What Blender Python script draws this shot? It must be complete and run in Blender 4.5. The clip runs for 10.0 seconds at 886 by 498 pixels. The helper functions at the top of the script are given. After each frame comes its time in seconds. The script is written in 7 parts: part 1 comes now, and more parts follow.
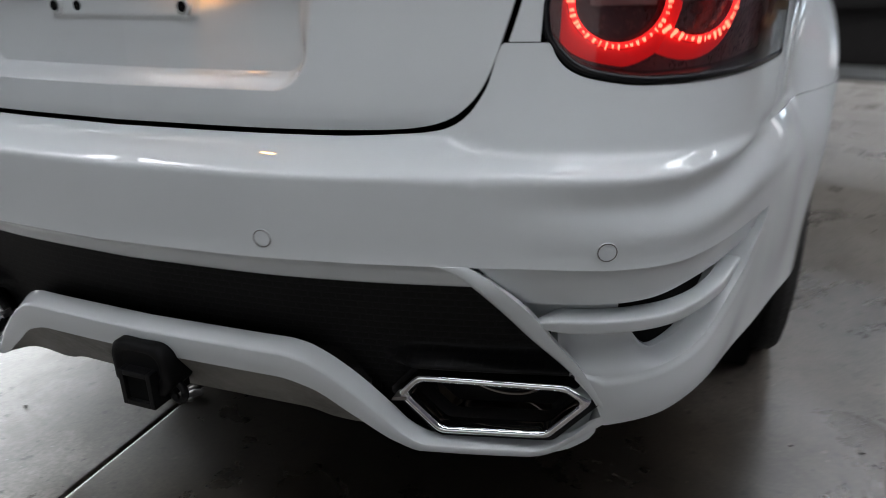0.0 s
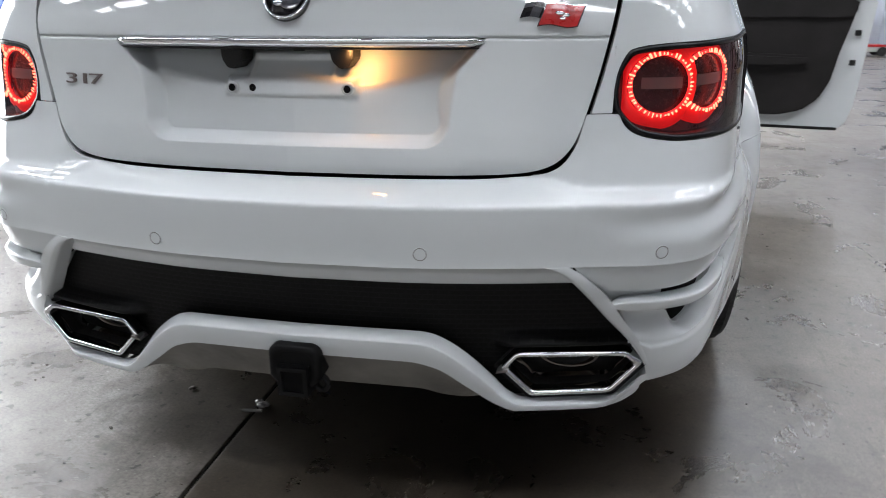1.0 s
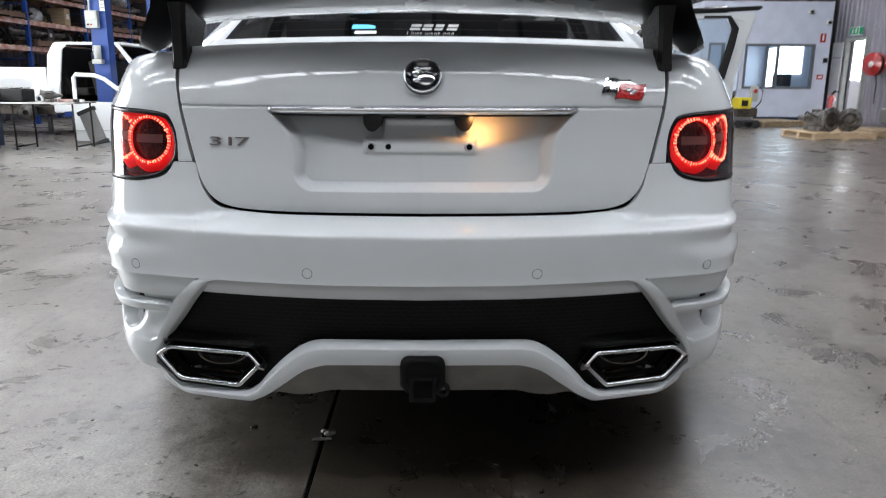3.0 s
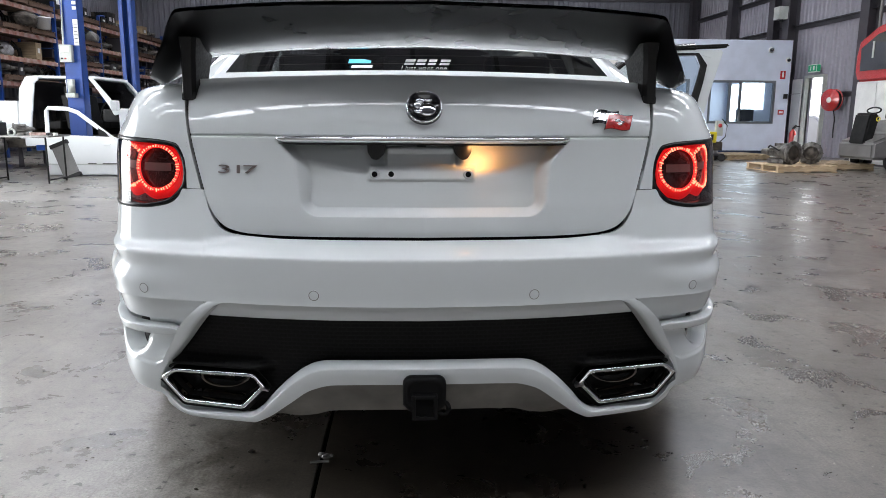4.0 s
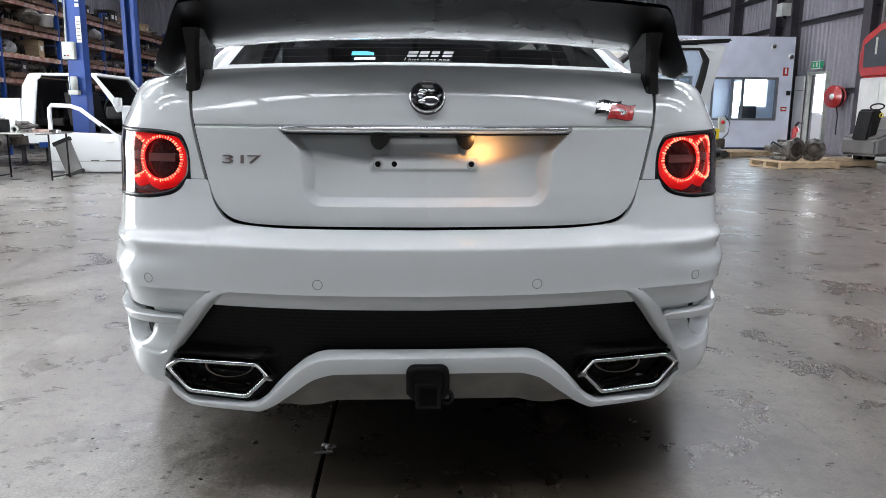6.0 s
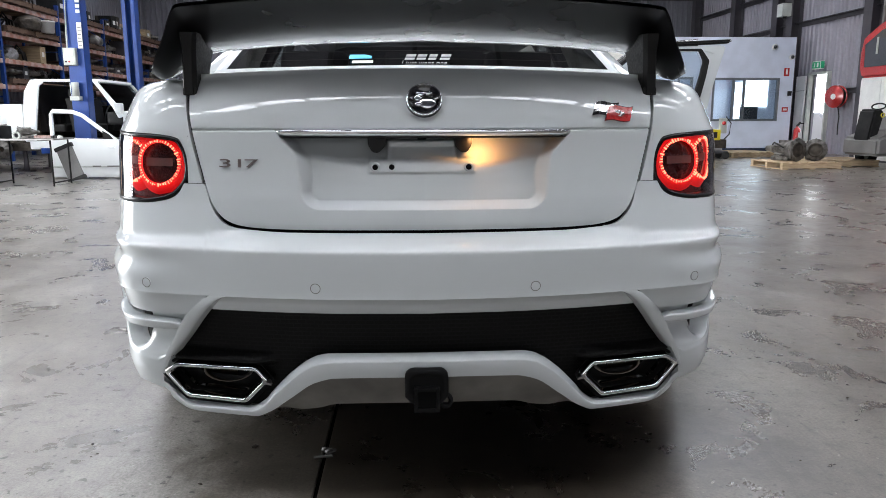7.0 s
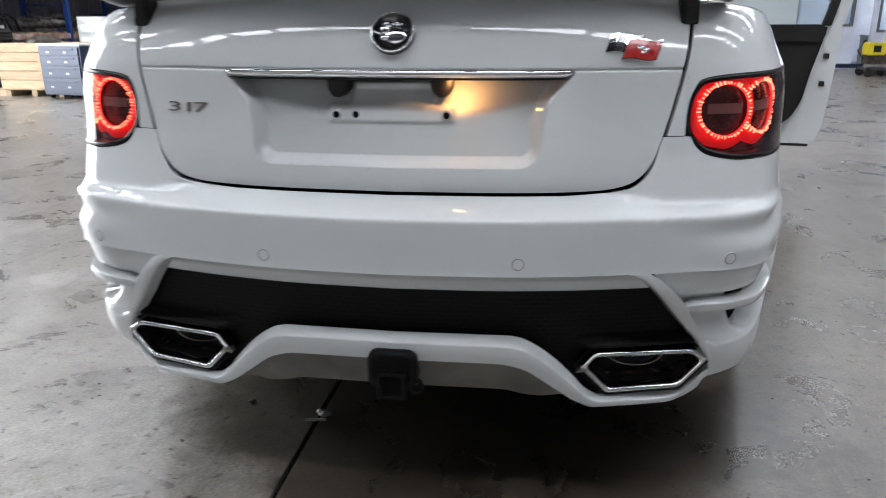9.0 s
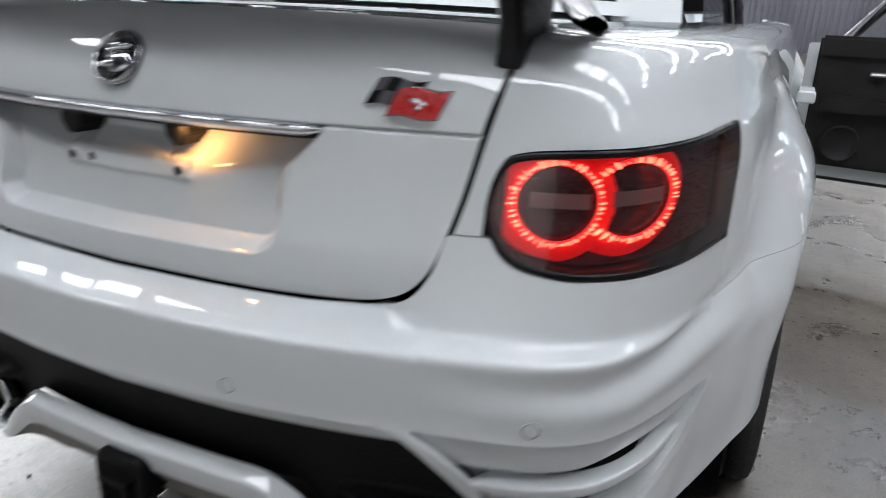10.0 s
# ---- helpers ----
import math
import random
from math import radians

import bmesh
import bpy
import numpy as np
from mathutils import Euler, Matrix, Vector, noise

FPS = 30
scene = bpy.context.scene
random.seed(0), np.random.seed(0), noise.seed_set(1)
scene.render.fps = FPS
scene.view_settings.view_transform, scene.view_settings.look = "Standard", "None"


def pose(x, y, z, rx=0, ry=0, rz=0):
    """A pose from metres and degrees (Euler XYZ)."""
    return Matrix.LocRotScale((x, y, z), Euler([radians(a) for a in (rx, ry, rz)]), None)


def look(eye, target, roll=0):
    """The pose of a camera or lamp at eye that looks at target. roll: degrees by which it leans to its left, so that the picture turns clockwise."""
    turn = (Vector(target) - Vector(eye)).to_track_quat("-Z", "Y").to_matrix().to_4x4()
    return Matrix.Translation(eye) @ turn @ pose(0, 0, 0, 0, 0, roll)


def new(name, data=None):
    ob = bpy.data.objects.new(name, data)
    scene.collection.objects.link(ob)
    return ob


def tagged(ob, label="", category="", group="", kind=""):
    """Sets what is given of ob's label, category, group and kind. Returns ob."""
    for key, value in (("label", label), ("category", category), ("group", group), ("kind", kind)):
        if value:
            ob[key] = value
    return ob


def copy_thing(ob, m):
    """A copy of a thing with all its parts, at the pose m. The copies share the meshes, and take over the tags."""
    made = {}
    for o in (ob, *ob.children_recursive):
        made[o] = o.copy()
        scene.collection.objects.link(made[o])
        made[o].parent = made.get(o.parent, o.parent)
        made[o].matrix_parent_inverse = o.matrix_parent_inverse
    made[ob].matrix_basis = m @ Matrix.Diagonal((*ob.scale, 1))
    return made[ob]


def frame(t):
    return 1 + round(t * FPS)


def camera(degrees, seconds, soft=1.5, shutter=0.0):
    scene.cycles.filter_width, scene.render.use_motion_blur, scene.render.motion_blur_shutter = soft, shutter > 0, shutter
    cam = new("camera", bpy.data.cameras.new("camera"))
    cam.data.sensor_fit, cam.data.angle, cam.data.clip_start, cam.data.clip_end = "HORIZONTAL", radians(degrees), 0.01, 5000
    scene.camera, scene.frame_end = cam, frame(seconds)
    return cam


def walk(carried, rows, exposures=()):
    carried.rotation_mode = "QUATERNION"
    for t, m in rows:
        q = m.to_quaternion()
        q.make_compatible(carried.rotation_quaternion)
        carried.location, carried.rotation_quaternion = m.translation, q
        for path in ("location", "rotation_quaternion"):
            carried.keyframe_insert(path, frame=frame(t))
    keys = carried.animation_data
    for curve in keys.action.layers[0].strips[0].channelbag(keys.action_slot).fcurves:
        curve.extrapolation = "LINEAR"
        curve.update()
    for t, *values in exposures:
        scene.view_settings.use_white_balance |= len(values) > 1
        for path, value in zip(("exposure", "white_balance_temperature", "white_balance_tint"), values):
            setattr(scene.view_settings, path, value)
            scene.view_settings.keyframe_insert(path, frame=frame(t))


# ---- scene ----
cam = camera(63.1, 10.0, soft=0.8, shutter=0.45)
PATH = [
    (0, (0.778, -0.826, 0.933), (0.1, 0.9, 0.183), -1.0),
    (0.2, (0.696, -0.959, 0.900), (0.172, 0.865, 0.265), 2.0),
    (0.5, (0.628, -1.076, 0.995), (0.143, 0.724, 0.27), -0.0),
    (0.7, (0.587, -1.200, 0.955), (0.187, 0.657, 0.335), 2.2),
    (1, (0.533, -1.276, 1.022), (0.154, 0.58, 0.379), -0.3),
    (1.3, (0.393, -1.367, 1.010), (0.183, 0.538, 0.427), -0.9),
    (1.5, (0.29, -1.391, 1.028), (0.175, 0.519, 0.447), -0.8),
    (2, (0.2, -1.475, 1.027), (0.065, 0.459, 0.537), -0.7),
    (2.5, (0.092, -1.604, 1.021), (0.055, 0.328, 0.503), -1.9),
    (3, (0.024, -1.664, 1.029), (0.051, 0.282, 0.57), 0.3),
    (3.2, (-0.017, -1.688, 1.036), (0.08, 0.264, 0.612), 0.1),
    (4.5, (-0.049, -1.745, 1.008), (0.056, 0.219, 0.643), 0.5),
    (5, (-0.05, -1.747, 1.004), (0.053, 0.215, 0.631), 0.6),
    (5.5, (-0.051, -1.748, 1.003), (0.05, 0.214, 0.626), 0.5),
    (7, (-0.039, -1.745, 1.001), (0.055, 0.219, 0.635), -0.1),
    (7.5, (-0.025, -1.736, 1.004), (0.052, 0.227, 0.632), -0.4),
    (8, (0.02, -1.691, 0.995), (0.054, 0.267, 0.589), -0.7),
    (8.2, (0.049, -1.658, 0.975), (0.049, 0.310, 0.603), -0.5),
    (8.5, (0.119, -1.604, 1.005), (0.068, 0.342, 0.544), 0.7),
    (9, (0.288, -1.442, 1.052), (0.033, 0.45, 0.455), -0.2),
    (9.2, (0.367, -1.350, 1.078), (0.149, 0.533, 0.443), 0.8),
    (9.5, (0.588, -1.165, 1.078), (0.086, 0.686, 0.513), 0.2),
    (9.7, (0.735, -1.035, 1.107), (0.054, 0.744, 0.496), 3.4),
    (10, (0.899, -0.805, 1.125), (0.105, 0.914, 0.481), 2.0),
]
walk(cam, [(t, look(eye, target, roll)) for t, eye, target, roll in PATH], [(0.0, -0.15), (0.2, 0.15), (0.5, 0.45), (1.0, 0.4), (1.6, 0.25), (10.0, 0.25)])

# ---- light ----
world = bpy.data.worlds.new("world")
scene.world = world
world.use_nodes = True
sky = world.node_tree.nodes.new("ShaderNodeTexSky")
sky.sky_type, sky.sun_disc = "NISHITA", False
sky.sun_elevation, sky.sun_rotation = radians(48), radians(70)
world.node_tree.links.new(sky.outputs[0], world.node_tree.nodes["Background"].inputs[0])
world.node_tree.nodes["Background"].inputs[1].default_value = 0.10


def area_lamp(name, eye, target, sx, sy, watts, colour):
    data = bpy.data.lights.new(name, "AREA")
    data.shape, data.size, data.size_y, data.energy, data.color = "RECTANGLE", sx, sy, watts, colour
    ob = new(name, data)
    ob.matrix_world = look(eye, target)
    return ob


# daylight through the open roller door in the west wall
area_lamp("west_door_daylight", (-10.0, 4.6, 2.6), (0, 4.0, 0.8), 7.0, 4.8, 580, (0.93, 0.97, 1.0))
sun = bpy.data.lights.new("sun", "SUN")
sun.energy, sun.angle, sun.color = 4.0, radians(0.5), (1.0, 0.96, 0.9)
sun_ob = new("sun", sun)
sun_ob.matrix_world = look((18.0, 6.5, 21.0), (0, 0, 0))

# ---- materials ----
def material(name, base, rough=0.5, metal=0.0, coat=0.0, spec=0.5):
    m = bpy.data.materials.new(name)
    m.use_nodes = True
    b = m.node_tree.nodes["Principled BSDF"]
    b.inputs["Base Color"].default_value = (*base, 1)
    b.inputs["Roughness"].default_value = rough
    b.inputs["Metallic"].default_value = metal
    b.inputs["Coat Weight"].default_value = coat
    b.inputs["Coat Roughness"].default_value = 0.03
    b.inputs["Specular IOR Level"].default_value = spec
    return m


def node(m, kind, **values):
    n = m.node_tree.nodes.new(kind)
    for key, value in values.items():
        n.inputs[key.replace("_", " ")].default_value = value
    return n


def wire(m, a, b):
    m.node_tree.links.new(a, b)


def bsdf(m):
    return m.node_tree.nodes["Principled BSDF"]


def coords(m):
    n = m.node_tree.nodes.new("ShaderNodeTexCoord")
    return n.outputs["Object"]


def ramp(m, source, stops):
    r = m.node_tree.nodes.new("ShaderNodeValToRGB")
    while len(r.color_ramp.elements) < len(stops):
        r.color_ramp.elements.new(0.5)
    for e, (p, c) in zip(r.color_ramp.elements, stops):
        e.position, e.color = p, (*c, 1) if len(c) == 3 else c
    wire(m, source, r.inputs[0])
    return r.outputs[0]


def mixed(m, kind, fac, a, b):
    n = m.node_tree.nodes.new("ShaderNodeMix")
    n.data_type, n.blend_type = "RGBA", kind
    if hasattr(fac, "default_value"):
        wire(m, fac, n.inputs[0])
    else:
        n.inputs[0].default_value = fac
    for value, slot in ((a, n.inputs[6]), (b, n.inputs[7])):
        if hasattr(value, "default_value"):
            wire(m, value, slot)
        else:
            slot.default_value = (*value, 1)
    return n.outputs[2]


def bump(m, source, strength, distance):
    n = node(m, "ShaderNodeBump", Strength=strength, Distance=distance)
    wire(m, source, n.inputs["Height"])
    wire(m, n.outputs[0], bsdf(m).inputs["Normal"])
    return n


def worn(name, base, dark, rough=0.5, metal=0.0, scale=6.0, fine=60.0, coat=0.0, relief=0.0):
    """A surface that varies at two scales between two colours, with a little relief."""
    m = material(name, base, rough, metal, coat)
    c = coords(m)
    big, small = node(m, "ShaderNodeTexNoise", Scale=scale, Detail=5.0), node(m, "ShaderNodeTexNoise", Scale=fine, Detail=3.0)
    wire(m, c, big.inputs["Vector"]), wire(m, c, small.inputs["Vector"])
    a = ramp(m, big.outputs[0], [(0.35, (0, 0, 0)), (0.7, (1, 1, 1))])
    col = mixed(m, "MIX", a, base, dark)
    col = mixed(m, "MULTIPLY", 0.35, col, ramp(m, small.outputs[0], [(0.3, (0.6, 0.6, 0.6)), (0.7, (1, 1, 1))]))
    wire(m, col, bsdf(m).inputs["Base Color"])
    r = ramp(m, small.outputs[0], [(0.3, (rough * 0.8,) * 3), (0.7, (min(1, rough * 1.2),) * 3)])
    wire(m, r, bsdf(m).inputs["Roughness"])
    if relief:
        bump(m, small.outputs[0], 0.4, relief)
    return m


def glowing(name, colour, strength):
    m = material(name, colour, 0.4)
    bsdf(m).inputs["Emission Color"].default_value = (*colour, 1)
    bsdf(m).inputs["Emission Strength"].default_value = strength
    return m


def clear(name, tint, gloss=0.02):
    """A thin clear or tinted pane: straight-through light and a Fresnel gloss."""
    m = bpy.data.materials.new(name)
    m.use_nodes = True
    t = m.node_tree
    t.nodes.remove(t.nodes["Principled BSDF"])
    see, shine, fres, mix = (t.nodes.new("ShaderNode" + k) for k in ("BsdfTransparent", "BsdfGlossy", "Fresnel", "MixShader"))
    see.inputs[0].default_value = (*tint, 1)
    shine.inputs["Roughness"].default_value = gloss
    fres.inputs[0].default_value = 1.5
    wire(m, fres.outputs[0], mix.inputs[0]), wire(m, see.outputs[0], mix.inputs[1]), wire(m, shine.outputs[0], mix.inputs[2])
    wire(m, mix.outputs[0], t.nodes["Material Output"].inputs[0])
    return m


def car_paint(name, base):
    m = material(name, base, 0.5, 0.0, 1.0, 0.0)
    c = coords(m)
    dust = node(m, "ShaderNodeTexNoise", Scale=3.0, Detail=6.0)
    flake = node(m, "ShaderNodeTexNoise", Scale=900.0, Detail=2.0)
    wire(m, c, dust.inputs["Vector"]), wire(m, c, flake.inputs["Vector"])
    col = mixed(m, "MULTIPLY", 0.25, base, ramp(m, dust.outputs[0], [(0.3, (0.85, 0.86, 0.86)), (0.65, (1, 1, 1))]))
    wire(m, col, bsdf(m).inputs["Base Color"])
    r = ramp(m, flake.outputs[0], [(0.35, (0.45,) * 3), (0.65, (0.60,) * 3)])
    wire(m, r, bsdf(m).inputs["Roughness"])
    wire(m, ramp(m, dust.outputs[0], [(0.3, (0.012,) * 3), (0.7, (0.004,) * 3)]), bsdf(m).inputs["Coat Roughness"])
    return m


def concrete_floor(name, tone):
    m = material(name, (0.3, 0.29, 0.27), 0.5, spec=0.9)
    c = coords(m)

    def noise(scale, detail, rough, twist=0.0, stretch=None):
        n = node(m, "ShaderNodeTexNoise", Scale=scale, Detail=detail, Roughness=rough, Distortion=twist)
        if stretch:
            mp = node(m, "ShaderNodeMapping")
            mp.inputs["Scale"].default_value, mp.inputs["Rotation"].default_value = stretch[0], (0, 0, stretch[1])
            wire(m, c, mp.inputs["Vector"]), wire(m, mp.outputs[0], n.inputs["Vector"])
        else:
            wire(m, c, n.inputs["Vector"])
        return n.outputs[0]

    grey = lambda v: (v, v * 0.985, v * 0.96)
    wide, mid, fine, grit = noise(0.45, 6.0, 0.6, 0.4), noise(2.6, 7.0, 0.66, 0.5), noise(17.0, 7.0, 0.72, 0.3), noise(120.0, 4.0, 0.7)
    col = ramp(m, wide, [(0.30, (0.134, 0.126, 0.117)), (0.5, (0.190, 0.182, 0.172)), (0.70, (0.246, 0.240, 0.232))])
    col = mixed(m, "MULTIPLY", 1.0, col, ramp(m, mid, [(0.28, grey(0.58)), (0.5, grey(0.95)), (0.72, (1.18, 1.18, 1.17))]))
    col = mixed(m, "MULTIPLY", 0.8, col, ramp(m, fine, [(0.30, grey(0.40)), (0.45, (0.92, 0.92, 0.91)), (0.66, (1.2, 1.2, 1.2))]))
    col = mixed(m, "MULTIPLY", 0.85, col, ramp(m, grit, [(0.30, grey(0.42)), (0.60, (1.12, 1.12, 1.12))]))
    # rubbed-in dirt, drag marks, pits, small spills
    col = mixed(m, "MULTIPLY", 0.75, col, ramp(m, noise(0.9, 8.0, 0.7, 1.2), [(0.32, grey(0.48)), (0.56, (1, 1, 1))]))
    col = mixed(m, "MULTIPLY", 0.7, col, ramp(m, noise(1.0, 6.0, 0.72, 0.2, ((14.0, 1.2, 1.0), 0.9)), [(0.30, grey(0.45)), (0.42, (1, 1, 1)), (0.66, (1.12, 1.12, 1.12))]))
    col = mixed(m, "MULTIPLY", 0.7, col, ramp(m, noise(1.0, 5.0, 0.7, 0.1, ((30.0, 1.6, 1.0), -0.5)), [(0.31, grey(0.5)), (0.37, (1, 1, 1))]))
    col = mixed(m, "MULTIPLY", 0.9, col, ramp(m, noise(34.0, 2.0, 0.5), [(0.295, grey(0.16)), (0.340, (1, 1, 1))]))
    col = mixed(m, "SCREEN", 0.35, col, ramp(m, noise(48.0, 2.0, 0.5), [(0.70, (0, 0, 0)), (0.76, (0.5, 0.5, 0.48))]))
    col = mixed(m, "MULTIPLY", 1.0, col, tone)
    # shade under the car's tail, painted with some oil stain as a ragged-rimmed patch
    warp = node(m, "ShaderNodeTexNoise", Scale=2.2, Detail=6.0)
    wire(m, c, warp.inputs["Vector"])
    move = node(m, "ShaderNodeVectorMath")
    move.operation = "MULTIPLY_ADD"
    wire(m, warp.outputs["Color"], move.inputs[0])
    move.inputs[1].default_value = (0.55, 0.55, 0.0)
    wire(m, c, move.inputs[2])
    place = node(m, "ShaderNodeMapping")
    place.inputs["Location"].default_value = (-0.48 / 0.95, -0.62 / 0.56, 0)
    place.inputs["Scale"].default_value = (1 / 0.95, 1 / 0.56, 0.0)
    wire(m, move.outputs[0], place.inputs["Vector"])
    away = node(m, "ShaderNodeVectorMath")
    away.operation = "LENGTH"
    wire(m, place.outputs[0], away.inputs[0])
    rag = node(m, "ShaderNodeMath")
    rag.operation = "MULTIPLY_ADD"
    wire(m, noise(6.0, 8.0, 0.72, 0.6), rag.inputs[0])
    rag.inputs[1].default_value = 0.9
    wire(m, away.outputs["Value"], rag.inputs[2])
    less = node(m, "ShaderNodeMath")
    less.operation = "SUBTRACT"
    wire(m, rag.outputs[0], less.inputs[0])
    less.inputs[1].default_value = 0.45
    shade_stain = ramp(m, less.outputs[0], [(0.35, (0.20, 0.185, 0.165)), (0.80, (0.46, 0.43, 0.39)), (1.25, (1, 1, 1))])
    col = mixed(m, "MULTIPLY", 1.0, col, shade_stain)
    wire(m, col, bsdf(m).inputs["Base Color"])
    wire(m, ramp(m, mid, [(0.3, (0.21,) * 3), (0.7, (0.42,) * 3)]), bsdf(m).inputs["Roughness"])
    bump(m, fine, 0.22, 0.003)
    return m


def wood(name, light, dark):
    m = material(name, light, 0.7)
    c = coords(m)
    stretch = node(m, "ShaderNodeMapping")
    stretch.inputs["Scale"].default_value = (2.0, 30.0, 30.0)
    wire(m, c, stretch.inputs["Vector"])
    g = node(m, "ShaderNodeTexNoise", Scale=1.5, Detail=6.0, Distortion=1.0)
    wire(m, stretch.outputs[0], g.inputs["Vector"])
    info = m.node_tree.nodes.new("ShaderNodeObjectInfo")
    col = mixed(m, "MIX", ramp(m, g.outputs[0], [(0.35, (0, 0, 0)), (0.7, (1, 1, 1))]), light, dark)
    col = mixed(m, "MULTIPLY", 0.5, col, ramp(m, info.outputs["Random"], [(0, (0.7, 0.7, 0.7)), (1, (1.1, 1.08, 1.05))]))
    wire(m, col, bsdf(m).inputs["Base Color"])
    bump(m, g.outputs[0], 0.3, 0.003)
    return m


def mesh_grille():
    m = material("black_honeycomb_plastic", (0.006, 0.006, 0.006), 0.55, spec=0.18)
    c = coords(m)
    mp = node(m, "ShaderNodeMapping")
    mp.inputs["Rotation"].default_value = (radians(90), 0, 0)
    wire(m, c, mp.inputs["Vector"])
    t = node(m, "ShaderNodeTexBrick", Scale=24.0)
    t.inputs["Mortar Size"].default_value = 0.035
    t.inputs["Color1"].default_value = t.inputs["Color2"].default_value = (0.003, 0.003, 0.003, 1)
    t.inputs["Mortar"].default_value = (0.006, 0.006, 0.0062, 1)
    wire(m, mp.outputs[0], t.inputs["Vector"])
    wire(m, t.outputs[0], bsdf(m).inputs["Base Color"])
    bump(m, t.outputs["Fac"], 0.6, 0.004)
    return m


PAINT = car_paint("white_car_paint", (0.60, 0.628, 0.632))
PAINT_FAR = car_paint("white_ute_paint", (0.80, 0.82, 0.82))
CHROME = worn("chrome", (0.85, 0.86, 0.87), (0.75, 0.76, 0.78), 0.035, 1.0, 4.0, 80.0)
DULL_METAL = worn("dull_steel", (0.42, 0.41, 0.40), (0.25, 0.24, 0.23), 0.38, 1.0, 8.0, 90.0)
CAST = worn("cast_aluminium", (0.26, 0.25, 0.235), (0.07, 0.062, 0.055), 0.55, 0.7, 12.0, 70.0, relief=0.004)
GLOSS_BLACK = material("gloss_black", (0.006, 0.006, 0.007), 0.12, 0.0, 1.0)
SATIN_BLACK = worn("satin_black_wing", (0.007, 0.007, 0.008), (0.010, 0.010, 0.011), 0.30, 0.0, 1.5, 6.0, coat=1.0)
bsdf(SATIN_BLACK).inputs["Coat Roughness"].default_value = 0.13
BORDER = material("black_lamp_border", (0.004, 0.004, 0.005), 0.25, spec=0.25)
PLASTIC = worn("black_plastic", (0.009, 0.009, 0.0095), (0.018, 0.0175, 0.017), 0.5, 0.0, 8.0, 150.0)
TRIM = worn("charcoal_door_trim", (0.013, 0.0115, 0.011), (0.019, 0.017, 0.0165), 0.6, 0.0, 6.0, 220.0, relief=0.001)
RUBBER = worn("tyre_rubber", (0.018, 0.018, 0.018), (0.035, 0.034, 0.033), 0.75, 0.0, 7.0, 120.0, relief=0.002)
GRILLE = mesh_grille()
UNDER_SHADE = worn("shaded_underside_paint", (0.22, 0.21, 0.19), (0.13, 0.122, 0.11), 0.6, 0.0, 9.0, 90.0)
# near-black for joint and housings, and for shade put into hollows
VOID = material("near_black", (0.004, 0.004, 0.004), 0.9, spec=0.1)
TINT = clear("tinted_car_glass", (0.22, 0.24, 0.24))
GLASS = clear("window_glass", (0.80, 0.86, 0.90))
LENS = clear("lamp_lens", (0.92, 0.88, 0.88), 0.03)
RED_GLOW = glowing("red_lamp_diffuser", (1.0, 0.026, 0.026), 0.95)
PIPE_STEEL = worn("heat_stained_steel", (0.24, 0.21, 0.18), (0.11, 0.09, 0.075), 0.36, 1.0, 14.0, 90.0)
SOOTY = worn("sooty_steel", (0.10, 0.085, 0.07), (0.03, 0.026, 0.022), 0.5, 0.6, 12.0, 90.0)
# LED light falling on the reflector, put in as glow of its own
RED_HALO = glowing("red_halo_glow", (0.8, 0.008, 0.010), 0.36)
LED = glowing("red_led", (1.0, 0.17, 0.095), 4.2)
RED_SMOKE = worn("red_smoked_reflector", (0.14, 0.030, 0.030), (0.07, 0.020, 0.020), 0.3, 0.4, 20.0, 200.0)
SMOKED = worn("smoked_reflector", (0.075, 0.030, 0.030), (0.05, 0.020, 0.020), 0.25, 0.6, 20.0, 200.0)
GREYBAND = material("grey_reflector_band", (0.13, 0.105, 0.10), 0.3)
RED = worn("red_enamel", (0.50, 0.02, 0.02), (0.40, 0.015, 0.015), 0.3, 0.0, 8.0, 90.0, coat=0.6)
# one floor tone a slab: lighter west, darker and browner east
CONCRETE = concrete_floor("worn_concrete", (1.27, 1.25, 1.235))
EAST_SLAB = concrete_floor("east_slab_concrete", (0.76, 0.705, 0.645))
STEEL_SHEET = worn("grey_steel_cladding", (0.31, 0.295, 0.335), (0.25, 0.24, 0.275), 0.5, 0.1, 0.6, 14.0)
DARK_SHEET = worn("dark_steel_cladding", (0.24, 0.24, 0.275), (0.18, 0.18, 0.21), 0.5, 0.3, 0.6, 14.0)
DARK_STEEL = worn("dark_painted_steel", (0.060, 0.056, 0.066), (0.085, 0.080, 0.090), 0.5, 0.3, 2.0, 40.0)
BLUE = worn("blue_painted_steel", (0.011, 0.060, 0.29), (0.009, 0.040, 0.19), 0.38, 0.1, 2.0, 50.0)
NAVY = worn("navy_tool_chest_paint", (0.018, 0.032, 0.075), (0.012, 0.022, 0.050), 0.35, 0.1, 3.0, 60.0)
ORANGE = worn("orange_rack_beam", (0.30, 0.10, 0.06), (0.55, 0.46, 0.43), 0.6, 0.0, 5.0, 18.0)
PINE = wood("pine_planks", (0.56, 0.43, 0.28), (0.40, 0.28, 0.17))
OLD_PINE = wood("worn_pallet_timber", (0.42, 0.32, 0.20), (0.22, 0.16, 0.10))
RACK_TIMBER = wood("rack_pallet_timber", (0.15, 0.085, 0.055), (0.06, 0.04, 0.03))
WHITE_WALL = worn("white_office_panel", (0.61, 0.66, 0.77), (0.595, 0.645, 0.755), 0.5, 0.0, 0.5, 3.0)
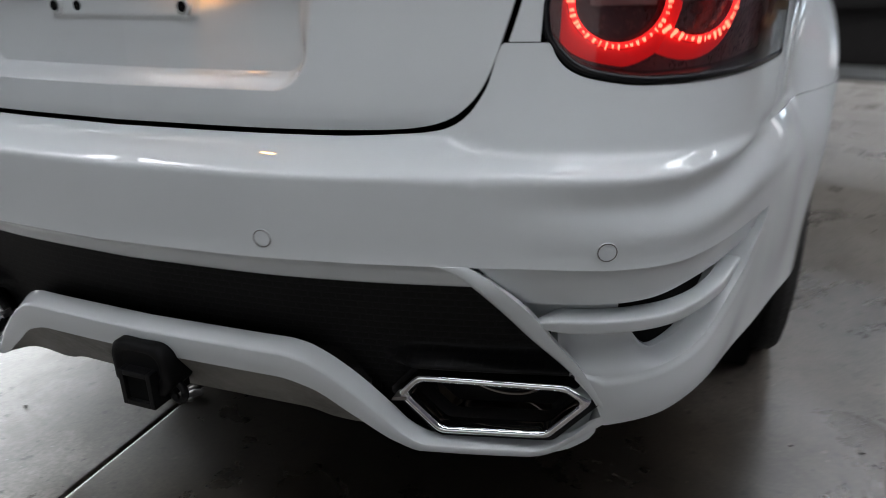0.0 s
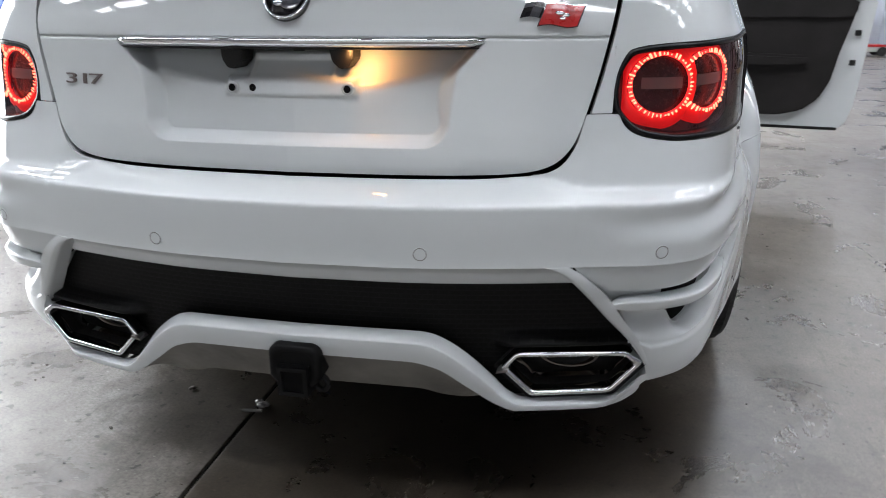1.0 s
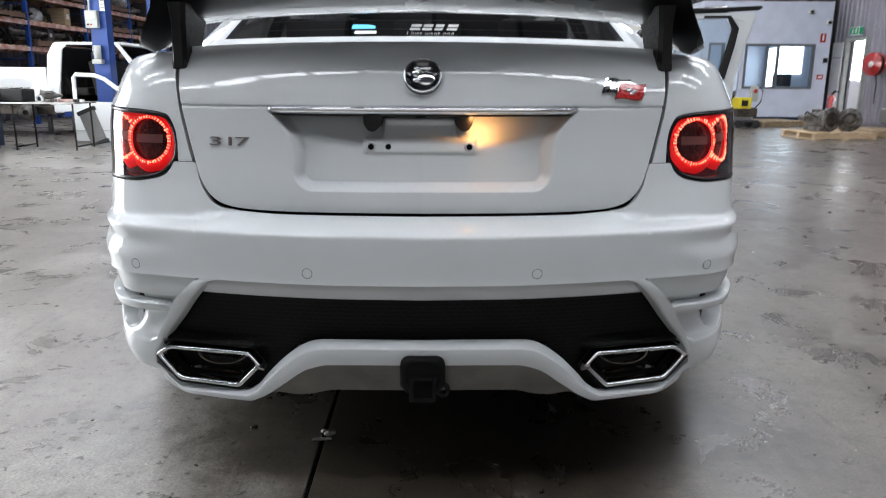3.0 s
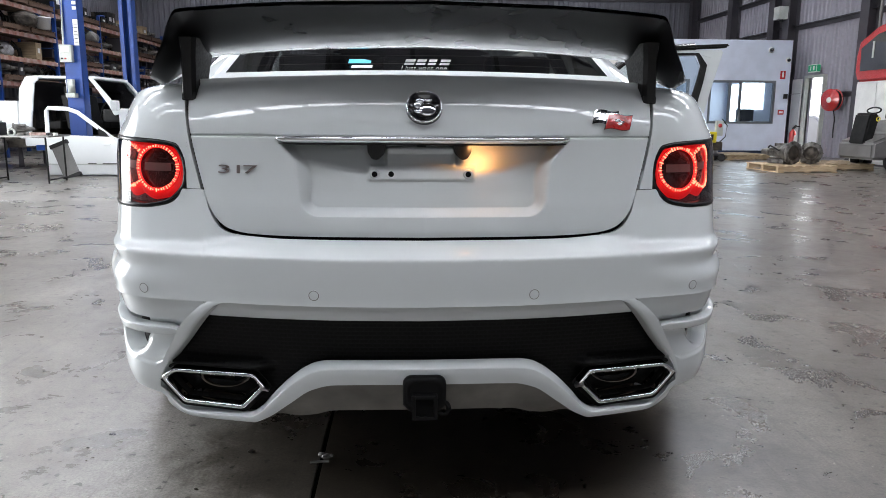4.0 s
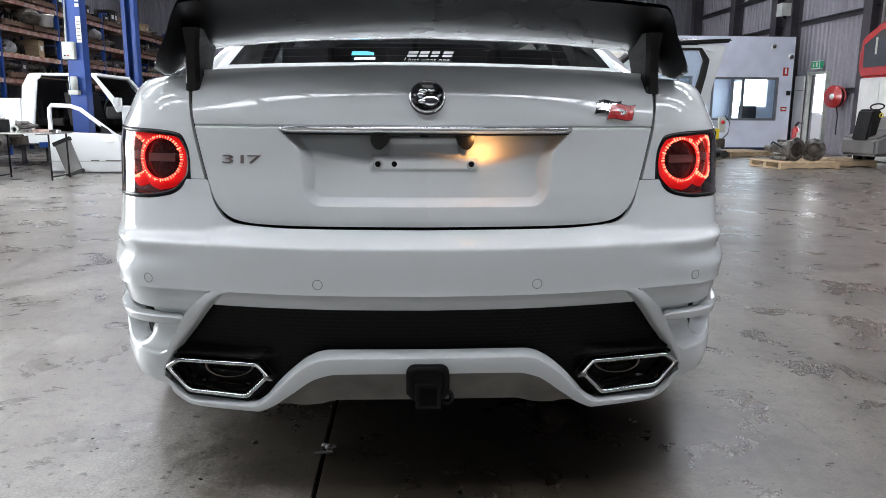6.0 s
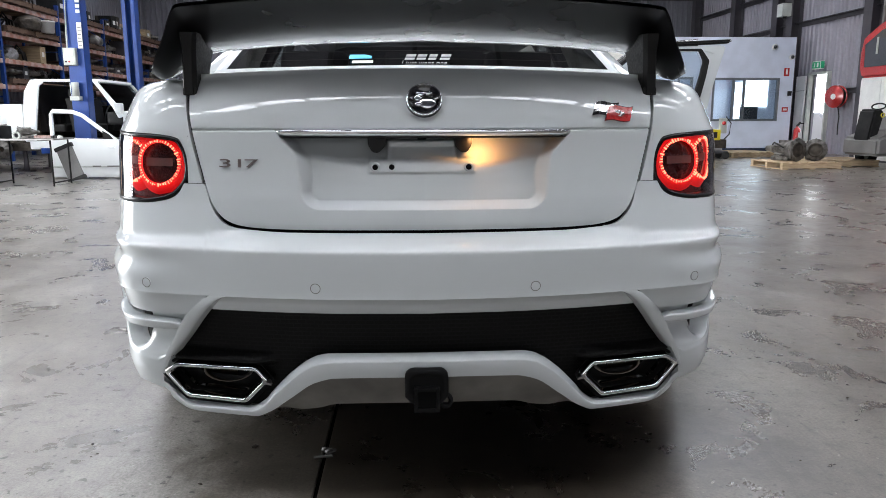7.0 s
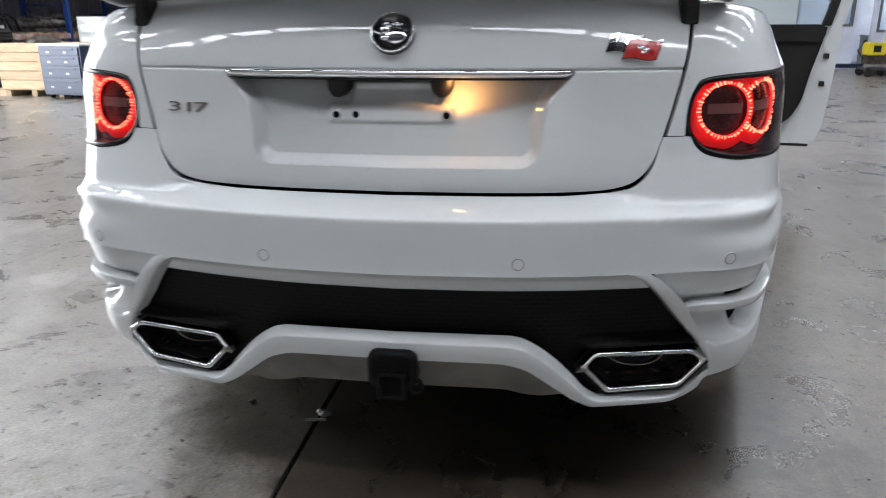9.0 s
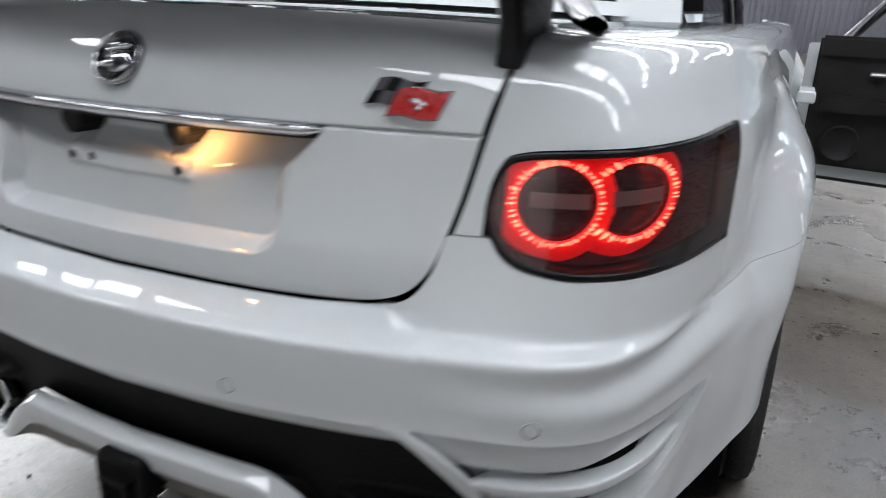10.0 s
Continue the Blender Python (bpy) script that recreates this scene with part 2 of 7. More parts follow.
CREAM = worn("cream_wall_panel", (0.70, 0.68, 0.62), (0.62, 0.60, 0.55), 0.55, 0.0, 0.8, 25.0)
FRAME = worn("grey_aluminium_frame", (0.20, 0.22, 0.24), (0.15, 0.17, 0.19), 0.4, 0.5, 4.0, 60.0)
YELLOW = worn("yellow_enamel", (0.72, 0.60, 0.02), (0.60, 0.48, 0.02), 0.4, 0.0, 6.0, 60.0)
GREY_PLASTIC = worn("grey_plastic", (0.17, 0.165, 0.16), (0.12, 0.115, 0.11), 0.5, 0.0, 3.0, 60.0)
PALE = worn("pale_grey_enamel", (0.50, 0.52, 0.48), (0.38, 0.40, 0.37), 0.45, 0.0, 5.0, 60.0)
GREEN = glowing("green_exit_sign", (0.01, 0.22, 0.10), 0.35)
WHITE = worn("white_enamel", (0.78, 0.78, 0.76), (0.68, 0.68, 0.66), 0.4, 0.0, 4.0, 60.0)
for black in (PLASTIC, TRIM, RUBBER):
    bsdf(black).inputs["Specular IOR Level"].default_value = 0.22
HITCH_BLACK = material("dull_black_casting", (0.005, 0.005, 0.0052), 0.5, spec=0.14)
SKYLIGHT = glowing("skylight_sheet", (0.94, 0.965, 1.03), 11.6)
SOUTH_FILL = glowing("south_fill_glow", (0.95, 0.98, 1.0), 0.2)
OUTSIDE = glowing("daylight_outside", (0.95, 0.98, 1.0), 6.0)
FILM = worn("clear_wrapping_film", (0.42, 0.43, 0.44), (0.20, 0.20, 0.20), 0.22, 0.0, 9.0, 60.0)
CYAN = material("cyan_reflection", (0.03, 0.50, 0.85), 0.4)


# ---- building helpers ----
def thing(name, label, category, at=(0, 0, 0), group="", kind="", turn=0):
    ob = tagged(new(name), label, category, group, kind)
    ob.empty_display_size = 0.1
    ob.matrix_basis = pose(*at, 0, 0, turn)
    return ob


def finish(name, bm, mats):
    me = bpy.data.meshes.new(name)
    bm.to_mesh(me)
    bm.free()
    for m in mats if isinstance(mats, (list, tuple)) else [mats]:
        me.materials.append(m)
    return me


def part(name, bm, mats, parent, label="", kind=""):
    """One mesh, modelled in world places, under a thing or a part."""
    ob = new(name, finish(name, bm, mats))
    ob.parent = parent
    top = parent
    while top.parent:
        top = top.parent
    if parent is top:
        ob.matrix_parent_inverse = top.matrix_basis.inverted()
    return tagged(ob, label, "", "", kind)


def single(name, bm, mats, label, category, group="", kind=""):
    """A thing that is one mesh: its origin goes to its base."""
    lo = [min(v.co[i] for v in bm.verts) for i in range(3)]
    hi = [max(v.co[i] for v in bm.verts) for i in range(3)]
    base = Vector(((lo[0] + hi[0]) / 2, (lo[1] + hi[1]) / 2, lo[2]))
    bmesh.ops.translate(bm, verts=bm.verts, vec=-base)
    ob = tagged(new(name, finish(name, bm, mats)), label, category, group, kind)
    ob.location = base
    return ob


def box(bm, at, size, bevel=0.0, turn=None, mat=0, segments=2):
    """A box about its centre, with rounded edges."""
    made = bmesh.ops.create_cube(bm, size=1.0)
    m = Matrix.Translation(at) @ (turn or Matrix()) @ Matrix.Diagonal((*size, 1))
    bmesh.ops.transform(bm, matrix=m, verts=made["verts"])
    faces = list({f for v in made["verts"] for f in v.link_faces})
    if bevel:
        edges = list({e for v in made["verts"] for e in v.link_edges})
        out = bmesh.ops.bevel(bm, geom=edges, offset=bevel, segments=segments, profile=0.7, affect="EDGES")
        faces = list({f for v in out["verts"] for f in v.link_faces} | {f for f in faces if f.is_valid})
    for f in faces:
        f.material_index = mat
    return bm


def rod(bm, a, b, r, n=12, r2=None, mat=0, smooth=True):
    """A round bar from a to b."""
    a, b = Vector(a), Vector(b)
    made = bmesh.ops.create_cone(bm, cap_ends=True, segments=n, radius1=r, radius2=r if r2 is None else r2, depth=(b - a).length)
    m = Matrix.Translation((a + b) / 2) @ (b - a).to_track_quat("Z", "Y").to_matrix().to_4x4()
    bmesh.ops.transform(bm, matrix=m, verts=made["verts"])
    for f in {f for v in made["verts"] for f in v.link_faces}:
        f.material_index = mat
        f.smooth = smooth and len(f.verts) == 4
    return bm


def ball(bm, at, r, scale=(1, 1, 1), mat=0, level=2):
    made = bmesh.ops.create_icosphere(bm, subdivisions=level, radius=r)
    bmesh.ops.transform(bm, matrix=Matrix.Translation(at) @ Matrix.Diagonal((*scale, 1)), verts=made["verts"])
    for f in {f for v in made["verts"] for f in v.link_faces}:
        f.material_index, f.smooth = mat, True
    return bm


def lathe(bm, centre, axis, outline, n=32, mat=0):
    """A turned shape: outline of (radius, along) round an axis through centre."""
    axis = Vector(axis).normalized()
    q = axis.to_track_quat("Z", "Y").to_matrix()
    rings = []
    for r, h in outline:
        rings.append([bm.verts.new(Vector(centre) + q @ Vector((r * math.cos(a), r * math.sin(a), h))) for a in [2 * math.pi * k / n for k in range(n)]])
    for p, o in zip(rings, rings[1:]):
        for k in range(n):
            f = bm.faces.new((p[k], p[(k + 1) % n], o[(k + 1) % n], o[k]))
            f.smooth, f.material_index = True, mat
    bmesh.ops.recalc_face_normals(bm, faces=list({f for ring in rings for v in ring for f in v.link_faces}))
    return bm


def pipe(bm, points, r, n=8, mat=0):
    """A bent tube through points."""
    pts = [Vector(p) for p in points]
    rings = []
    for i, p in enumerate(pts):
        d = (pts[min(i + 1, len(pts) - 1)] - pts[max(i - 1, 0)]).normalized()
        q = d.to_track_quat("Z", "Y").to_matrix()
        rings.append([bm.verts.new(p + q @ Vector((r * math.cos(a), r * math.sin(a), 0))) for a in [2 * math.pi * k / n for k in range(n)]])
    for p, o in zip(rings, rings[1:]):
        for k in range(n):
            f = bm.faces.new((p[k], p[(k + 1) % n], o[(k + 1) % n], o[k]))
            f.smooth, f.material_index = True, mat
    for ring in (rings[0], rings[-1]):
        bm.faces.new(ring).material_index = mat
    return bm


def prism(bm, outline, lift, mat=0, smooth=False):
    """A flat outline (closed, 3D points) pushed out along lift."""
    a = [bm.verts.new(p) for p in outline]
    b = [bm.verts.new(Vector(p) + Vector(lift)) for p in outline]
    n = len(a)
    for f in [bm.faces.new(a), bm.faces.new(b[::-1])] + [bm.faces.new((a[k], b[k], b[(k + 1) % n], a[(k + 1) % n])) for k in range(n)]:
        f.material_index = mat
    bmesh.ops.recalc_face_normals(bm, faces=bm.faces)
    return bm


def curve(xs, ys):
    """A smooth, monotone-friendly curve through knots."""
    xs, ys = np.array(xs, float), np.array(ys, float)
    h, d = np.diff(xs), np.diff(ys) / np.diff(xs)
    t = np.zeros(len(xs))
    t[0], t[-1] = d[0], d[-1]
    for i in range(1, len(xs) - 1):
        if d[i - 1] * d[i] > 0:
            w1, w2 = 2 * h[i] + h[i - 1], h[i] + 2 * h[i - 1]
            t[i] = (w1 + w2) / (w1 / d[i - 1] + w2 / d[i])

    def f(x):
        x = min(max(x, xs[0]), xs[-1])
        i = min(int(np.searchsorted(xs, x, side="right")) - 1, len(xs) - 2)
        s = (x - xs[i]) / h[i]
        return float(ys[i] * (1 + 2 * s) * (1 - s) ** 2 + h[i] * t[i] * s * (1 - s) ** 2 + ys[i + 1] * s * s * (3 - 2 * s) + h[i] * t[i + 1] * s * s * (s - 1))

    return f


def step(x, a, b):
    s = min(max((x - a) / (b - a), 0.0), 1.0)
    return s * s * (3 - 2 * s)


# ---- the hall ----
EAST, WEST, NORTH, SOUTH, ROOF = 10.8, -10.2, 26.0, -9.0, 6.6


def slab(name, x0, x1, y0, y1, mat=CONCRETE):
    bm = bmesh.new()
    box(bm, ((x0 + x1) / 2, (y0 + y1) / 2, -0.1), (x1 - x0, y1 - y0, 0.2), 0.004)
    ob = new(name, finish(name, bm, mat))
    return tagged(ob, "worn grey concrete workshop floor with stains and painted shade", "floor", "", "structure")


slab("floor", WEST, -0.304, SOUTH, NORTH)
slab("floor", -0.292, EAST, SOUTH, NORTH, EAST_SLAB)
bm = bmesh.new()
box(bm, (-0.298, 8.5, -0.06), (0.016, NORTH - SOUTH, 0.10))
tagged(new("floor_joint", finish("floor_joint", bm, VOID)), "dark sawn joint in the concrete floor", "floor joint", "", "structure")


def ribbed(bm, a, b, z0, z1, pitch=0.19, depth=0.035, inward=(0, 1)):
    """A standing sheet of ribbed cladding from a to b (plan points), ribs towards inward."""
    a, b, n = Vector(a), Vector(b), Vector(inward)
    length, d = (b - a).length, (b - a).normalized()
    line, s = [], 0.0
    while s < length:
        for ds, h in ((0, 0), (0.10, 0), (0.125, 1), (0.165, 1)):
            if s + ds < length:
                line.append((s + ds, h))
        s += pitch
    line.append((length, 0))
    lo = [bm.verts.new((*(a + d * s + n * depth * h), z0)) for s, h in line]
    hi = [bm.verts.new((*(a + d * s + n * depth * h), z1)) for s, h in line]
    for k in range(len(lo) - 1):
        bm.faces.new((lo[k], lo[k + 1], hi[k + 1], hi[k]))


def structure(name, bm, mat, label, category):
    return tagged(new(name, finish(name, bm, mat)), label, category, "", "structure")


# east wall, with the exit doorway
DOOR_S, DOOR_N, DOOR_H = 16.76, 17.57, 2.03
bm = bmesh.new()
ribbed(bm, (EAST, SOUTH), (EAST, DOOR_S), 0, ROOF, inward=(-1, 0))
ribbed(bm, (EAST, DOOR_N), (EAST, NORTH), 0, ROOF, inward=(-1, 0))
ribbed(bm, (EAST, DOOR_S), (EAST, DOOR_N), DOOR_H, ROOF, inward=(-1, 0))
for y0, y1, z0 in ((SOUTH, DOOR_S, 0), (DOOR_N, NORTH, 0), (DOOR_S, DOOR_N, DOOR_H)):
    box(bm, (EAST + 0.06, (y0 + y1) / 2, (z0 + ROOF) / 2), (0.10, y1 - y0, ROOF - z0))
structure("wall_east", bm, STEEL_SHEET, "grey ribbed steel cladding wall", "wall")
bm = bmesh.new()
for y in (DOOR_S - 0.03, DOOR_N + 0.03):
    box(bm, (EAST - 0.02, y, DOOR_H / 2), (0.16, 0.06, DOOR_H), 0.006)
box(bm, (EAST - 0.02, (DOOR_S + DOOR_N) / 2, DOOR_H + 0.03), (0.16, DOOR_N - DOOR_S + 0.12, 0.06), 0.006)
structure("door_1", bm, PALE, "pale steel frame of the open exit doorway", "door frame")
bm = bmesh.new()
box(bm, (EAST - 0.13, DOOR_N + 0.32, DOOR_H / 2), (0.04, 0.46, DOOR_H - 0.04), 0.006)
structure("door_2", bm, WHITE, "pale exit door folded back against the wall", "door")
# columns and rails on the east wall
for k, y in enumerate((-7.0, -1.0, 5.0, 10.8, 14.9, 18.4, 19.25, 22.0, 25.3)):
    bm = bmesh.new()
    for dx, sx, sy in ((0.0, 0.02, 0.32), (0.14, 0.26, 0.018), (0.28, 0.02, 0.32)):
        box(bm, (EAST - 0.06 - dx, y, ROOF / 2), (sx, sy, ROOF), 0.003)
    structure("column", bm, DARK_STEEL, "dark painted steel portal column", "column")
for z in (1.62, 3.45, 4.45):
    bm = bmesh.new()
    for y0, y1 in ((SOUTH, DOOR_S - 0.1), (DOOR_N + 0.1, NORTH)):
        if z > 2.1 and y0 == SOUTH:
            y1 = DOOR_N + 0.1
        box(bm, (EAST - 0.10, (y0 + y1) / 2, z), (0.12, y1 - y0, 0.012), 0.002)
        box(bm, (EAST - 0.05, (y0 + y1) / 2, z - 0.06), (0.02, y1 - y0, 0.12), 0.002)
    structure("girt", bm, DARK_STEEL, "dark steel rail across the cladding", "wall rail")
# north wall
bm = bmesh.new()
ribbed(bm, (WEST, NORTH), (EAST, NORTH), 0, ROOF, inward=(0, -1))
box(bm, ((EAST + WEST) / 2, NORTH + 0.06, ROOF / 2), (EAST - WEST, 0.10, ROOF))
structure("wall_north", bm, DARK_SHEET, "dark grey ribbed steel wall", "wall")
for z in (1.9, 3.6, 5.2):
    bm = bmesh.new()
    box(bm, ((EAST + WEST) / 2, NORTH - 0.10, z), (EAST - WEST - 0.4, 0.12, 0.10), 0.004)
    structure("girt", bm, DARK_STEEL, "dark steel rail across the cladding", "wall rail")
# west wall with a wide open roller door south of the racks
bm = bmesh.new()
RD_S, RD_N, RD_H = 1.0, 8.2, 5.1
for y0, y1, z0 in ((SOUTH, RD_S, 0), (RD_N, NORTH, 0), (RD_S, RD_N, RD_H)):
    ribbed(bm, (WEST, y0), (WEST, y1), z0, ROOF, inward=(1, 0))
    box(bm, (WEST - 0.06, (y0 + y1) / 2, (z0 + ROOF) / 2), (0.10, y1 - y0, ROOF - z0))
structure("wall_west", bm, DARK_SHEET, "dark grey ribbed steel wall", "wall")
# south wall, with an opening added out of view for fill light
bm = bmesh.new()
for x0, x1, z0 in ((WEST, -4.2, 0), (4.2, EAST, 0), (-4.2, 4.2, 4.4)):
    ribbed(bm, (x0, SOUTH), (x1, SOUTH), z0, ROOF, inward=(0, 1))
    box(bm, ((x0 + x1) / 2, SOUTH - 0.06, (z0 + ROOF) / 2), (x1 - x0, 0.10, ROOF - z0))
structure("wall_south", bm, DARK_SHEET, "grey ribbed steel cladding wall", "wall")
# roof sheets with rows of translucent skylight sheets
bm = bmesh.new()
box(bm, ((EAST + WEST) / 2, (NORTH + SOUTH) / 2, ROOF + 0.08), (EAST - WEST + 0.4, NORTH - SOUTH + 0.4, 0.10))
structure("ceiling", bm, DARK_SHEET, "dark steel roof sheeting", "ceiling")
for y in (-2.4, 0.1, 4.2, 8.4, 12.6, 16.8, 21.0):
    bm = bmesh.new()
    for k in range(14):
        box(bm, (-8.4 + 1.3 * k, y, ROOF + 0.015), (1.12, 0.72, 0.02))
    structure("skylight", bm, SKYLIGHT, "row of bright translucent skylight sheets", "skylight")
for k in range(16):
    bm = bmesh.new()
    box(bm, (-9.05 + 1.3 * k, (NORTH + SOUTH) / 2, ROOF - 0.10), (0.07, NORTH - SOUTH, 0.20), 0.004)
    structure("purlin", bm, DARK_STEEL, "dark steel roof purlin", "roof beam")
# bright outdoors behind the east and west openings
bm = bmesh.new()
box(bm, (EAST + 9.0, 33.0, 2.5), (0.1, 40.0, 9.0))
structure("backdrop", bm, OUTSIDE, "bright hazy daylight outside the doorway", "backdrop")
bm = bmesh.new()
box(bm, (WEST - 5.0, 4.2, 3.0), (0.1, 20.0, 8.0))
structure("backdrop", bm, OUTSIDE, "bright hazy daylight outside the doorway", "backdrop")
# unseen glowing sheet, added to brighten the car's rear from the south
bm = bmesh.new()
box(bm, (0, SOUTH - 3.0, 3.0), (18.0, 0.1, 8.0))
structure("backdrop", bm, SOUTH_FILL, "added glowing sheet behind the unseen south opening, fill light for the car's rear", "backdrop")
bm = bmesh.new()
box(bm, (0, 8.5, -0.26), (60, 60, 0.1))
structure("ground", bm, CONCRETE, "grey concrete apron round the hall", "ground")

# ---- site office in the corner ----
OFF_Y, OFF_W, OFF_E, OFF_H = 17.1, 6.75, 10.02, 2.85


def wall_with_holes(bm, y, x0, x1, z1, holes, thick=0.10):
    """A wall facing south whose holes are (xa, xb, za, zb), side by side."""
    xs = [x0]
    for xa, xb, za, zb in holes:
        box(bm, ((xs[-1] + xa) / 2, y + thick / 2, z1 / 2), (xa - xs[-1], thick, z1))
        if za > 0:
            box(bm, ((xa + xb) / 2, y + thick / 2, za / 2), (xb - xa, thick, za))
        box(bm, ((xa + xb) / 2, y + thick / 2, (zb + z1) / 2), (xb - xa, thick, z1 - zb))
        xs.append(xb)
    box(bm, ((xs[-1] + x1) / 2, y + thick / 2, z1 / 2), (x1 - xs[-1], thick, z1))


bm = bmesh.new()
WIN = (7.88, 9.66, 0.82, 1.93)
SMALL = (6.95, 7.36, 0.95, 1.95)
wall_with_holes(bm, OFF_Y, OFF_W, OFF_E, OFF_H, [SMALL, (7.44, 7.78, 0.0, 1.95), WIN])
box(bm, (OFF_E - 0.05, (OFF_Y + 20.6) / 2 + 0.05, OFF_H / 2), (0.10, 20.6 - OFF_Y - 0.1, OFF_H))
box(bm, (OFF_W + 0.05, (OFF_Y + 20.6) / 2 + 0.05, OFF_H / 2), (0.10, 20.6 - OFF_Y - 0.1, OFF_H))
box(bm, ((OFF_W + OFF_E) / 2, 20.65, OFF_H / 2), (OFF_E - OFF_W, 0.10, OFF_H))
box(bm, ((OFF_W + OFF_E) / 2, 18.9, OFF_H + 0.05), (OFF_E - OFF_W, 3.6, 0.10))
structure("wall_office", bm, WHITE_WALL, "pale blue-white panel walls of the site office", "wall")
bm = bmesh.new()
box(bm, ((OFF_W + OFF_E) / 2, OFF_Y - 0.006, 0.07), (OFF_E - OFF_W, 0.012, 0.10), 0.003)
structure("baseboard", bm, NAVY, "dark blue skirting along the office wall", "skirting")
for name, (xa, xb, za, zb), bars in (("window_1", WIN, (0.32, 0.48)), ("window_2", SMALL, ())):
    w = thing(name, "grey aluminium framed office window", "window", ((xa + xb) / 2, OFF_Y, za), "", "structure")
    bm = bmesh.new()
    for x in (xa + 0.03, xb - 0.03):
        box(bm, (x, OFF_Y + 0.03, (za + zb) / 2), (0.06, 0.08, zb - za), 0.004)
    for z in (za + 0.03, zb - 0.03):
        box(bm, ((xa + xb) / 2, OFF_Y + 0.03, z), (xb - xa - 0.12, 0.075, 0.06), 0.004)
    part("window_frame", bm, FRAME, w)
    for s in bars:
        bm = bmesh.new()
        box(bm, (xa + s * (xb - xa), OFF_Y + 0.035, (za + zb) / 2), (0.06, 0.06, zb - za - 0.12), 0.004)
        part("mullion", bm, FRAME, w)
    bm = bmesh.new()
    box(bm, ((xa + xb) / 2, OFF_Y + 0.035, (za + zb) / 2), (xb - xa - 0.10, 0.006, zb - za - 0.10))
    part("pane", bm, GLASS, w).visible_shadow = False
# inside the office: a bright far window, a desk and a monitor
bm = bmesh.new()
box(bm, (9.90, 18.88, 1.60), (0.03, 1.30, 0.78))
structure("window_3", bm, OUTSIDE, "bright far window seen inside the office", "window")
bm = bmesh.new()
box(bm, (9.90, 19.92, 1.38), (0.03, 0.55, 1.12))
structure("window_4", bm, OUTSIDE, "bright narrow window inside the office", "window")
desk = thing("office_desk", "grey office desk behind the window", "desk", (9.0, 18.6, 0))
bm = bmesh.new()
box(bm, (9.0, 18.6, 0.73), (1.5, 0.7, 0.03), 0.004)
part("desktop", bm, PALE, desk)
for sx in (-0.7, 0.7):
    bm = bmesh.new()
    box(bm, (9.0 + sx, 18.6, 0.36), (0.04, 0.66, 0.72), 0.004)
    part("side_panel", bm, PALE, desk)
mon = thing("monitor", "black computer monitor on the office desk", "monitor", (9.55, 18.5, 0.745))
bm = bmesh.new()
box(bm, (9.55, 18.5, 1.04), (0.50, 0.04, 0.34), 0.008)
part("screen", bm, GLOSS_BLACK, mon)
bm = bmesh.new()
box(bm, (9.55, 18.52, 0.755), (0.24, 0.18, 0.016), 0.004)
rod(bm, (9.55, 18.53, 0.755), (9.55, 18.53, 0.9), 0.02)
part("stand", bm, PLASTIC, mon)
# cream wall west of the office
bm = bmesh.new()
box(bm, (4.75, 19.05, 1.7), (3.9, 0.10, 3.4))
structure("wall_cream", bm, CREAM, "cream panel partition wall", "wall")

# ---- the white sedan, rear towards the camera, centre on x = 0 ----
PX = [0, .2, .35, .47, .58, .67, .74, .78, .81, .835, .856, .872, .885, .892, .90, .905, .90, .86, .72, .40, 0]
PD = [0, .010, .030, .055, .083, .108, .152, .21, .28, .37, .46, .58, .78, 1.0, 1.6, 2.4, 3.4, 4.15, 4.55, 4.75, 4.80]
PU = [0.0]
for k in range(1, len(PX)):
    PU.append(PU[-1] + math.hypot(PX[k] - PX[k - 1], PD[k] - PD[k - 1]))
plan_x, plan_d = curve(PU, PX), curve(PU, PD)
u_of_x = curve(PX[:17][:15], PU[:15])
WHEEL_Y, WHEEL_Z, FRONT_Y = 1.04, 0.335, 3.90


def hip(y, z):
    """How far the bumper's corner swells out towards the wheel, below the lamp."""
    return 0.062 * step(y, .22 - .12 * step(z, .34, .52), .76) * (1 - step(z, .60, .745)) * (1 - step(y, 1.0, 1.3))


def shell(u, z, y0, w=1.0, out=0.0):
    """A point of the body at arc place u and height z; y0 is the rear face's depth there."""
    a = abs(u)
    x, d = plan_x(a) * w, plan_d(a)
    y = d + y0 * (1 - d / 2.4)
    e = 1e-3
    tx, ty = plan_x(a + e) - plan_x(max(a - e, 0)), plan_d(a + e) - plan_d(max(a - e, 0))
    n = math.hypot(tx, ty) or 1
    if a > 0.72:
        swell = hip(y, z)
        for wy in (WHEEL_Y, FRONT_Y):
            r = math.hypot(y - wy, z - WHEEL_Z)
            low = 0.60 + 0.40 * step(z, 0.42, 0.74) if y < wy else 1.0
            flare = 0.094 * (1 - step(r, 0.43, 0.68)) * step(a, 0.93, 1.40) * low
            swell = (swell ** 4 + flare ** 4) ** 0.25
        out += swell
    x, y = x + out * ty / n, y - out * tx / n
    return Vector((math.copysign(x, u) if u else x, y, z))


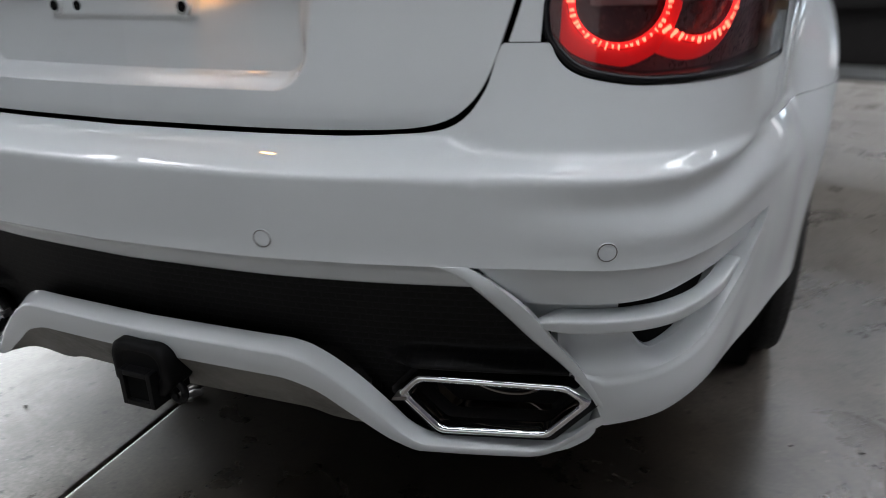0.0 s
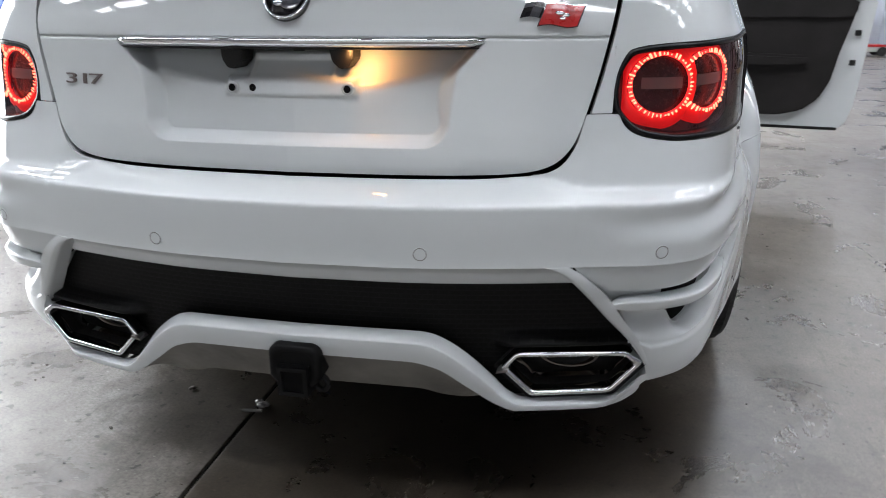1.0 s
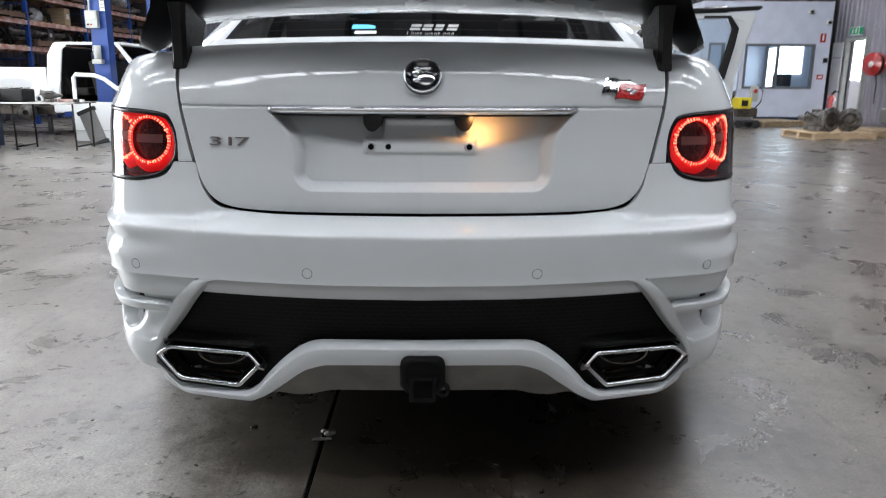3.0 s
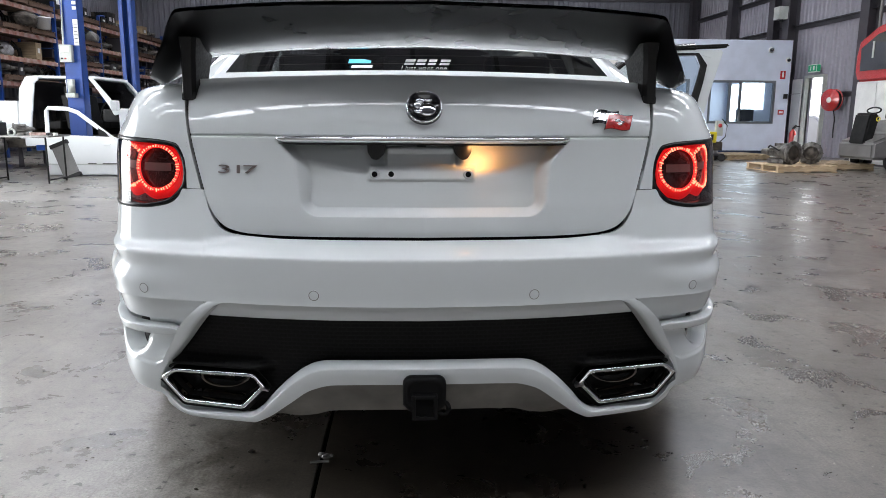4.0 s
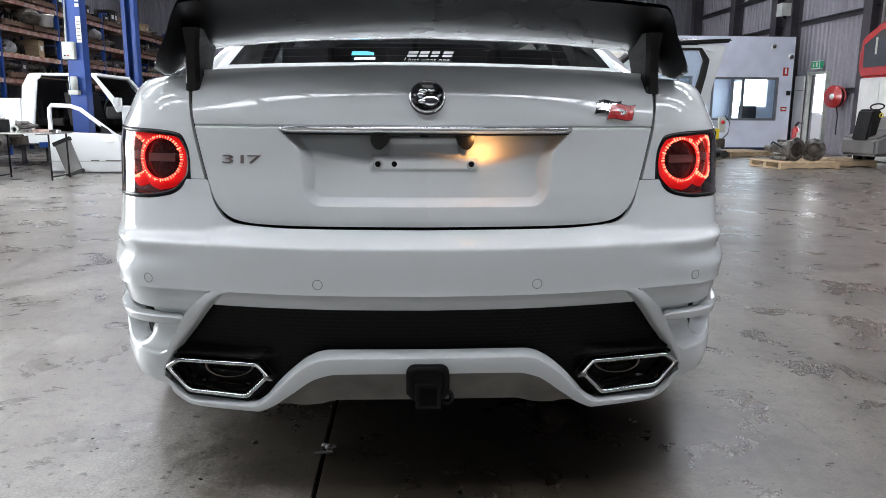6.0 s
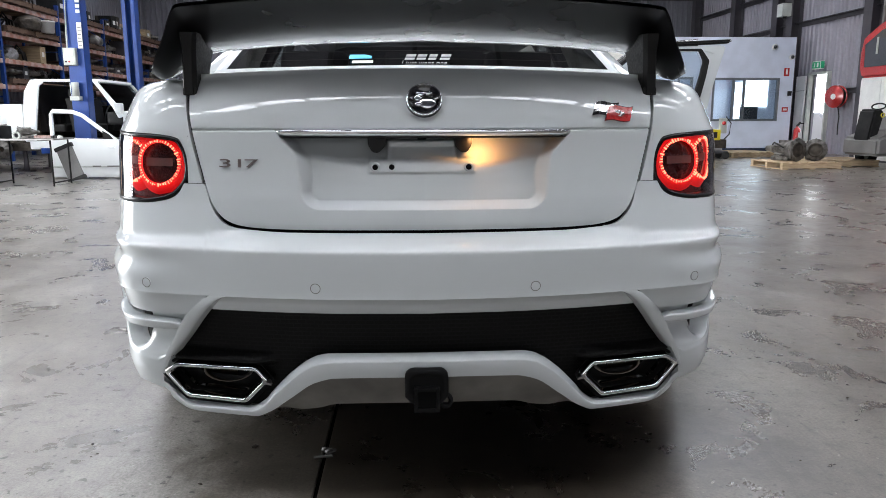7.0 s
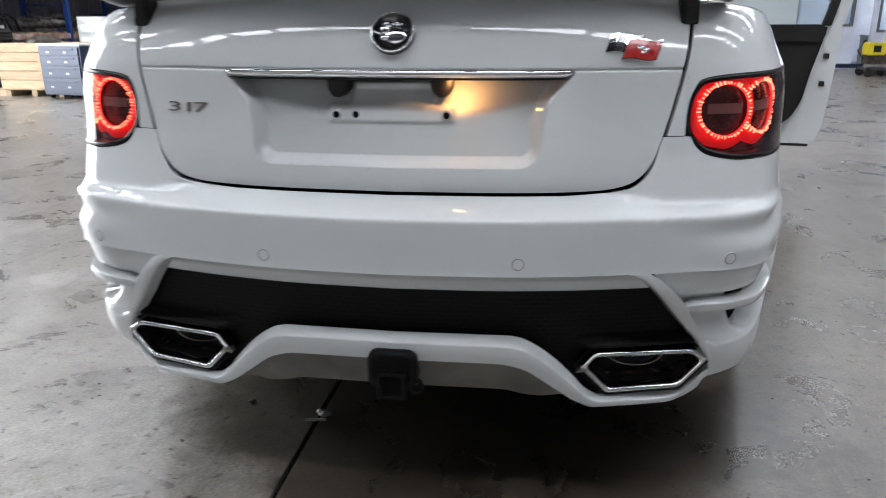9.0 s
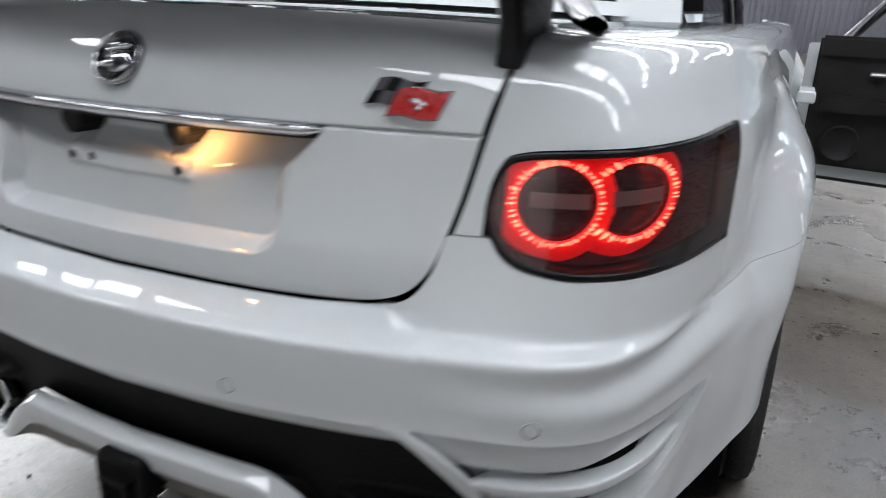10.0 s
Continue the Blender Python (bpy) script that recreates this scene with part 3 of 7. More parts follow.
def grid(fn, ss, ts, rim=0.012, away=(0, 2.2, 0.7), mat=0, rim_mat=0):
    """A smooth sheet of fn(s, t) with a turned-in rim along its edges."""
    bm = bmesh.new()
    rows = [[bm.verts.new(fn(s, t)) for s in ss] for t in ts]
    for p, q in zip(rows, rows[1:]):
        for k in range(len(ss) - 1):
            if (p[k].co - q[k].co).length + (p[k + 1].co - q[k + 1].co).length < 1e-5:
                continue
            f = bm.faces.new((p[k], p[k + 1], q[k + 1], q[k]))
            f.smooth, f.material_index = True, mat
    loose = [v for v in bm.verts if not v.link_faces]
    bmesh.ops.delete(bm, geom=loose, context="VERTS")
    bm.normal_update()
    total = sum((f.normal.dot(f.calc_center_median() - Vector(away)) * f.calc_area() for f in bm.faces))
    if total < 0:
        bmesh.ops.reverse_faces(bm, faces=bm.faces)
        bm.normal_update()
    if rim:
        edges = [e for e in bm.edges if e.is_boundary]
        inner = {}
        for v in {v for e in edges for v in e.verts}:
            inner[v] = bm.verts.new(v.co - v.normal * rim)
        for e in edges:
            l = e.link_loops[0]
            a, b = l.vert, l.link_loop_next.vert
            f = bm.faces.new((b, a, inner[a], inner[b]))
            f.smooth, f.material_index = True, rim_mat or mat
            e.smooth = False
    return bm


def spaced(a, b, n):
    return [a + (b - a) * k / n for k in range(n + 1)]


def knots(*stops):
    """Places with a density of their own: (from, step), ..., end."""
    out = []
    for (a, d), nxt in zip(stops[:-1], stops[1:]):
        b = nxt[0] if isinstance(nxt, tuple) else nxt
        n = max(1, round((b - a) / d))
        out += [a + (b - a) * k / n for k in range(n)]
    return out + [stops[-1]]


def both(half):
    """Mirror a list of places from 0 outwards."""
    return [-s for s in half[:0:-1]] + list(half)


car = thing("sports_sedan", "white sports sedan with black rear wing and driver's door open", "car", (0, 2.3, 0))

# depth of the rear face by height
y_mid = curve([.20, .24, .30, .36, .42, .50, .56, .60, .65, .686, .6925, .6970, .712, .722, .730],
              [-.005, -.020, -.055, -.078, -.095, -.122, -.136, -.134, -.1345, -.1340, -.1325, -.1265, -.100, -.078, -.058])
y_side = curve([.20, .24, .30, .36, .42, .50, .56, .60, .65, .685, .6925, .697, .701, .705, .709, .714, .722, .735, .77, .80, .84],
               [-.005, -.020, -.055, -.078, -.095, -.122, -.136, -.134, -.1345, -.1340, -.1325, -.1285, -.119, -.108, -.0985, -.092, -.0875, -.0835, -.073, -.0645, -.058])
y_lid = curve([.72, .75, .80, .84, .90, .967, 1.0, 1.03, 1.055, 1.075, 1.09, 1.10],
              [-.062, -.068, -.064, -.056, -.047, -.040, -.0325, -.0185, .0005, .0205, .039, .054])
y_quarter = curve([.68, .80, .84, .90, .96, 1.0, 1.03, 1.05, 1.066, 1.080, 1.096], [-.066, -.060, -.056, -.048, -.041, -.031, -.018, -.002, .014, .032, .070])
w_quarter = curve([.68, .84, .90, .96, 1.0, 1.03, 1.05, 1.066, 1.080, 1.090, 1.096], [1.0, 1.0, 1.0, .992, .973, .961, .954, .947, .932, .895, .83])
lid_edge = curve([.7335, .734, .735, .738, .745, .757, .79, .84, .966, 1.053, 1.10], [.30, .33, .37, .42, .455, .480, .508, .526, .557, .572, .580])


def groove(u, z):
    a = abs(u)
    fade = 1 - step(a, 0.98, 1.30)
    g = -0.011 * fade * step(a, 0.50, 0.85) * math.exp(-((z - 0.660 - 0.045 * step(a, 0.72, 1.2)) / 0.022) ** 2)
    return g + 0.005 * fade * step(a, 0.55, 0.9) * math.exp(-((z - 0.620 - 0.03 * step(a, 0.72, 1.2)) / 0.020) ** 2)


def bumper(u, z, out=0.0):
    c = step(abs(u), 0.36, 0.56)
    return shell(u, z, y_mid(z) * (1 - c) + y_side(z) * c, 1.0, out + (groove(u, z) if z > 0.59 else 0))


U = u_of_x
bump_top = curve([0, .33, .36, .42, .465, .490, .5175, .533, .536, .57, .588, .598, .613, .64, .71, .80, U(.845), 1.5],
                 [.7265, .7268, .7275, .731, .738, .750, .787, .837, .8388, .8388, .8388, .822, .808, .798, .790, .790, .792, .792])
SEAM = U(.8474)
arch = lambda y, c, r=0.395: WHEEL_Z + math.sqrt(max(r * r - (y - c) ** 2, 0)) if abs(y - c) < r else 0.0
bottom = curve([.60, .70, .80, .95, 1.2, 1.5, 2.0], [.30, .315, .325, .336, .352, .36, .32])


def flank(u, t):
    """The bumper's end between the corner and the wheel arch, below the joint with the flare."""
    low = min(max(bottom(u), arch(plan_d(u) - 0.08, WHEEL_Y, 0.374)), 0.7007)
    return bumper(u, low + (0.7027 - low) * t)


half = knots((0, .02), (.30, .008), (.50, .004), (.60, .008), SEAM)
body_bumper = part("rear_bumper", grid(lambda u, t: bumper(u, .582 + (bump_top(abs(u)) - .582) * t), both(half), spaced(0, 1, 70), 0.02), PAINT, car, "glossy white moulded rear bumper")

# under-lip band above the black panel


def band(u, t):
    pts = [(-.128, .582), (-.121, .5785), (-.106, .566), (-.100, .560), (-.090, .537), (-.05, .531)]
    y = curve([0, .2, .35, .45, .9, 1], [p[0] for p in pts])(t)
    z = curve([0, .2, .35, .45, .9, 1], [p[1] for p in pts])(t)
    return shell(u, z + 0.0, y)


part("bumper_underlip", grid(band, both(knots((0, .03), (U(.40), .01), U(.518))), spaced(0, 1, 22), 0), PAINT, body_bumper)

# outer wing of the bumper: diagonal strut, bowl edge and corner
wing_top = curve([.512, .52, .56, .60, .618, .629, .643, .69, .76, .86, .92, .985, 1.03, SEAM],
                 [.583, .579, .562, .530, .495, .450, .420, .406, .411, .421, .448, .494, .550, .581])
wing_low = curve([.60, .63, .650, .668, .678, .685, .69, .72, .80, .95, 1.2], [.462, .425, .398, .370, .344, .312, .313, .317, .325, .336, .352])


def mirrored(fn, side):
    def g(s, t):
        p = fn(s, t)
        return Vector((side * p.x, p.y, p.z))
    return g


def outer(u, t):
    lo, hi = wing_low(u), max(wing_top(u), wing_low(u) + 0.004)
    z = lo + (hi - lo) * t
    return bumper(u, z, (0.004 * step(u, .66, .74) * math.sin(math.pi * min(t * 1.2, 1)) - 0.006 * step(t, .85, 1)) * (1 - step(u, .94, 1.05)))


strut_in = [curve([0, .06, .12, .2, .6, .85, 1], v) for v in ([.476, .500, .517, .537, .600, .648, .684], [.5815, .573, .560, .540, .462, .402, .340])]
strut_out = [curve([0, .12, .3, .5, .7, .85, 1], v) for v in ([.516, .532, .562, .594, .622, .652, .694], [.583, .574, .550, .516, .470, .424, .346])]


def strut(s, t):
    """The flat diagonal that frames the black panel, its inner edge turned in."""
    k = min(t / .8, 1)
    u = strut_out[0](s) * (1 - k) + strut_in[0](s) * k
    z = strut_out[1](s) * (1 - k) + strut_in[1](s) * k
    turn = max(t - .8, 0) / .2
    return bumper(u, z - .004 * turn, .001 * math.sin(math.pi * k) - .004 * step(k, .8, 1) * step(s, .05, .2) - .035 * turn)


for side in (1, -1):
    part("bumper_flank", grid(mirrored(flank, side), knots((SEAM, .010), 1.47), spaced(0, 1, 44), 0.02), PAINT, body_bumper)
    part("bumper_corner", grid(mirrored(outer, side), knots((.645, .004), (.70, .010), SEAM), spaced(0, 1, 26), 0.012), PAINT, body_bumper)
    part("bumper_strut", grid(mirrored(strut, side), spaced(0, 1, 30), knots((0, .08), (.8, .05), 1.0), 0.01), PAINT, body_bumper)


strut_mid = curve([.36, .43, .47, .516, .55, .575, .583], [.676, .638, .610, .582, .552, .526, .520])


# the vents in the bumper corners: sloped brow, fin, bowl and near-black sheets for the openings
def brow(u, t):
    z0, z1 = .581, .526 + .008 * step(u, .70, .85)
    z = z0 + (z1 - z0) * t
    return bumper(max(u, strut_mid(z) + .006), z, -0.008 - 0.010 * t)


bowl_top = curve([.62, .72, .74, .76, .80, .86, .92, .97, 1.02], [.480, .474, .460, .436, .419, .424, .452, .496, .546])


def bowl(u, t):
    lo, hi = wing_top(u), max(bowl_top(u), wing_top(u) + 0.003)
    z = lo + (hi - lo) * t
    return bumper(max(u, strut_mid(z)), z, -0.006 - 0.036 * step(t, 0, 0.9) ** 0.8)


def liner(u, t):
    z = .530 - .06 * t
    return bumper(max(u, strut_mid(z)), z, -0.036 - .006 * t)


FIN = curve(spaced(0, 1, 8), [-.034, -.012, -.001, .001, .001, .000, -.006, -.020, -.034]), curve(spaced(0, 1, 8), [.0165, .0160, .0145, .0080, -.0030, -.0105, -.0135, -.0145, -.0150])


def fin(u, t):
    """A blade with a crisp nose, tapering to a point at its inner end."""
    k = step(u, .592, .632)
    zc = .497 + .006 * step(u, .80, .97)
    thin = 1 - .10 * step(u, .70, .90) - .30 * step(u, .92, 1.03)
    return bumper(u, zc + FIN[1](t) * (.25 + .52 * k) * thin, FIN[0](t) * (.3 + .7 * k) * (1 - .3 * step(u, .74, .86)) - .004 * (1 - k) - .016 * step(u, .88, 1.03))


for side in (1, -1):
    part("vent_brow", grid(mirrored(brow, side), knots((.525, .01), U(.848)), spaced(0, 1, 10), 0.014), PAINT, body_bumper)
    part("vent_bowl", grid(mirrored(bowl, side), knots((.625, .008), 1.03), spaced(0, 1, 14), 0.01), PAINT, body_bumper)
    part("vent_liner", grid(mirrored(liner, side), knots((.56, .01), .715), spaced(0, 1, 4), 0), PAINT, body_bumper)
    part("vent_fin", grid(mirrored(fin, side), knots((.596, .006), 1.03), spaced(0, 1, 24), 0), PAINT, body_bumper, "white horizontal fin in the bumper vent")
    # this sheet puts the shade of the vent's opening into its colour
    part("vent_opening", grid(mirrored(lambda u, t: bumper(u, .56 - .15 * t, -0.055), side), knots((.66, .02), 1.03), spaced(0, 1, 4), 0), VOID, body_bumper, "near-black sheet behind the vent fin, shade of the opening painted in")

# joint between bumper and flare
for side in (1, -1):
    part("seam_backing", grid(mirrored(lambda u, t: bumper(u, .66 + .135 * t, -.0018), side), knots((U(.838), .003), U(.862)), spaced(0, 1, 12), 0), PAINT, body_bumper)

# parking sensors
for x, z in ((-.67, .606), (-.255, .608), (.255, .608), (.67, .606)):
    u = math.copysign(U(abs(x)), x)
    c = bumper(u, z)
    n = (bumper(u + .01, z) - c).cross(bumper(u, z + .01) - c).normalized()
    if n.y > 0:
        n = -n
    bm = bmesh.new()
    lathe(bm, c, n, [(.0125, -.004), (.0125, .0006), (.0105, .0007), (.0001, .0010)], 28)
    part("parking_sensor", bm, PAINT, body_bumper, "round white parking sensor")
    bm = bmesh.new()
    lathe(bm, c, n, [(.0122, .0013), (.0106, .0013)], 28)
    part("sensor_gap", bm, GREY_PLASTIC, body_bumper)

# black panel with honeycomb texture
hump_top = curve([0, .235, .262, .290, .330, .382, .405, .44, .60, .64, .67, .70], [.434, .431, .426, .412, .381, .327, .300, .281, .281, .298, .326, .340])
diag_x = curve([.27, .338, .362, .404, .462, .541, .560], [.700, .688, .676, .650, .605, .540, .530])


def panel(s, t):
    lo = .275 + .130 * (1 - step(abs(s), .46, .55))
    z = lo + (.542 - lo) * t
    u = s * min(diag_x(z), .585 + .105 * step(z, .27, .36))
    a = abs(u)
    hood = 0.034 * step(a, .36, .42) * (1 - step(a, .62, .67)) * math.exp(-((z - .404) / .013) ** 2)
    return shell(u, z, -.044 - .012 * (z - .43) / .11, 1, hood)


HEX = [(.392, .353), (.420, .385), (.625, .3885), (.658, .366), (.602, .303), (.450, .294)]


def in_tip(p):
    x, z = abs(p.x), p.z
    for (xa, za), (xb, zb) in zip(HEX, HEX[1:] + HEX[:1]):
        if (xb - xa) * (z - za) - (zb - za) * (x - xa) > -.002 * math.hypot(xb - xa, zb - za):
            return False
    return True


bm = grid(panel, both(knots((0, .02), (.50, .010), 1.0)), spaced(0, 1, 60), 0)
bmesh.ops.delete(bm, geom=[f for f in bm.faces if in_tip(f.calc_center_median())], context="FACES")
part("diffuser_panel", bm, GRILLE, body_bumper, "black honeycomb panel between the exhaust tips")

# lower skirt with its raised middle
skirt_low = curve([0, .22, .27, .335, .392, .428, .605, .65, .70], [.378, .374, .361, .316, .276, .262, .264, .288, .328])


def skirt(u, t):
    a = abs(u)
    lo, hi = skirt_low(a), hump_top(a)
    z = lo + (hi - lo) * t
    top = max((t - .74) / .26, 0.0)
    e = step(a, .58, .686)
    return shell(u, z, (-.094 + .020 * (.42 - z) / .17 + .026 * top) * (1 - e) + y_side(z) * e, 1, .003 * math.sin(math.pi * t) * (1 - e))


def skirt_under(u, t):
    a = abs(u)
    drop = .086 * (1 - step(a, .26, .42)) + .004
    return shell(u, skirt_low(a) - drop * t, -.094 + .020 * (.42 - skirt_low(a)) / .17 + .062 * t)


sk = part("rear_skirt", grid(skirt, both(knots((0, .02), (.22, .006), (.45, .015), (.58, .006), .686)), spaced(0, 1, 27), 0.03), PAINT, body_bumper, "white lower skirt stepped up in the middle")
# darker mottled colour here holds the shade of the downward face
part("skirt_underside", grid(skirt_under, both(knots((0, .02), (.22, .008), .46)), spaced(0, 1, 6), 0.01), UNDER_SHADE, sk, "underside of the skirt, its shade painted in")

# exhaust tips
def hexagon(grow, sharp=0.006):
    """The tip's outline with rounded corners, grown outwards by grow."""
    pts = [Vector(p) for p in HEX]
    n = len(pts)
    off = []
    for i in range(n):
        a, b, c = pts[i - 1], pts[i], pts[(i + 1) % n]
        d1, d2 = (b - a).normalized(), (c - b).normalized()
        n1, n2 = Vector((-d1.y, d1.x)), Vector((-d2.y, d2.x))
        off.append(b + (n1 + n2) / (1 + n1.dot(n2)) * grow)
    out = []
    for i in range(n):
        a, b, c = off[i - 1], off[i], off[(i + 1) % n]
        d1, d2 = (b - a).normalized(), (c - b).normalized()
        p, q = b - d1 * sharp * 1.6, b + d2 * sharp * 1.6
        out += [(p * (1 - s) ** 2 + b * 2 * s * (1 - s) + q * s * s) for s in (0, .25, .5, .75, 1)]
    return out


def tip_ring(bm, loops, side, mat=0, smooth=True):
    rows = []
    for grow, dy in loops:
        rows.append([bm.verts.new((side * p.x, -.030 + .18 * (p.x - .387) + dy, p.y)) for p in hexagon(grow)])
    for p, q in zip(rows, rows[1:]):
        for k in range(len(p)):
            f = bm.faces.new((p[k], p[(k + 1) % len(p)], q[(k + 1) % len(p)], q[k]))
            f.smooth, f.material_index = smooth, mat
    bmesh.ops.recalc_face_normals(bm, faces=bm.faces)
    return bm


for side in (1, -1):
    tip = part("exhaust_tip", tip_ring(bmesh.new(), [(.001, .05), (.002, .004), (.0015, .001), (0, -.001), (-.004, -.002), (-.007, -.0005), (-.0085, .004), (-.010, .03), (-.012, .07)], side), CHROME, car, "chrome-edged hexagonal exhaust tip")
    part("tip_liner", tip_ring(bmesh.new(), [(-.0105, .025), (-.012, .09), (-.03, .10)], side), PLASTIC, tip)
    part("tip_surround", tip_ring(bmesh.new(), [(.013, .012), (.009, .016), (.003, .030), (.002, .06)], side), PLASTIC, tip, "black moulded surround of the exhaust tip")
    bm = bmesh.new()
    cx = side * .515
    lathe(bm, (cx, .085, .345), (0, 1, 0.0), [(.040, .10), (.043, .0), (.041, -.004), (.038, 0), (.036, .12), (.001, .12)], 30)
    bmesh.ops.scale(bm, vec=(1.5, 1, .80), verts=bm.verts, space=Matrix.Translation((-cx, 0, -.345)))
    part("exhaust_pipe", bm, PIPE_STEEL, tip, "dull steel pipe end inside the tip")
    bm = bmesh.new()
    prism(bm, [(side * .385, -.034, .348), (side * .405, -.031, .352), (side * .405, -.031, .346), (side * .383, -.034, .343)], (0, .03, 0))
    part("tip_tab", bm, DULL_METAL, tip)
# near-black plate added for the shade behind the bumper
bm = bmesh.new()
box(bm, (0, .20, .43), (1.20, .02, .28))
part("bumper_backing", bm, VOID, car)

# underside, floor pan and silencer box
bm = bmesh.new()
box(bm, (0, 2.45, .30), (1.30, 4.0, .22), .03)
box(bm, (0, 2.46, .27), (1.74, 1.96, .14), .03)
box(bm, (0, .50, .31), (1.16, .66, .20), .04)
part("underbody", bm, PLASTIC, car)
for wy in (WHEEL_Y, FRONT_Y):
    bm = bmesh.new()
    rod(bm, (-.75, wy, .335), (.75, wy, .335), .04, 14)
    part("axle", bm, DULL_METAL, car)

# tow hitch: a rounded hood over a small square receiver
def hood_outline(grow):
    w, top, low = .052 + grow, .405 + grow, .318 - grow
    pts = []
    for cx, cz, a0 in ((w - .022, top - .022, 0), (-w + .022, top - .022, 90)):
        pts += [(cx + .022 * math.cos(radians(a0 + 18 * k)), cz + .022 * math.sin(radians(a0 + 18 * k))) for k in range(6)]
    return pts + [(-w, low + .018), (-w + .016, low), (w - .016, low), (w, low + .018)]


bm = bmesh.new()
rows = [[bm.verts.new((x, y, z)) for x, z in hood_outline(g)] for g, y in ((-.004, .06), (0, -.095), (0, -.108), (-.004, -.114), (-.012, -.114), (-.016, -.108))]
for p, q in zip(rows, rows[1:]):
    for k in range(len(p)):
        bm.faces.new((p[k], p[(k + 1) % len(p)], q[(k + 1) % len(p)], q[k])).smooth = True
bm.faces.new(rows[-1])
bmesh.ops.recalc_face_normals(bm, faces=bm.faces)
hitch = part("tow_hitch", bm, HITCH_BLACK, car, "black rounded hood of the tow bar receiver under the bumper")
bm = bmesh.new()
for dx, dz, sx, sz in ((-.026, 0, .009, .061), (.026, 0, .009, .061), (0, .026, .044, .009), (0, -.026, .044, .009)):
    box(bm, (dx, -.086, .333 + dz), (sx, .08, sz), .002)
part("receiver_tube", bm, HITCH_BLACK, hitch)
# near-black plate in the tube's mouth, for the shade inside it
bm = bmesh.new()
box(bm, (0, -.116, .333), (.046, .006, .046))
part("receiver_hollow", bm, VOID, hitch)
bm = bmesh.new()
pipe(bm, [(.047 + .012 * math.cos(a), -.09, .318 + .015 * math.sin(a)) for a in [k * math.pi / 8 for k in range(17)]], .006)
part("chain_loop", bm, HITCH_BLACK, hitch)
bm = bmesh.new()
box(bm, (-.145, .07, .315), (.085, .06, .036), .008)
part("trailer_socket", bm, HITCH_BLACK, hitch, "black trailer plug socket")
bm = bmesh.new()
box(bm, (0, .14, .315), (1.0, .06, .06), .008)
part("hitch_beam", bm, HITCH_BLACK, hitch)

# ---- boot lid ----
plate_w = curve([.76, .80, .86, .885, .905, .930, .960], [.284, .290, .296, .300, .304, .322, .350])
plate_d = curve([.76, .80, .85, .872, .882, .893, .925, .962], [.036, .035, .030, .028, .031, .042, .072, .094])


def plate_mask(x, z):
    """0 outside the plate recess, 1 on its back panel: round lower corners, soft sides."""
    px, pz, r = plate_w(z) - abs(x), z - .7810, .042
    d = r - math.hypot(r - px, r - pz) if px < r and pz < r else min(px, pz)
    wide = .0180 + .013 * step(z, .790, .870) - .010 * step(z, .88, .93)
    return .3 * step(d, 0, wide) + .7 * min(1, max(0, d / wide))


def lid(x, z):
    u = math.copysign(U(abs(x)), x)
    p = shell(u, z, y_lid(z + .012 * (x / .55) ** 2 * step(z, .975, 1.03)))
    if .770 < z < .966:
        m = plate_mask(x, z)
        deep = plate_d(z - .026 * step(abs(x), .10, .30))
        if abs(x) < .14 and z > .85:
            ax = abs(x + .006)
            k = max(step(.130 - ax, 0, .008) * step(.020 - abs(z - .882), 0, .006), step(.090 - ax, 0, .010) * step(z, .862, .868) * step(.944 - z, 0, .006))
            deep = deep * (1 - k) + (.0245 + .034 * step(z, .885, .935)) * k
            deep += .005 * k * step(.080 - ax, 0, .006) * step(.017 - abs(z - .914), 0, .005)
        p.y += deep * m
    p.y += .006 * math.exp(-((z - .9668) / .0022) ** 2)
    if z > 1.0:
        p.z += .012 * (1 - (x / .58) ** 2) * step(z, 1.0, 1.10)
    return p


lid_rows = knots((.7335, .0006), (.738, .0025), (.771, .0011), (.802, .0030), (.962, .0012), (.972, .006), 1.10)
# rim faces are black, so the gap round the lid shows dark
boot = part("boot_lid", grid(lambda s, z: lid(s * lid_edge(z), z), both(knots((0, .007), (.40, .005), (.66, .007), 1.0)), lid_rows, 0.03, rim_mat=1), [PAINT, PLASTIC], car, "glossy white boot lid with number plate recess")


def deck(s, t):
    base = lid(s * .58, 1.10)
    y = base.y + (.50 - base.y) * t
    return Vector((s * (.58 + .045 * t), y, base.z + .004 * math.sin(math.pi * t) + .004 * t))


part("boot_deck", grid(deck, both(spaced(0, 1, 16)), spaced(0, 1, 12), 0.01, away=(0, .3, 0)), PAINT, boot)
# added near-black sheet: shade of the lid's gap put into colour
part("boot_liner", grid(lambda u, z: shell(u, z, y_lid(z)) + Vector((0, .11, 0)), both(knots((0, .05), .66)), spaced(.66, 1.06, 10), 0), VOID, boot)
# number plate garnish
bm = bmesh.new()
rows = []
for x in both(spaced(0, .349, 40)):
    p = shell(math.copysign(U(abs(x)), x), .962, y_lid(.962))
    k = 1 - .55 * step(abs(x), .325, .349)
    rows.append([bm.verts.new(p + Vector((0, dy * k + .004, dz * k))) for dy, dz in ((.004, .0060), (-.012, .0062), (-.0175, .0042), (-.0190, .0010), (-.0165, -.0045), (-.0110, -.0095), (.000, -.0120), (.045, -.0100))])
for p, q in zip(rows, rows[1:]):
    for k in range(7):
        bm.faces.new((p[k], q[k], q[k + 1], p[k + 1])).smooth = True
bm.faces.new(rows[0]), bm.faces.new(rows[-1][::-1])
bmesh.ops.recalc_face_normals(bm, faces=bm.faces)
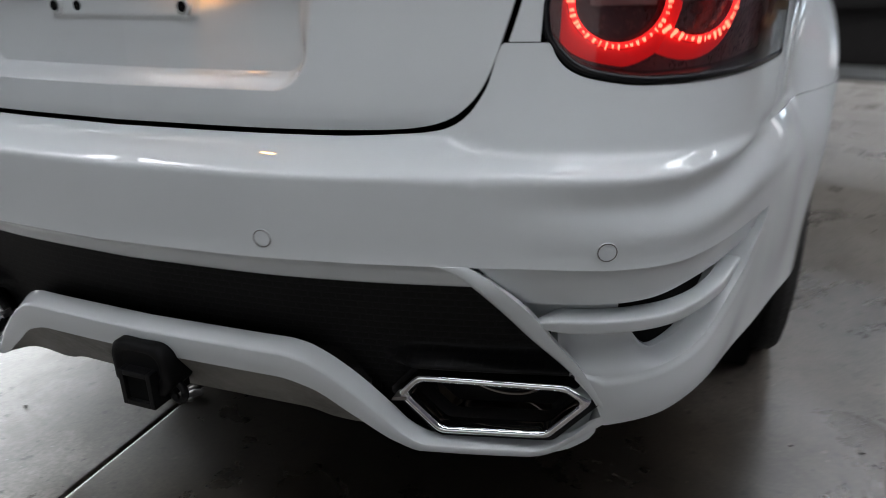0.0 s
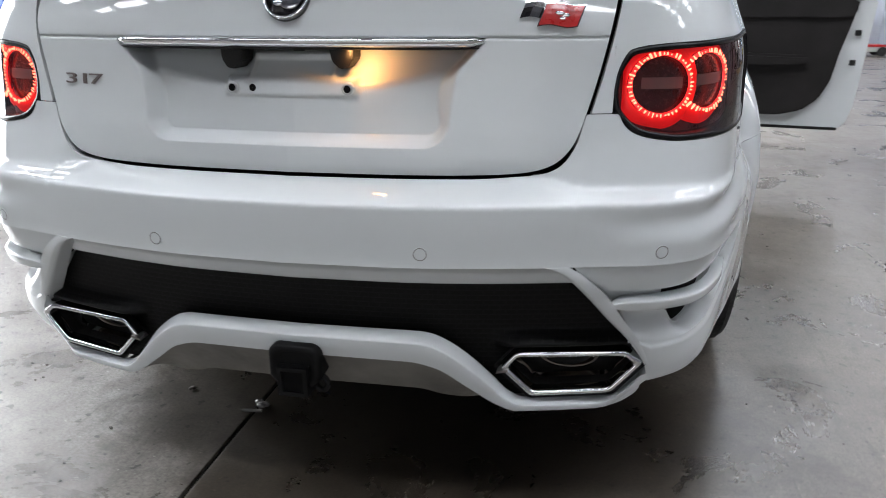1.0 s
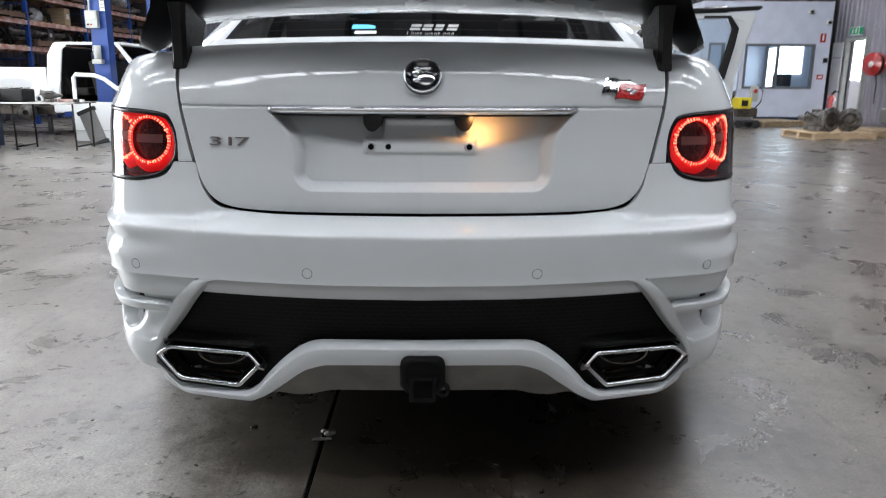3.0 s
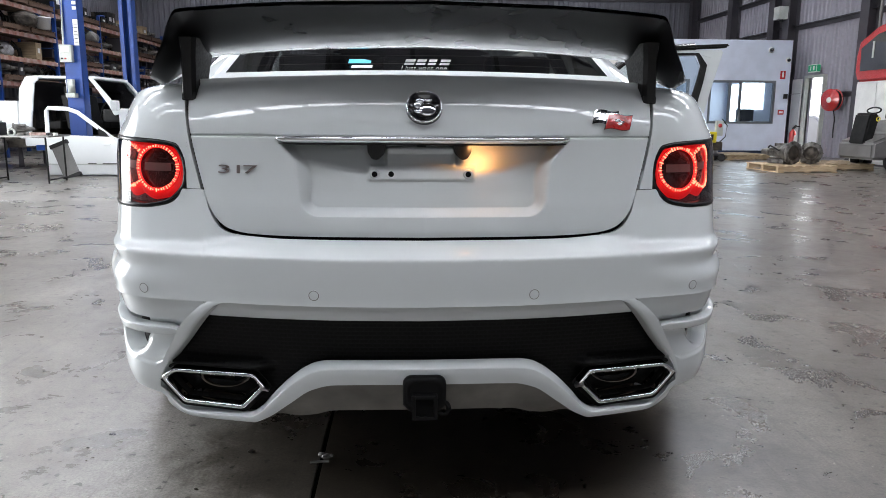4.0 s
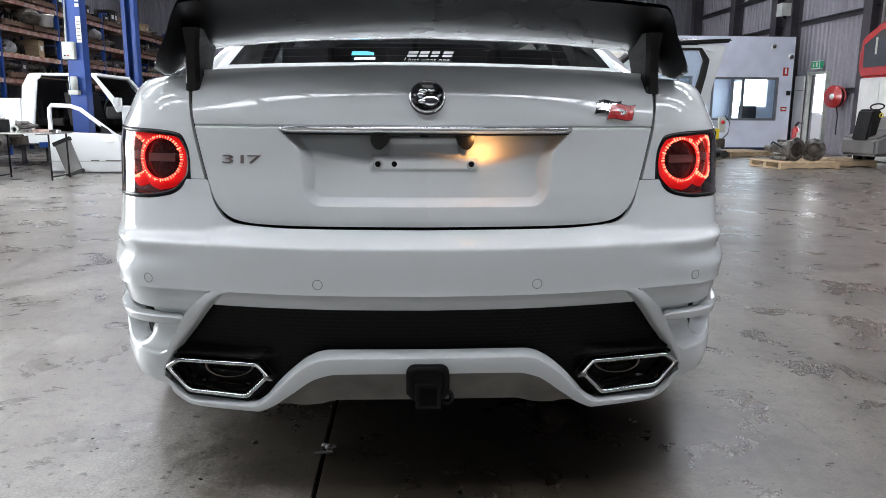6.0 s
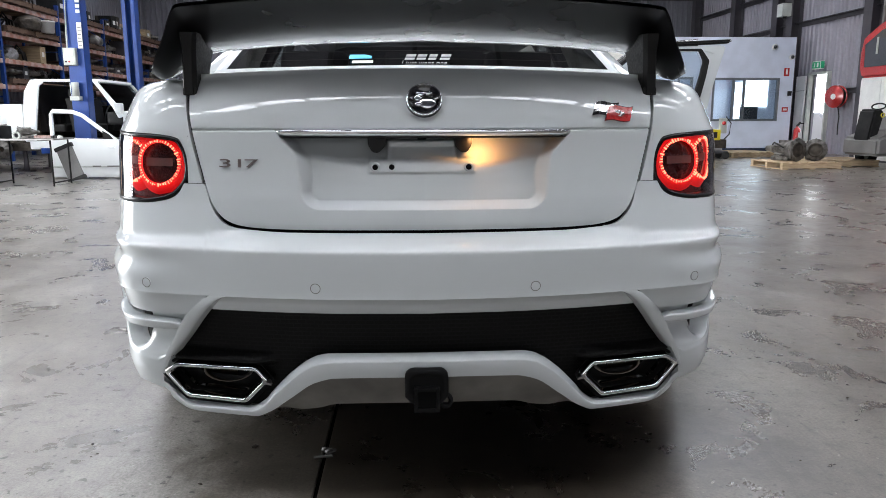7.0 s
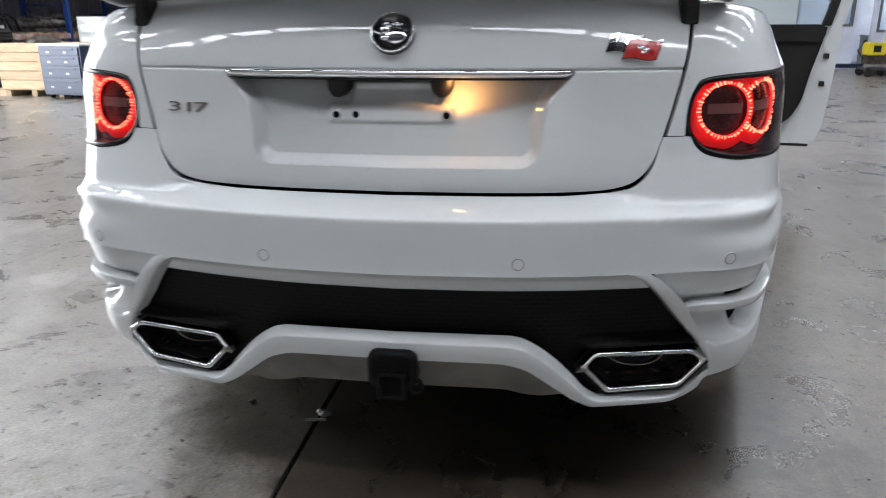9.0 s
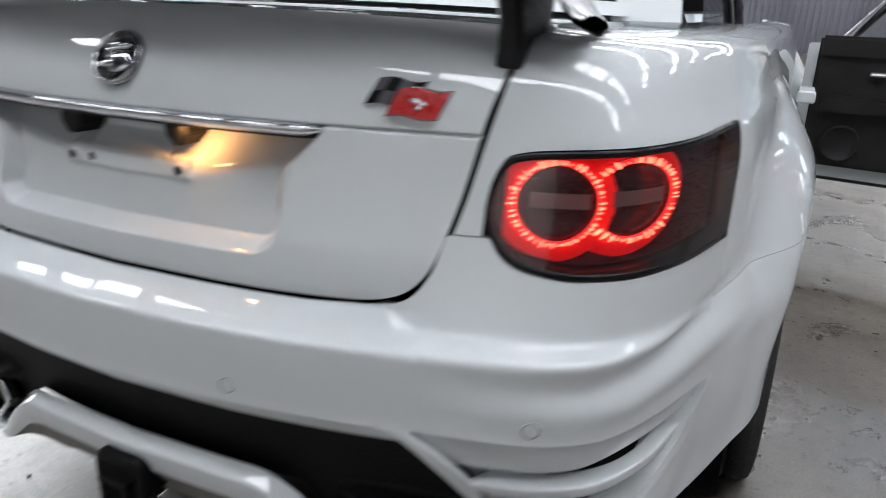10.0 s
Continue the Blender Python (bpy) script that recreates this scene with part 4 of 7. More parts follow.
part("chrome_strip", bm, CHROME, boot, "long chrome strip over the number plate recess")
# added black strip; it stands in for shade under the chrome
bm = bmesh.new()
rows = []
for x in both(spaced(0, .342, 30)):
    p = shell(math.copysign(U(abs(x)), x), .950, y_lid(.950))
    k = 1 - .6 * step(abs(x), .30, .342)
    rows.append([bm.verts.new(p + Vector((0, dy * k + .002, dz * k))) for dy, dz in ((-.002, .003), (-.004, .001), (-.003, -.001), (.004, -.003), (.055, -.002))])
for p, q in zip(rows, rows[1:]):
    for k in range(4):
        bm.faces.new((p[k], q[k], q[k + 1], p[k + 1])).smooth = True
bmesh.ops.recalc_face_normals(bm, faces=bm.faces)
part("strip_base", bm, PLASTIC, boot, "added black strip for the shade under the chrome strip")
# screw holes: near-black discs stand in for the shade inside
for x, big in ((-.117, 1), (-.078, 0), (.105, 1)):
    c = lid(x, .879)
    bm = bmesh.new()
    if big:
        lathe(bm, c, (0, -1, 0), [(.0125, -.006), (.0115, .004), (.0095, .0055), (.0065, .0055), (.006, -.02)], 24)
        part("plate_boss", bm, PAINT, boot)
        bm = bmesh.new()
    lathe(bm, c + Vector((0, -.0006, 0)), (0, -1, 0), [(.0068, .0062 if big else .0008), (.0001, .0062 if big else .0008)], 20)
    part("screw_hole", bm, VOID, boot)
# plate lamps, one of them lit
for x, lit in ((-.112, 0), (.092, 1)):
    c = Vector((x, -.026 + (.012 if lit else 0), .938))
    bm = bmesh.new()
    out = [(-.024, .016), (.022, .016), (.021, -.008), (.011, -.024), (-.003, -.026), (-.018, -.012)]
    prism(bm, [(c.x + (dx if lit else -dx), c.y, c.z + dz) for dx, dz in out], (0, .05, 0))
    bmesh.ops.bevel(bm, geom=bm.edges[:], offset=.002, segments=2, affect="EDGES")
    lamp = part("plate_lamp", bm, PLASTIC, boot, "lit number plate lamp" if lit else "number plate lamp, not lit")
bm = bmesh.new()
box(bm, (-.005, lid(0, .945).y - .006, .945), (.022, .012, .010), .002)
part("boot_release", bm, PLASTIC, boot)
bulb = bpy.data.lights.new("plate_bulb", "AREA")
bulb.shape, bulb.size, bulb.size_y, bulb.energy, bulb.color = "RECTANGLE", .03, .02, 0.16, (1.0, 0.46, 0.15)
bulb_ob = new("plate_bulb", bulb)
bulb_ob.matrix_world = look((.121, -.020, .944), (.128, .030, .900))


def lettering(name, text, at, size, stretch, mat, parent, depth=.002, shear=0.0, turn=(90, 0, 0), label=""):
    data = bpy.data.curves.new(name, "FONT")
    data.body, data.size, data.extrude, data.shear, data.space_character = text, size, depth, shear, 1.05
    probe = new(name + "_probe", data)
    me = bpy.data.meshes.new_from_object(probe)
    bpy.data.objects.remove(probe)
    me.transform(pose(*at, *turn) @ Matrix.Diagonal((stretch, 1, 1, 1)))
    me.materials.append(mat)
    ob = new(name, me)
    ob.parent = parent
    if parent.parent is None:
        ob.matrix_parent_inverse = parent.matrix_basis.inverted()
    return tagged(ob, label)


for x, digit in ((-.4935, "3"), (-.4580, "1"), (-.4300, "7")):
    lettering("model_digit", digit, (x, lid(x, .8785).y - .0022, .8785), .0285, 2.65, GREYBAND, boot, .0018, 0, (82, 0, -12), "silver digit " + digit)

# round emblem: a plain animal-like mark in chrome on black
c = lid(0, 1.031)
tilt = (lid(0, 1.05) - lid(0, 1.012)).normalized()
face = Vector((0, -tilt.z, tilt.y))
bm = bmesh.new()
lathe(bm, c, face, [(.043, -.004), (.043, .004), (.041, .007), (.037, .007), (.036, .004), (.001, .004)], 48)
emblem = part("emblem", bm, GLOSS_BLACK, boot, "round black and chrome emblem")
bm = bmesh.new()
lathe(bm, c, face, [(.0425, .004), (.0418, .0075), (.0398, .0075), (.039, .0045)], 48)
part("emblem_ring", bm, CHROME, emblem)
bm = bmesh.new()
q = Matrix.Translation(c + face * .0045) @ face.to_track_quat("Z", "Y").to_matrix().to_4x4()
ball(bm, (.007, -.007, 0), .021, (1.0, .85, .25), 0, 3)
for f in ((-.010, .016, .011, .75), (-.016, .006, .008, 1.3), (-.013, -.012, .010, .7), (.010, .017, .010, .55)):
    ball(bm, (f[0], f[1], .001), f[2], (1, f[3], .4), 0, 3)
bmesh.ops.transform(bm, matrix=q, verts=bm.verts)
part("emblem_mark", bm, CHROME, emblem)


# crossed flag badge: a chequered and a red flag
def flag(bm, x0, z0, w, h, lift, cells, mats, wave=.0025, lean=.35):
    nx, nz = cells
    vs = {}
    for i in range(nx + 1):
        for j in range(nz + 1):
            s, t = i / nx, j / nz
            x = x0 + w * s + lean * h * t
            z = z0 + h * t + wave * math.sin(s * 6.0)
            vs[i, j] = bm.verts.new(lid(x, z) + Vector((0, -lift, 0)))
    for i in range(nx):
        for j in range(nz):
            f = bm.faces.new((vs[i, j], vs[i + 1, j], vs[i + 1, j + 1], vs[i, j + 1]))
            f.material_index = mats(i, j)
    ext = bmesh.ops.extrude_face_region(bm, geom=bm.faces[:])
    bmesh.ops.translate(bm, verts=[v for v in ext["geom"] if isinstance(v, bmesh.types.BMVert)], vec=(0, .005, 0))
    bmesh.ops.recalc_face_normals(bm, faces=bm.faces)
    return bm


badge = part("flag_badge_back", flag(bmesh.new(), .406, .9990, .063, .0310, .0055, (8, 4), lambda i, j: (i // 2 + j // 2) % 2), [GLOSS_BLACK, CHROME], boot, "chequered flag half of the boot badge")
part("badge_edge", flag(bmesh.new(), .4355, .9852, .0675, .0362, .0078, (8, 4), lambda i, j: 0), [CHROME], boot, "bright edge round the red flag")
part("flag_badge_front", flag(bmesh.new(), .438, .9870, .064, .0330, .0095, (8, 4), lambda i, j: 0), [RED], boot, "red flag half of the boot badge")
bm = bmesh.new()
for px, pz, r in ((.472, 1.006, .007), (.482, 1.003, .006), (.477, .998, .005)):
    ball(bm, lid(px, pz) + Vector((0, -.0095, 0)), r, (1.3, .3, .7))
part("badge_mark", bm, CHROME, boot)

# ---- quarter panels, sides and roof ----
q_low_pts = curve([.50, .577, .5785, .582, .590, .608, .662, .742, U(.80), U(.832), U(.845), 1.5],
                  [.8400, .8400, .880, .905, .926, .947, .956, .960, .965, .972, .974, .974])


def quarter(s, t):
    lo = q_low_pts(s) if s < SEAM + .0005 else .7036
    y = plan_d(s)
    for wy in (WHEEL_Y, FRONT_Y):
        if abs(y - .06 - wy) < .395:
            lo = max(lo, arch(y - .06, wy))
    if s > 1.47:
        lo = max(.19, arch(y - .06, WHEEL_Y), arch(y - .06, FRONT_Y))
    z = lo + (1.096 - lo) * t
    w = w_quarter(z)
    g = U((lid_edge(z) + .0085) / w)
    e = max(.5775, g + .006)
    if s < .5775:
        u = g + (e - g) * (s - .50) / (.5775 - .50)
    elif s < .70:
        u = e + (.70 - e) * (s - .5775) / (.70 - .5775)
    else:
        u = s
    c = step(z, .80, .86)
    return shell(u, z, y_side(min(z, .84)) * (1 - c) + y_quarter(z) * c, w, groove(u, z) if .59 < z < .86 else 0)


for side in (1, -1):
    part("quarter_corner", grid(mirrored(quarter, side), knots((.50, .012), (.572, .0012), (.60, .004), (.70, .012), SEAM), spaced(0, 1, 24), 0.012), PAINT, car, "white rear quarter panel above the lamp")
    part("quarter_panel", grid(mirrored(quarter, side), knots((SEAM + .001, .015), (1.5, .03), 5.0), spaced(0, 1, 44), 0.012), PAINT, car, "white rear quarter panel and body side")


def shoulder(s, t):
    """The flat between the quarter panel's top and the boot lid's edge."""
    p = quarter(s, 1)
    x_in = .586 + .05 * step(p.y, .2, .6)
    return Vector((p.x + (min(x_in, p.x) - p.x) * t, p.y, 1.096 + .003 * t))


for side in (1, -1):
    part("quarter_shelf", grid(mirrored(shoulder, side), knots((.60, .02), 2.2), spaced(0, 1, 4), 0, away=(0, .8, 0)), PAINT, car)

# glasshouse
R_BASE, R_TOP = (.64, .50, 1.128), (.53, 1.22, 1.405)


def back_glass(s, t):
    half_w = R_BASE[0] + (R_TOP[0] - R_BASE[0]) * t
    y = R_BASE[1] + (R_TOP[1] - R_BASE[1]) * t - .05 * (1 - s * s) * (1 - t * .6) + .05
    z = R_BASE[2] + (R_TOP[2] - R_BASE[2]) * t + .03 * math.sin(math.pi * t * .9) + .012 * (1 - s * s)
    return Vector((s * half_w, y, z))


glass = part("rear_window", grid(lambda s, t: back_glass(s * .93, .03 + .93 * t), both(spaced(0, 1, 14)), spaced(0, 1, 12), 0, away=(0, 1, .5)), TINT, car, "dark tinted rear window with heater lines")
bm = bmesh.new()
for k in range(9):
    pts = [back_glass(s * .86, .10 + .085 * k) + Vector((0, .004, -.003)) for s in both(spaced(0, 1, 8))]
    pipe(bm, pts, .0007, 4)
part("heater_lines", bm, DULL_METAL, glass)
for side in (1, -1):
    def pillar(s, t):
        a = back_glass(.93 + .07 * s, t)
        if s > .5:
            a.x += .055 * (s - .5) * 2 * (1 - .5 * t)
            a.y += .10 * (s - .5) * 2
        return a
    part("rear_pillar", grid(mirrored(pillar, side), spaced(0, 1, 8), spaced(-.06, 1.04, 14), 0.02, away=(0, 1, .5)), PAINT, car)
bm = grid(lambda s, t: back_glass(s * .97, -.06 + .075 * t) + Vector((0, -.006, .007 - .004 * t)), both(spaced(0, 1, 14)), spaced(0, 1, 4), 0, away=(0, 1, .5))
part("window_moulding", bm, PAINT, glass)


def roof(s, t):
    y = 1.26 + 1.65 * t
    z = 1.415 + .045 * math.sin(math.pi * (.15 + .75 * t)) - .05 * abs(s) ** 4 - .02 * s * s
    return Vector((s * (.575 + .05 * math.sin(math.pi * t)), y, z))


part("roof", grid(roof, both(spaced(0, 1, 12)), spaced(0, 1, 16), 0.02, away=(0, 2, .8)), PAINT, car)


def side_glass(s, t):
    y = .62 + 2.9 * s
    lo, hi = Vector((.715, y, 1.06)), Vector((.575, min(max(y, 1.30), 2.85), 1.385))
    return lo.lerp(hi, t) + Vector((.03 * math.sin(math.pi * t), 0, 0))


for side in (1, -1):
    part("side_window", grid(mirrored(side_glass, side), spaced(.06, .5, 12), spaced(.06, .92, 8), 0), TINT, car)
    bm = bmesh.new()
    pipe(bm, [mirrored(side_glass, side)(s, .96) for s in spaced(0, 1, 16)], .022, 8)
    part("roof_rail", bm, PAINT, car)
    bm = bmesh.new()
    pipe(bm, [mirrored(side_glass, side)(.36, t) for t in spaced(0, 1, 8)], .03, 8)
    part("door_pillar", bm, GLOSS_BLACK, car)
    bm = bmesh.new()
    box(bm, (side * .945, 1.62, .905), (.05, .17, .035), .012, segments=3)
    part("door_handle", bm, PAINT, car, "white pull door handle")
bm = grid(lambda s, t: Vector((s * (.62 - .06 * t), 3.55 - .70 * t, 1.07 + .34 * t)), both(spaced(0, 1, 8)), spaced(0, 1, 6), 0, away=(0, 2, .8))
part("windscreen", bm, GLASS, car)
bm = grid(lambda s, t: Vector((s * (.78 - .12 * t * t), 3.50 + 1.10 * t, 1.07 - .28 * t * t - .05 * s * s)), both(spaced(0, 1, 10)), spaced(0, 1, 10), 0.02, away=(0, 2, .5))
part("bonnet", bm, PAINT, car)
# parcel shelf, back seat and headrests
bm = bmesh.new()
box(bm, (0, .86, 1.075), (1.20, .60, .03), .01)
part("parcel_shelf", bm, TRIM, car)
bm = bmesh.new()
box(bm, (0, 1.22, .85), (1.25, .20, .56), .06, segments=4)
part("rear_seat", bm, TRIM, car)
for x in (-.40, .0, .40):
    bm = bmesh.new()
    box(bm, (x, 1.20, 1.17), (.26, .10, .15), .04, segments=4)
    part("headrest", bm, TRIM, car)
# cyan and white patches, painted on for a reflection in the glass
bm = bmesh.new()
prism(bm, [back_glass(s, t) + Vector((0, -.010, .004)) for s, t in ((-.345, .078), (-.235, .078), (-.235, .102), (-.27, .118), (-.345, .118))], (0, .001, 0))
part("window_card", bm, CYAN, car, "cyan patch on the rear window, painted for a reflection")
bm = bmesh.new()
prism(bm, [back_glass(s, t) + Vector((0, -.010, .004)) for s, t in ((-.325, .034), (-.225, .034), (-.225, .060), (-.325, .060))], (0, .001, 0))
part("white_card", bm, WHITE, car)
# stickers on the rear window: bars for the maker's mark, words below it
p = back_glass(.03, .07)
for k, w in enumerate((.030, .028, .024, .030)):
    for lo, hi in ((.002, .0085), (.0115, .019)):
        bm = bmesh.new()
        x, d = -.048 + .036 * k + .45 * lo, .45 * (hi - lo)
        prism(bm, [(x, p.y - .012 + .3 * lo, p.z + lo), (x + w, p.y - .012 + .3 * lo, p.z + lo), (x + w + d, p.y - .012 + .3 * hi, p.z + hi), (x + d, p.y - .012 + .3 * hi, p.z + hi)], (0, .001, 0))
        part("sticker_bar", bm, WHITE, glass, "white bar of the maker's mark sticker")
lettering("sticker_words", "I just want one", (-.058, p.y - .020, p.z - .014), .021, 1.05, WHITE, glass, .0003, .3, (65, 0, 0), "white words on the rear window")

# ---- tail lamps ----
lamp_top = curve([.5785, .582, .590, .608, .662, .742, U(.80), U(.832), U(.8468)], [.880, .905, .924, .944, .953, .957, .962, .969, .971])
lamp_low = curve([.5785, .582, .590, .600, .615, .642, .712, U(.80), U(.8468), U(.8475)], [.874, .850, .836, .824, .811, .801, .793, .793, .795, .796])
LAMP_END = U(.8468)


def lamp_face(u, z, out):
    c = step(z, .80, .86)
    return shell(u, z, (y_side(min(z, .84)) * (1 - c) + y_quarter(z) * c), w_quarter(z) if z > .84 else 1.0, out)


def lamp_patch(inset, out):
    """A sheet over the lamp's outline, drawn in by inset."""
    a, b = .5785 + inset, LAMP_END - inset * .15

    def f(s, t):
        u = a + (b - a) * s
        k = (u - a) / (b - a) * (LAMP_END - .5785) + .5785
        lo, hi = lamp_low(k), lamp_top(k)
        mid = (lo + hi) / 2
        lo, hi = mid + (lo - mid) * (1 - inset / .075), mid + (hi - mid) * (1 - inset / .075)
        return lamp_face(u, lo + (hi - lo) * t, out)
    return f


def ease(n):
    """Places in 0..1, close together at the start."""
    return [(k / n) ** 2 for k in range(n + 1)]


def on_lamp(u, z, out):
    u = min(max(u, .600), LAMP_END - .012)
    return lamp_face(u, min(max(z, lamp_low(u) + .0125), lamp_top(u) - .0115), out)


rng0 = random.Random(3)
RINGS = ((.670, .8855, .0525, 1.14, 0, 360, 0.0), (.790, .8885, .0515, 1.62, -136, 138, -.004))


def lamp_band(bm, uc, zc, r0, r1, wide, a0, a1, out0, out1, mat=0, n=64):
    prev = None
    for k in range(n + 1):
        a = radians(a0 + (a1 - a0) * k / n)
        cur = [bm.verts.new(on_lamp(uc + wide * r * math.cos(a), zc + r * math.sin(a), o)) for r, o in ((r0, out0), ((r0 + r1) / 2, (out0 + out1) / 2 + .003), (r1, out1))]
        if prev:
            for i in range(2):
                f = bm.faces.new((prev[i], cur[i], cur[i + 1], prev[i + 1]))
                f.smooth, f.material_index = True, mat
        prev = cur


for side in (1, -1):
    lamp = part("tail_lamp", grid(mirrored(lamp_patch(.004, -.034), side), ease(30), spaced(0, 1, 14), 0), RED_SMOKE, car, "round-ended tail lamp with two lit red LED rings")
    bm = bmesh.new()
    a, b = lamp_patch(0, .0015), lamp_patch(.0070, .0005)
    for fn_a, fn_b in ((lamp_patch(-.0035, -.012), a), (a, b), (b, lamp_patch(.0080, -.034))):
        rim = [(s, 0) for s in ease(36)] + [(1, t) for t in spaced(0, 1, 10)] + [(s, 1) for s in ease(36)[::-1]] + [(0, t) for t in spaced(1, 0, 4)]
        p = [bm.verts.new(mirrored(fn_a, side)(*st)) for st in rim]
        q = [bm.verts.new(mirrored(fn_b, side)(*st)) for st in rim]
        for k in range(len(rim) - 1):
            if (p[k].co - p[k + 1].co).length > 1e-6:
                bm.faces.new((p[k], p[k + 1], q[k + 1], q[k])).smooth = True
    bmesh.ops.remove_doubles(bm, verts=bm.verts, dist=1e-5)
    bmesh.ops.recalc_face_normals(bm, faces=bm.faces)
    part("lamp_border", bm, BORDER, lamp, "gloss black border")
    part("lamp_lens", grid(mirrored(lamp_patch(.0065, .0006), side), ease(30), spaced(0, 1, 14), 0), LENS, lamp).visible_shadow = False
    for uc, zc, r, wide, a0, a1, deep in RINGS:
        bm = bmesh.new()
        lamp_band(bm, uc, zc, r - .0036, r + .0036, wide, a0, a1, -.018 + deep, -.018 + deep)
        bmesh.ops.scale(bm, vec=(side, 1, 1), verts=bm.verts)
        bmesh.ops.recalc_face_normals(bm, faces=bm.faces)
        ring = part("light_ring", bm, RED_GLOW, lamp, "glowing red ring")
        # reflector round the ring, glowing in place of the LEDs' spilled light
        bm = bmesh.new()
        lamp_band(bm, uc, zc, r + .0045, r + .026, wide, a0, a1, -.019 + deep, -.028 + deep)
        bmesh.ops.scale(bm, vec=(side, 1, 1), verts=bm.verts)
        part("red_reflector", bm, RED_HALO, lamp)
        count = round(46 * (a1 - a0) / 360)
        bm = bmesh.new()
        for k in range(count):
            a = radians(a0 + (a1 - a0) * (k + .5 + rng0.uniform(-.2, .2)) / count)
            long, fat = rng0.uniform(.0014, .0060), rng0.uniform(.0009, .0026)
            ends = [on_lamp(uc + wide * rr * math.cos(a), zc + rr * math.sin(a), -.0135 + deep) for rr in (r - long * .5, r + long)]
            rod(bm, *[(side * p.x, p.y, p.z) for p in ends], fat, 7, fat * rng0.uniform(.5, 1))
        part("led_beads", bm, LED, ring, "ring of bright orange-red LEDs")
        bm = bmesh.new()
        lamp_band(bm, uc, zc, .001, r - .0065, wide, a0, a1, -.031, -.027)
        bmesh.ops.scale(bm, vec=(side, 1, 1), verts=bm.verts)
        part("dark_reflector", bm, SMOKED, lamp)
        bm = grid(mirrored(lambda s, t: on_lamp(uc + (s * 1.8 - .8 if wide > 1 else 2 * s - 1) * (r - .009) * 0.96 * wide, zc + .002 + (t - .5) * .020, -.024), side), spaced(0, 1, 6), spaced(0, 1, 2), 0)
        part("grey_band", bm, GREYBAND, lamp)

# ---- rear wing ----
W_X = [0, .30, .50, .565, .590, .615, .640, .652, .660]
wing_te = curve(W_X, [1.256, 1.254, 1.249, 1.245, 1.219, 1.178, 1.132, 1.112, 1.106])
wing_le = curve(W_X, [1.198, 1.188, 1.172, 1.163, 1.148, 1.130, 1.112, 1.104, 1.101])
wing_ty = curve(W_X, [-.115, -.080, -.028, -.004, .018, .048, .060, .072, .085])
wing_ly = curve(W_X, [.290, .292, .292, .290, .288, .282, .270, .255, .235])


def blade(s, t):
    x = s * .660
    a = abs(x)
    te, le = Vector((x, wing_ty(a), wing_te(a))), Vector((x, wing_ly(a), wing_le(a)))
    fat = .034 * (1 - .55 * step(a, .60, .66))
    if t < .5:
        k = t * 2
        p = te.lerp(le, k)
        p.z += fat * .55 * math.sin(math.pi * k ** .8) + .004
    else:
        k = (1 - t) * 2
        p = te.lerp(le, k)
        p.z -= fat * .75 * math.sin(math.pi * k ** 1.3) + .004 * (1 - k)
    return p


wing = part("rear_wing", grid(blade, both(knots((0, .04), (.75, .012), 1.0)), knots((0, .03), (.44, .012), (.56, .03), 1.0), 0, away=(0, .15, 1.2)), SATIN_BLACK, car, "satin black rear wing with down-swept ends")
for side in (1, -1):
    bm = bmesh.new()
    for x0, x1, y0, y1, z in ((.553, .588, .080, .215, 1.052), (.552, .586, .080, .215, 1.10), (.548, .582, .070, .235, 1.15), (.540, .582, .055, .255, 1.195)):
        for x, y in ((x0 + .008, y0), (x1 - .006, y0), (x1, y0 + .012), (x1, y1 - .01), (x1 - .01, y1), (x0 + .01, y1), (x0, y1 - .01), (x0, y0 + .012)):
            bm.verts.new((side * x, y, z))
    bm.verts.ensure_lookup_table()
    for r in range(3):
        for k in range(8):
            a, b = r * 8 + k, r * 8 + (k + 1) % 8
            bm.faces.new([bm.verts[i] for i in (a, b, b + 8, a + 8)])
    bm.faces.new([bm.verts[i] for i in range(8)]), bm.faces.new([bm.verts[24 + i] for i in range(8)])
    bmesh.ops.recalc_face_normals(bm, faces=bm.faces)
    part("wing_strut", bm, PLASTIC, wing)
    bm = bmesh.new()
    box(bm, (side * .570, .148, 1.058), (.034, .13, .02), .006)
    part("strut_foot", bm, PLASTIC, wing)

# ---- wheels ----
def wheel_at(x, y):
    s = 1 if x > 0 else -1
    bm = bmesh.new()
    prof = [(.235, -.12), (.300, -.125), (.325, -.118), (.335, -.098)]
    for k in range(-2, 3):
        prof += [(.3385, .042 * k - .018), (.3385, .042 * k + .018), (.331, .042 * k + .0185), (.331, .042 * k + .0235)]
    prof = prof[:-2] + [(.335, .104), (.325, .118), (.300, .125), (.235, .12)]
    lathe(bm, (x, y, .335), (s, 0, 0), prof, 56)
    tyre = part("tyre", bm, RUBBER, car, "black low-profile tyre")
    bm = bmesh.new()
    lathe(bm, (x, y, .335), (s, 0, 0), [(.238, -.12), (.225, -.10), (.220, .09), (.240, .118), (.236, .122), (.215, .10)], 48)
    lathe(bm, (x, y, .335), (s, 0, 0), [(.06, .085), (.06, .10), (.001, .105)], 24)
    for k in range(10):
        a = 2 * math.pi * k / 10
        d = Vector((0, math.cos(a), math.sin(a)))
        rod(bm, Vector((x + s * .085, y, .335)) + d * .04, Vector((x + s * .10, y, .335)) + d * .225, .014, 8)
    part("rim", bm, DULL_METAL, tyre, "multi-spoke alloy rim")


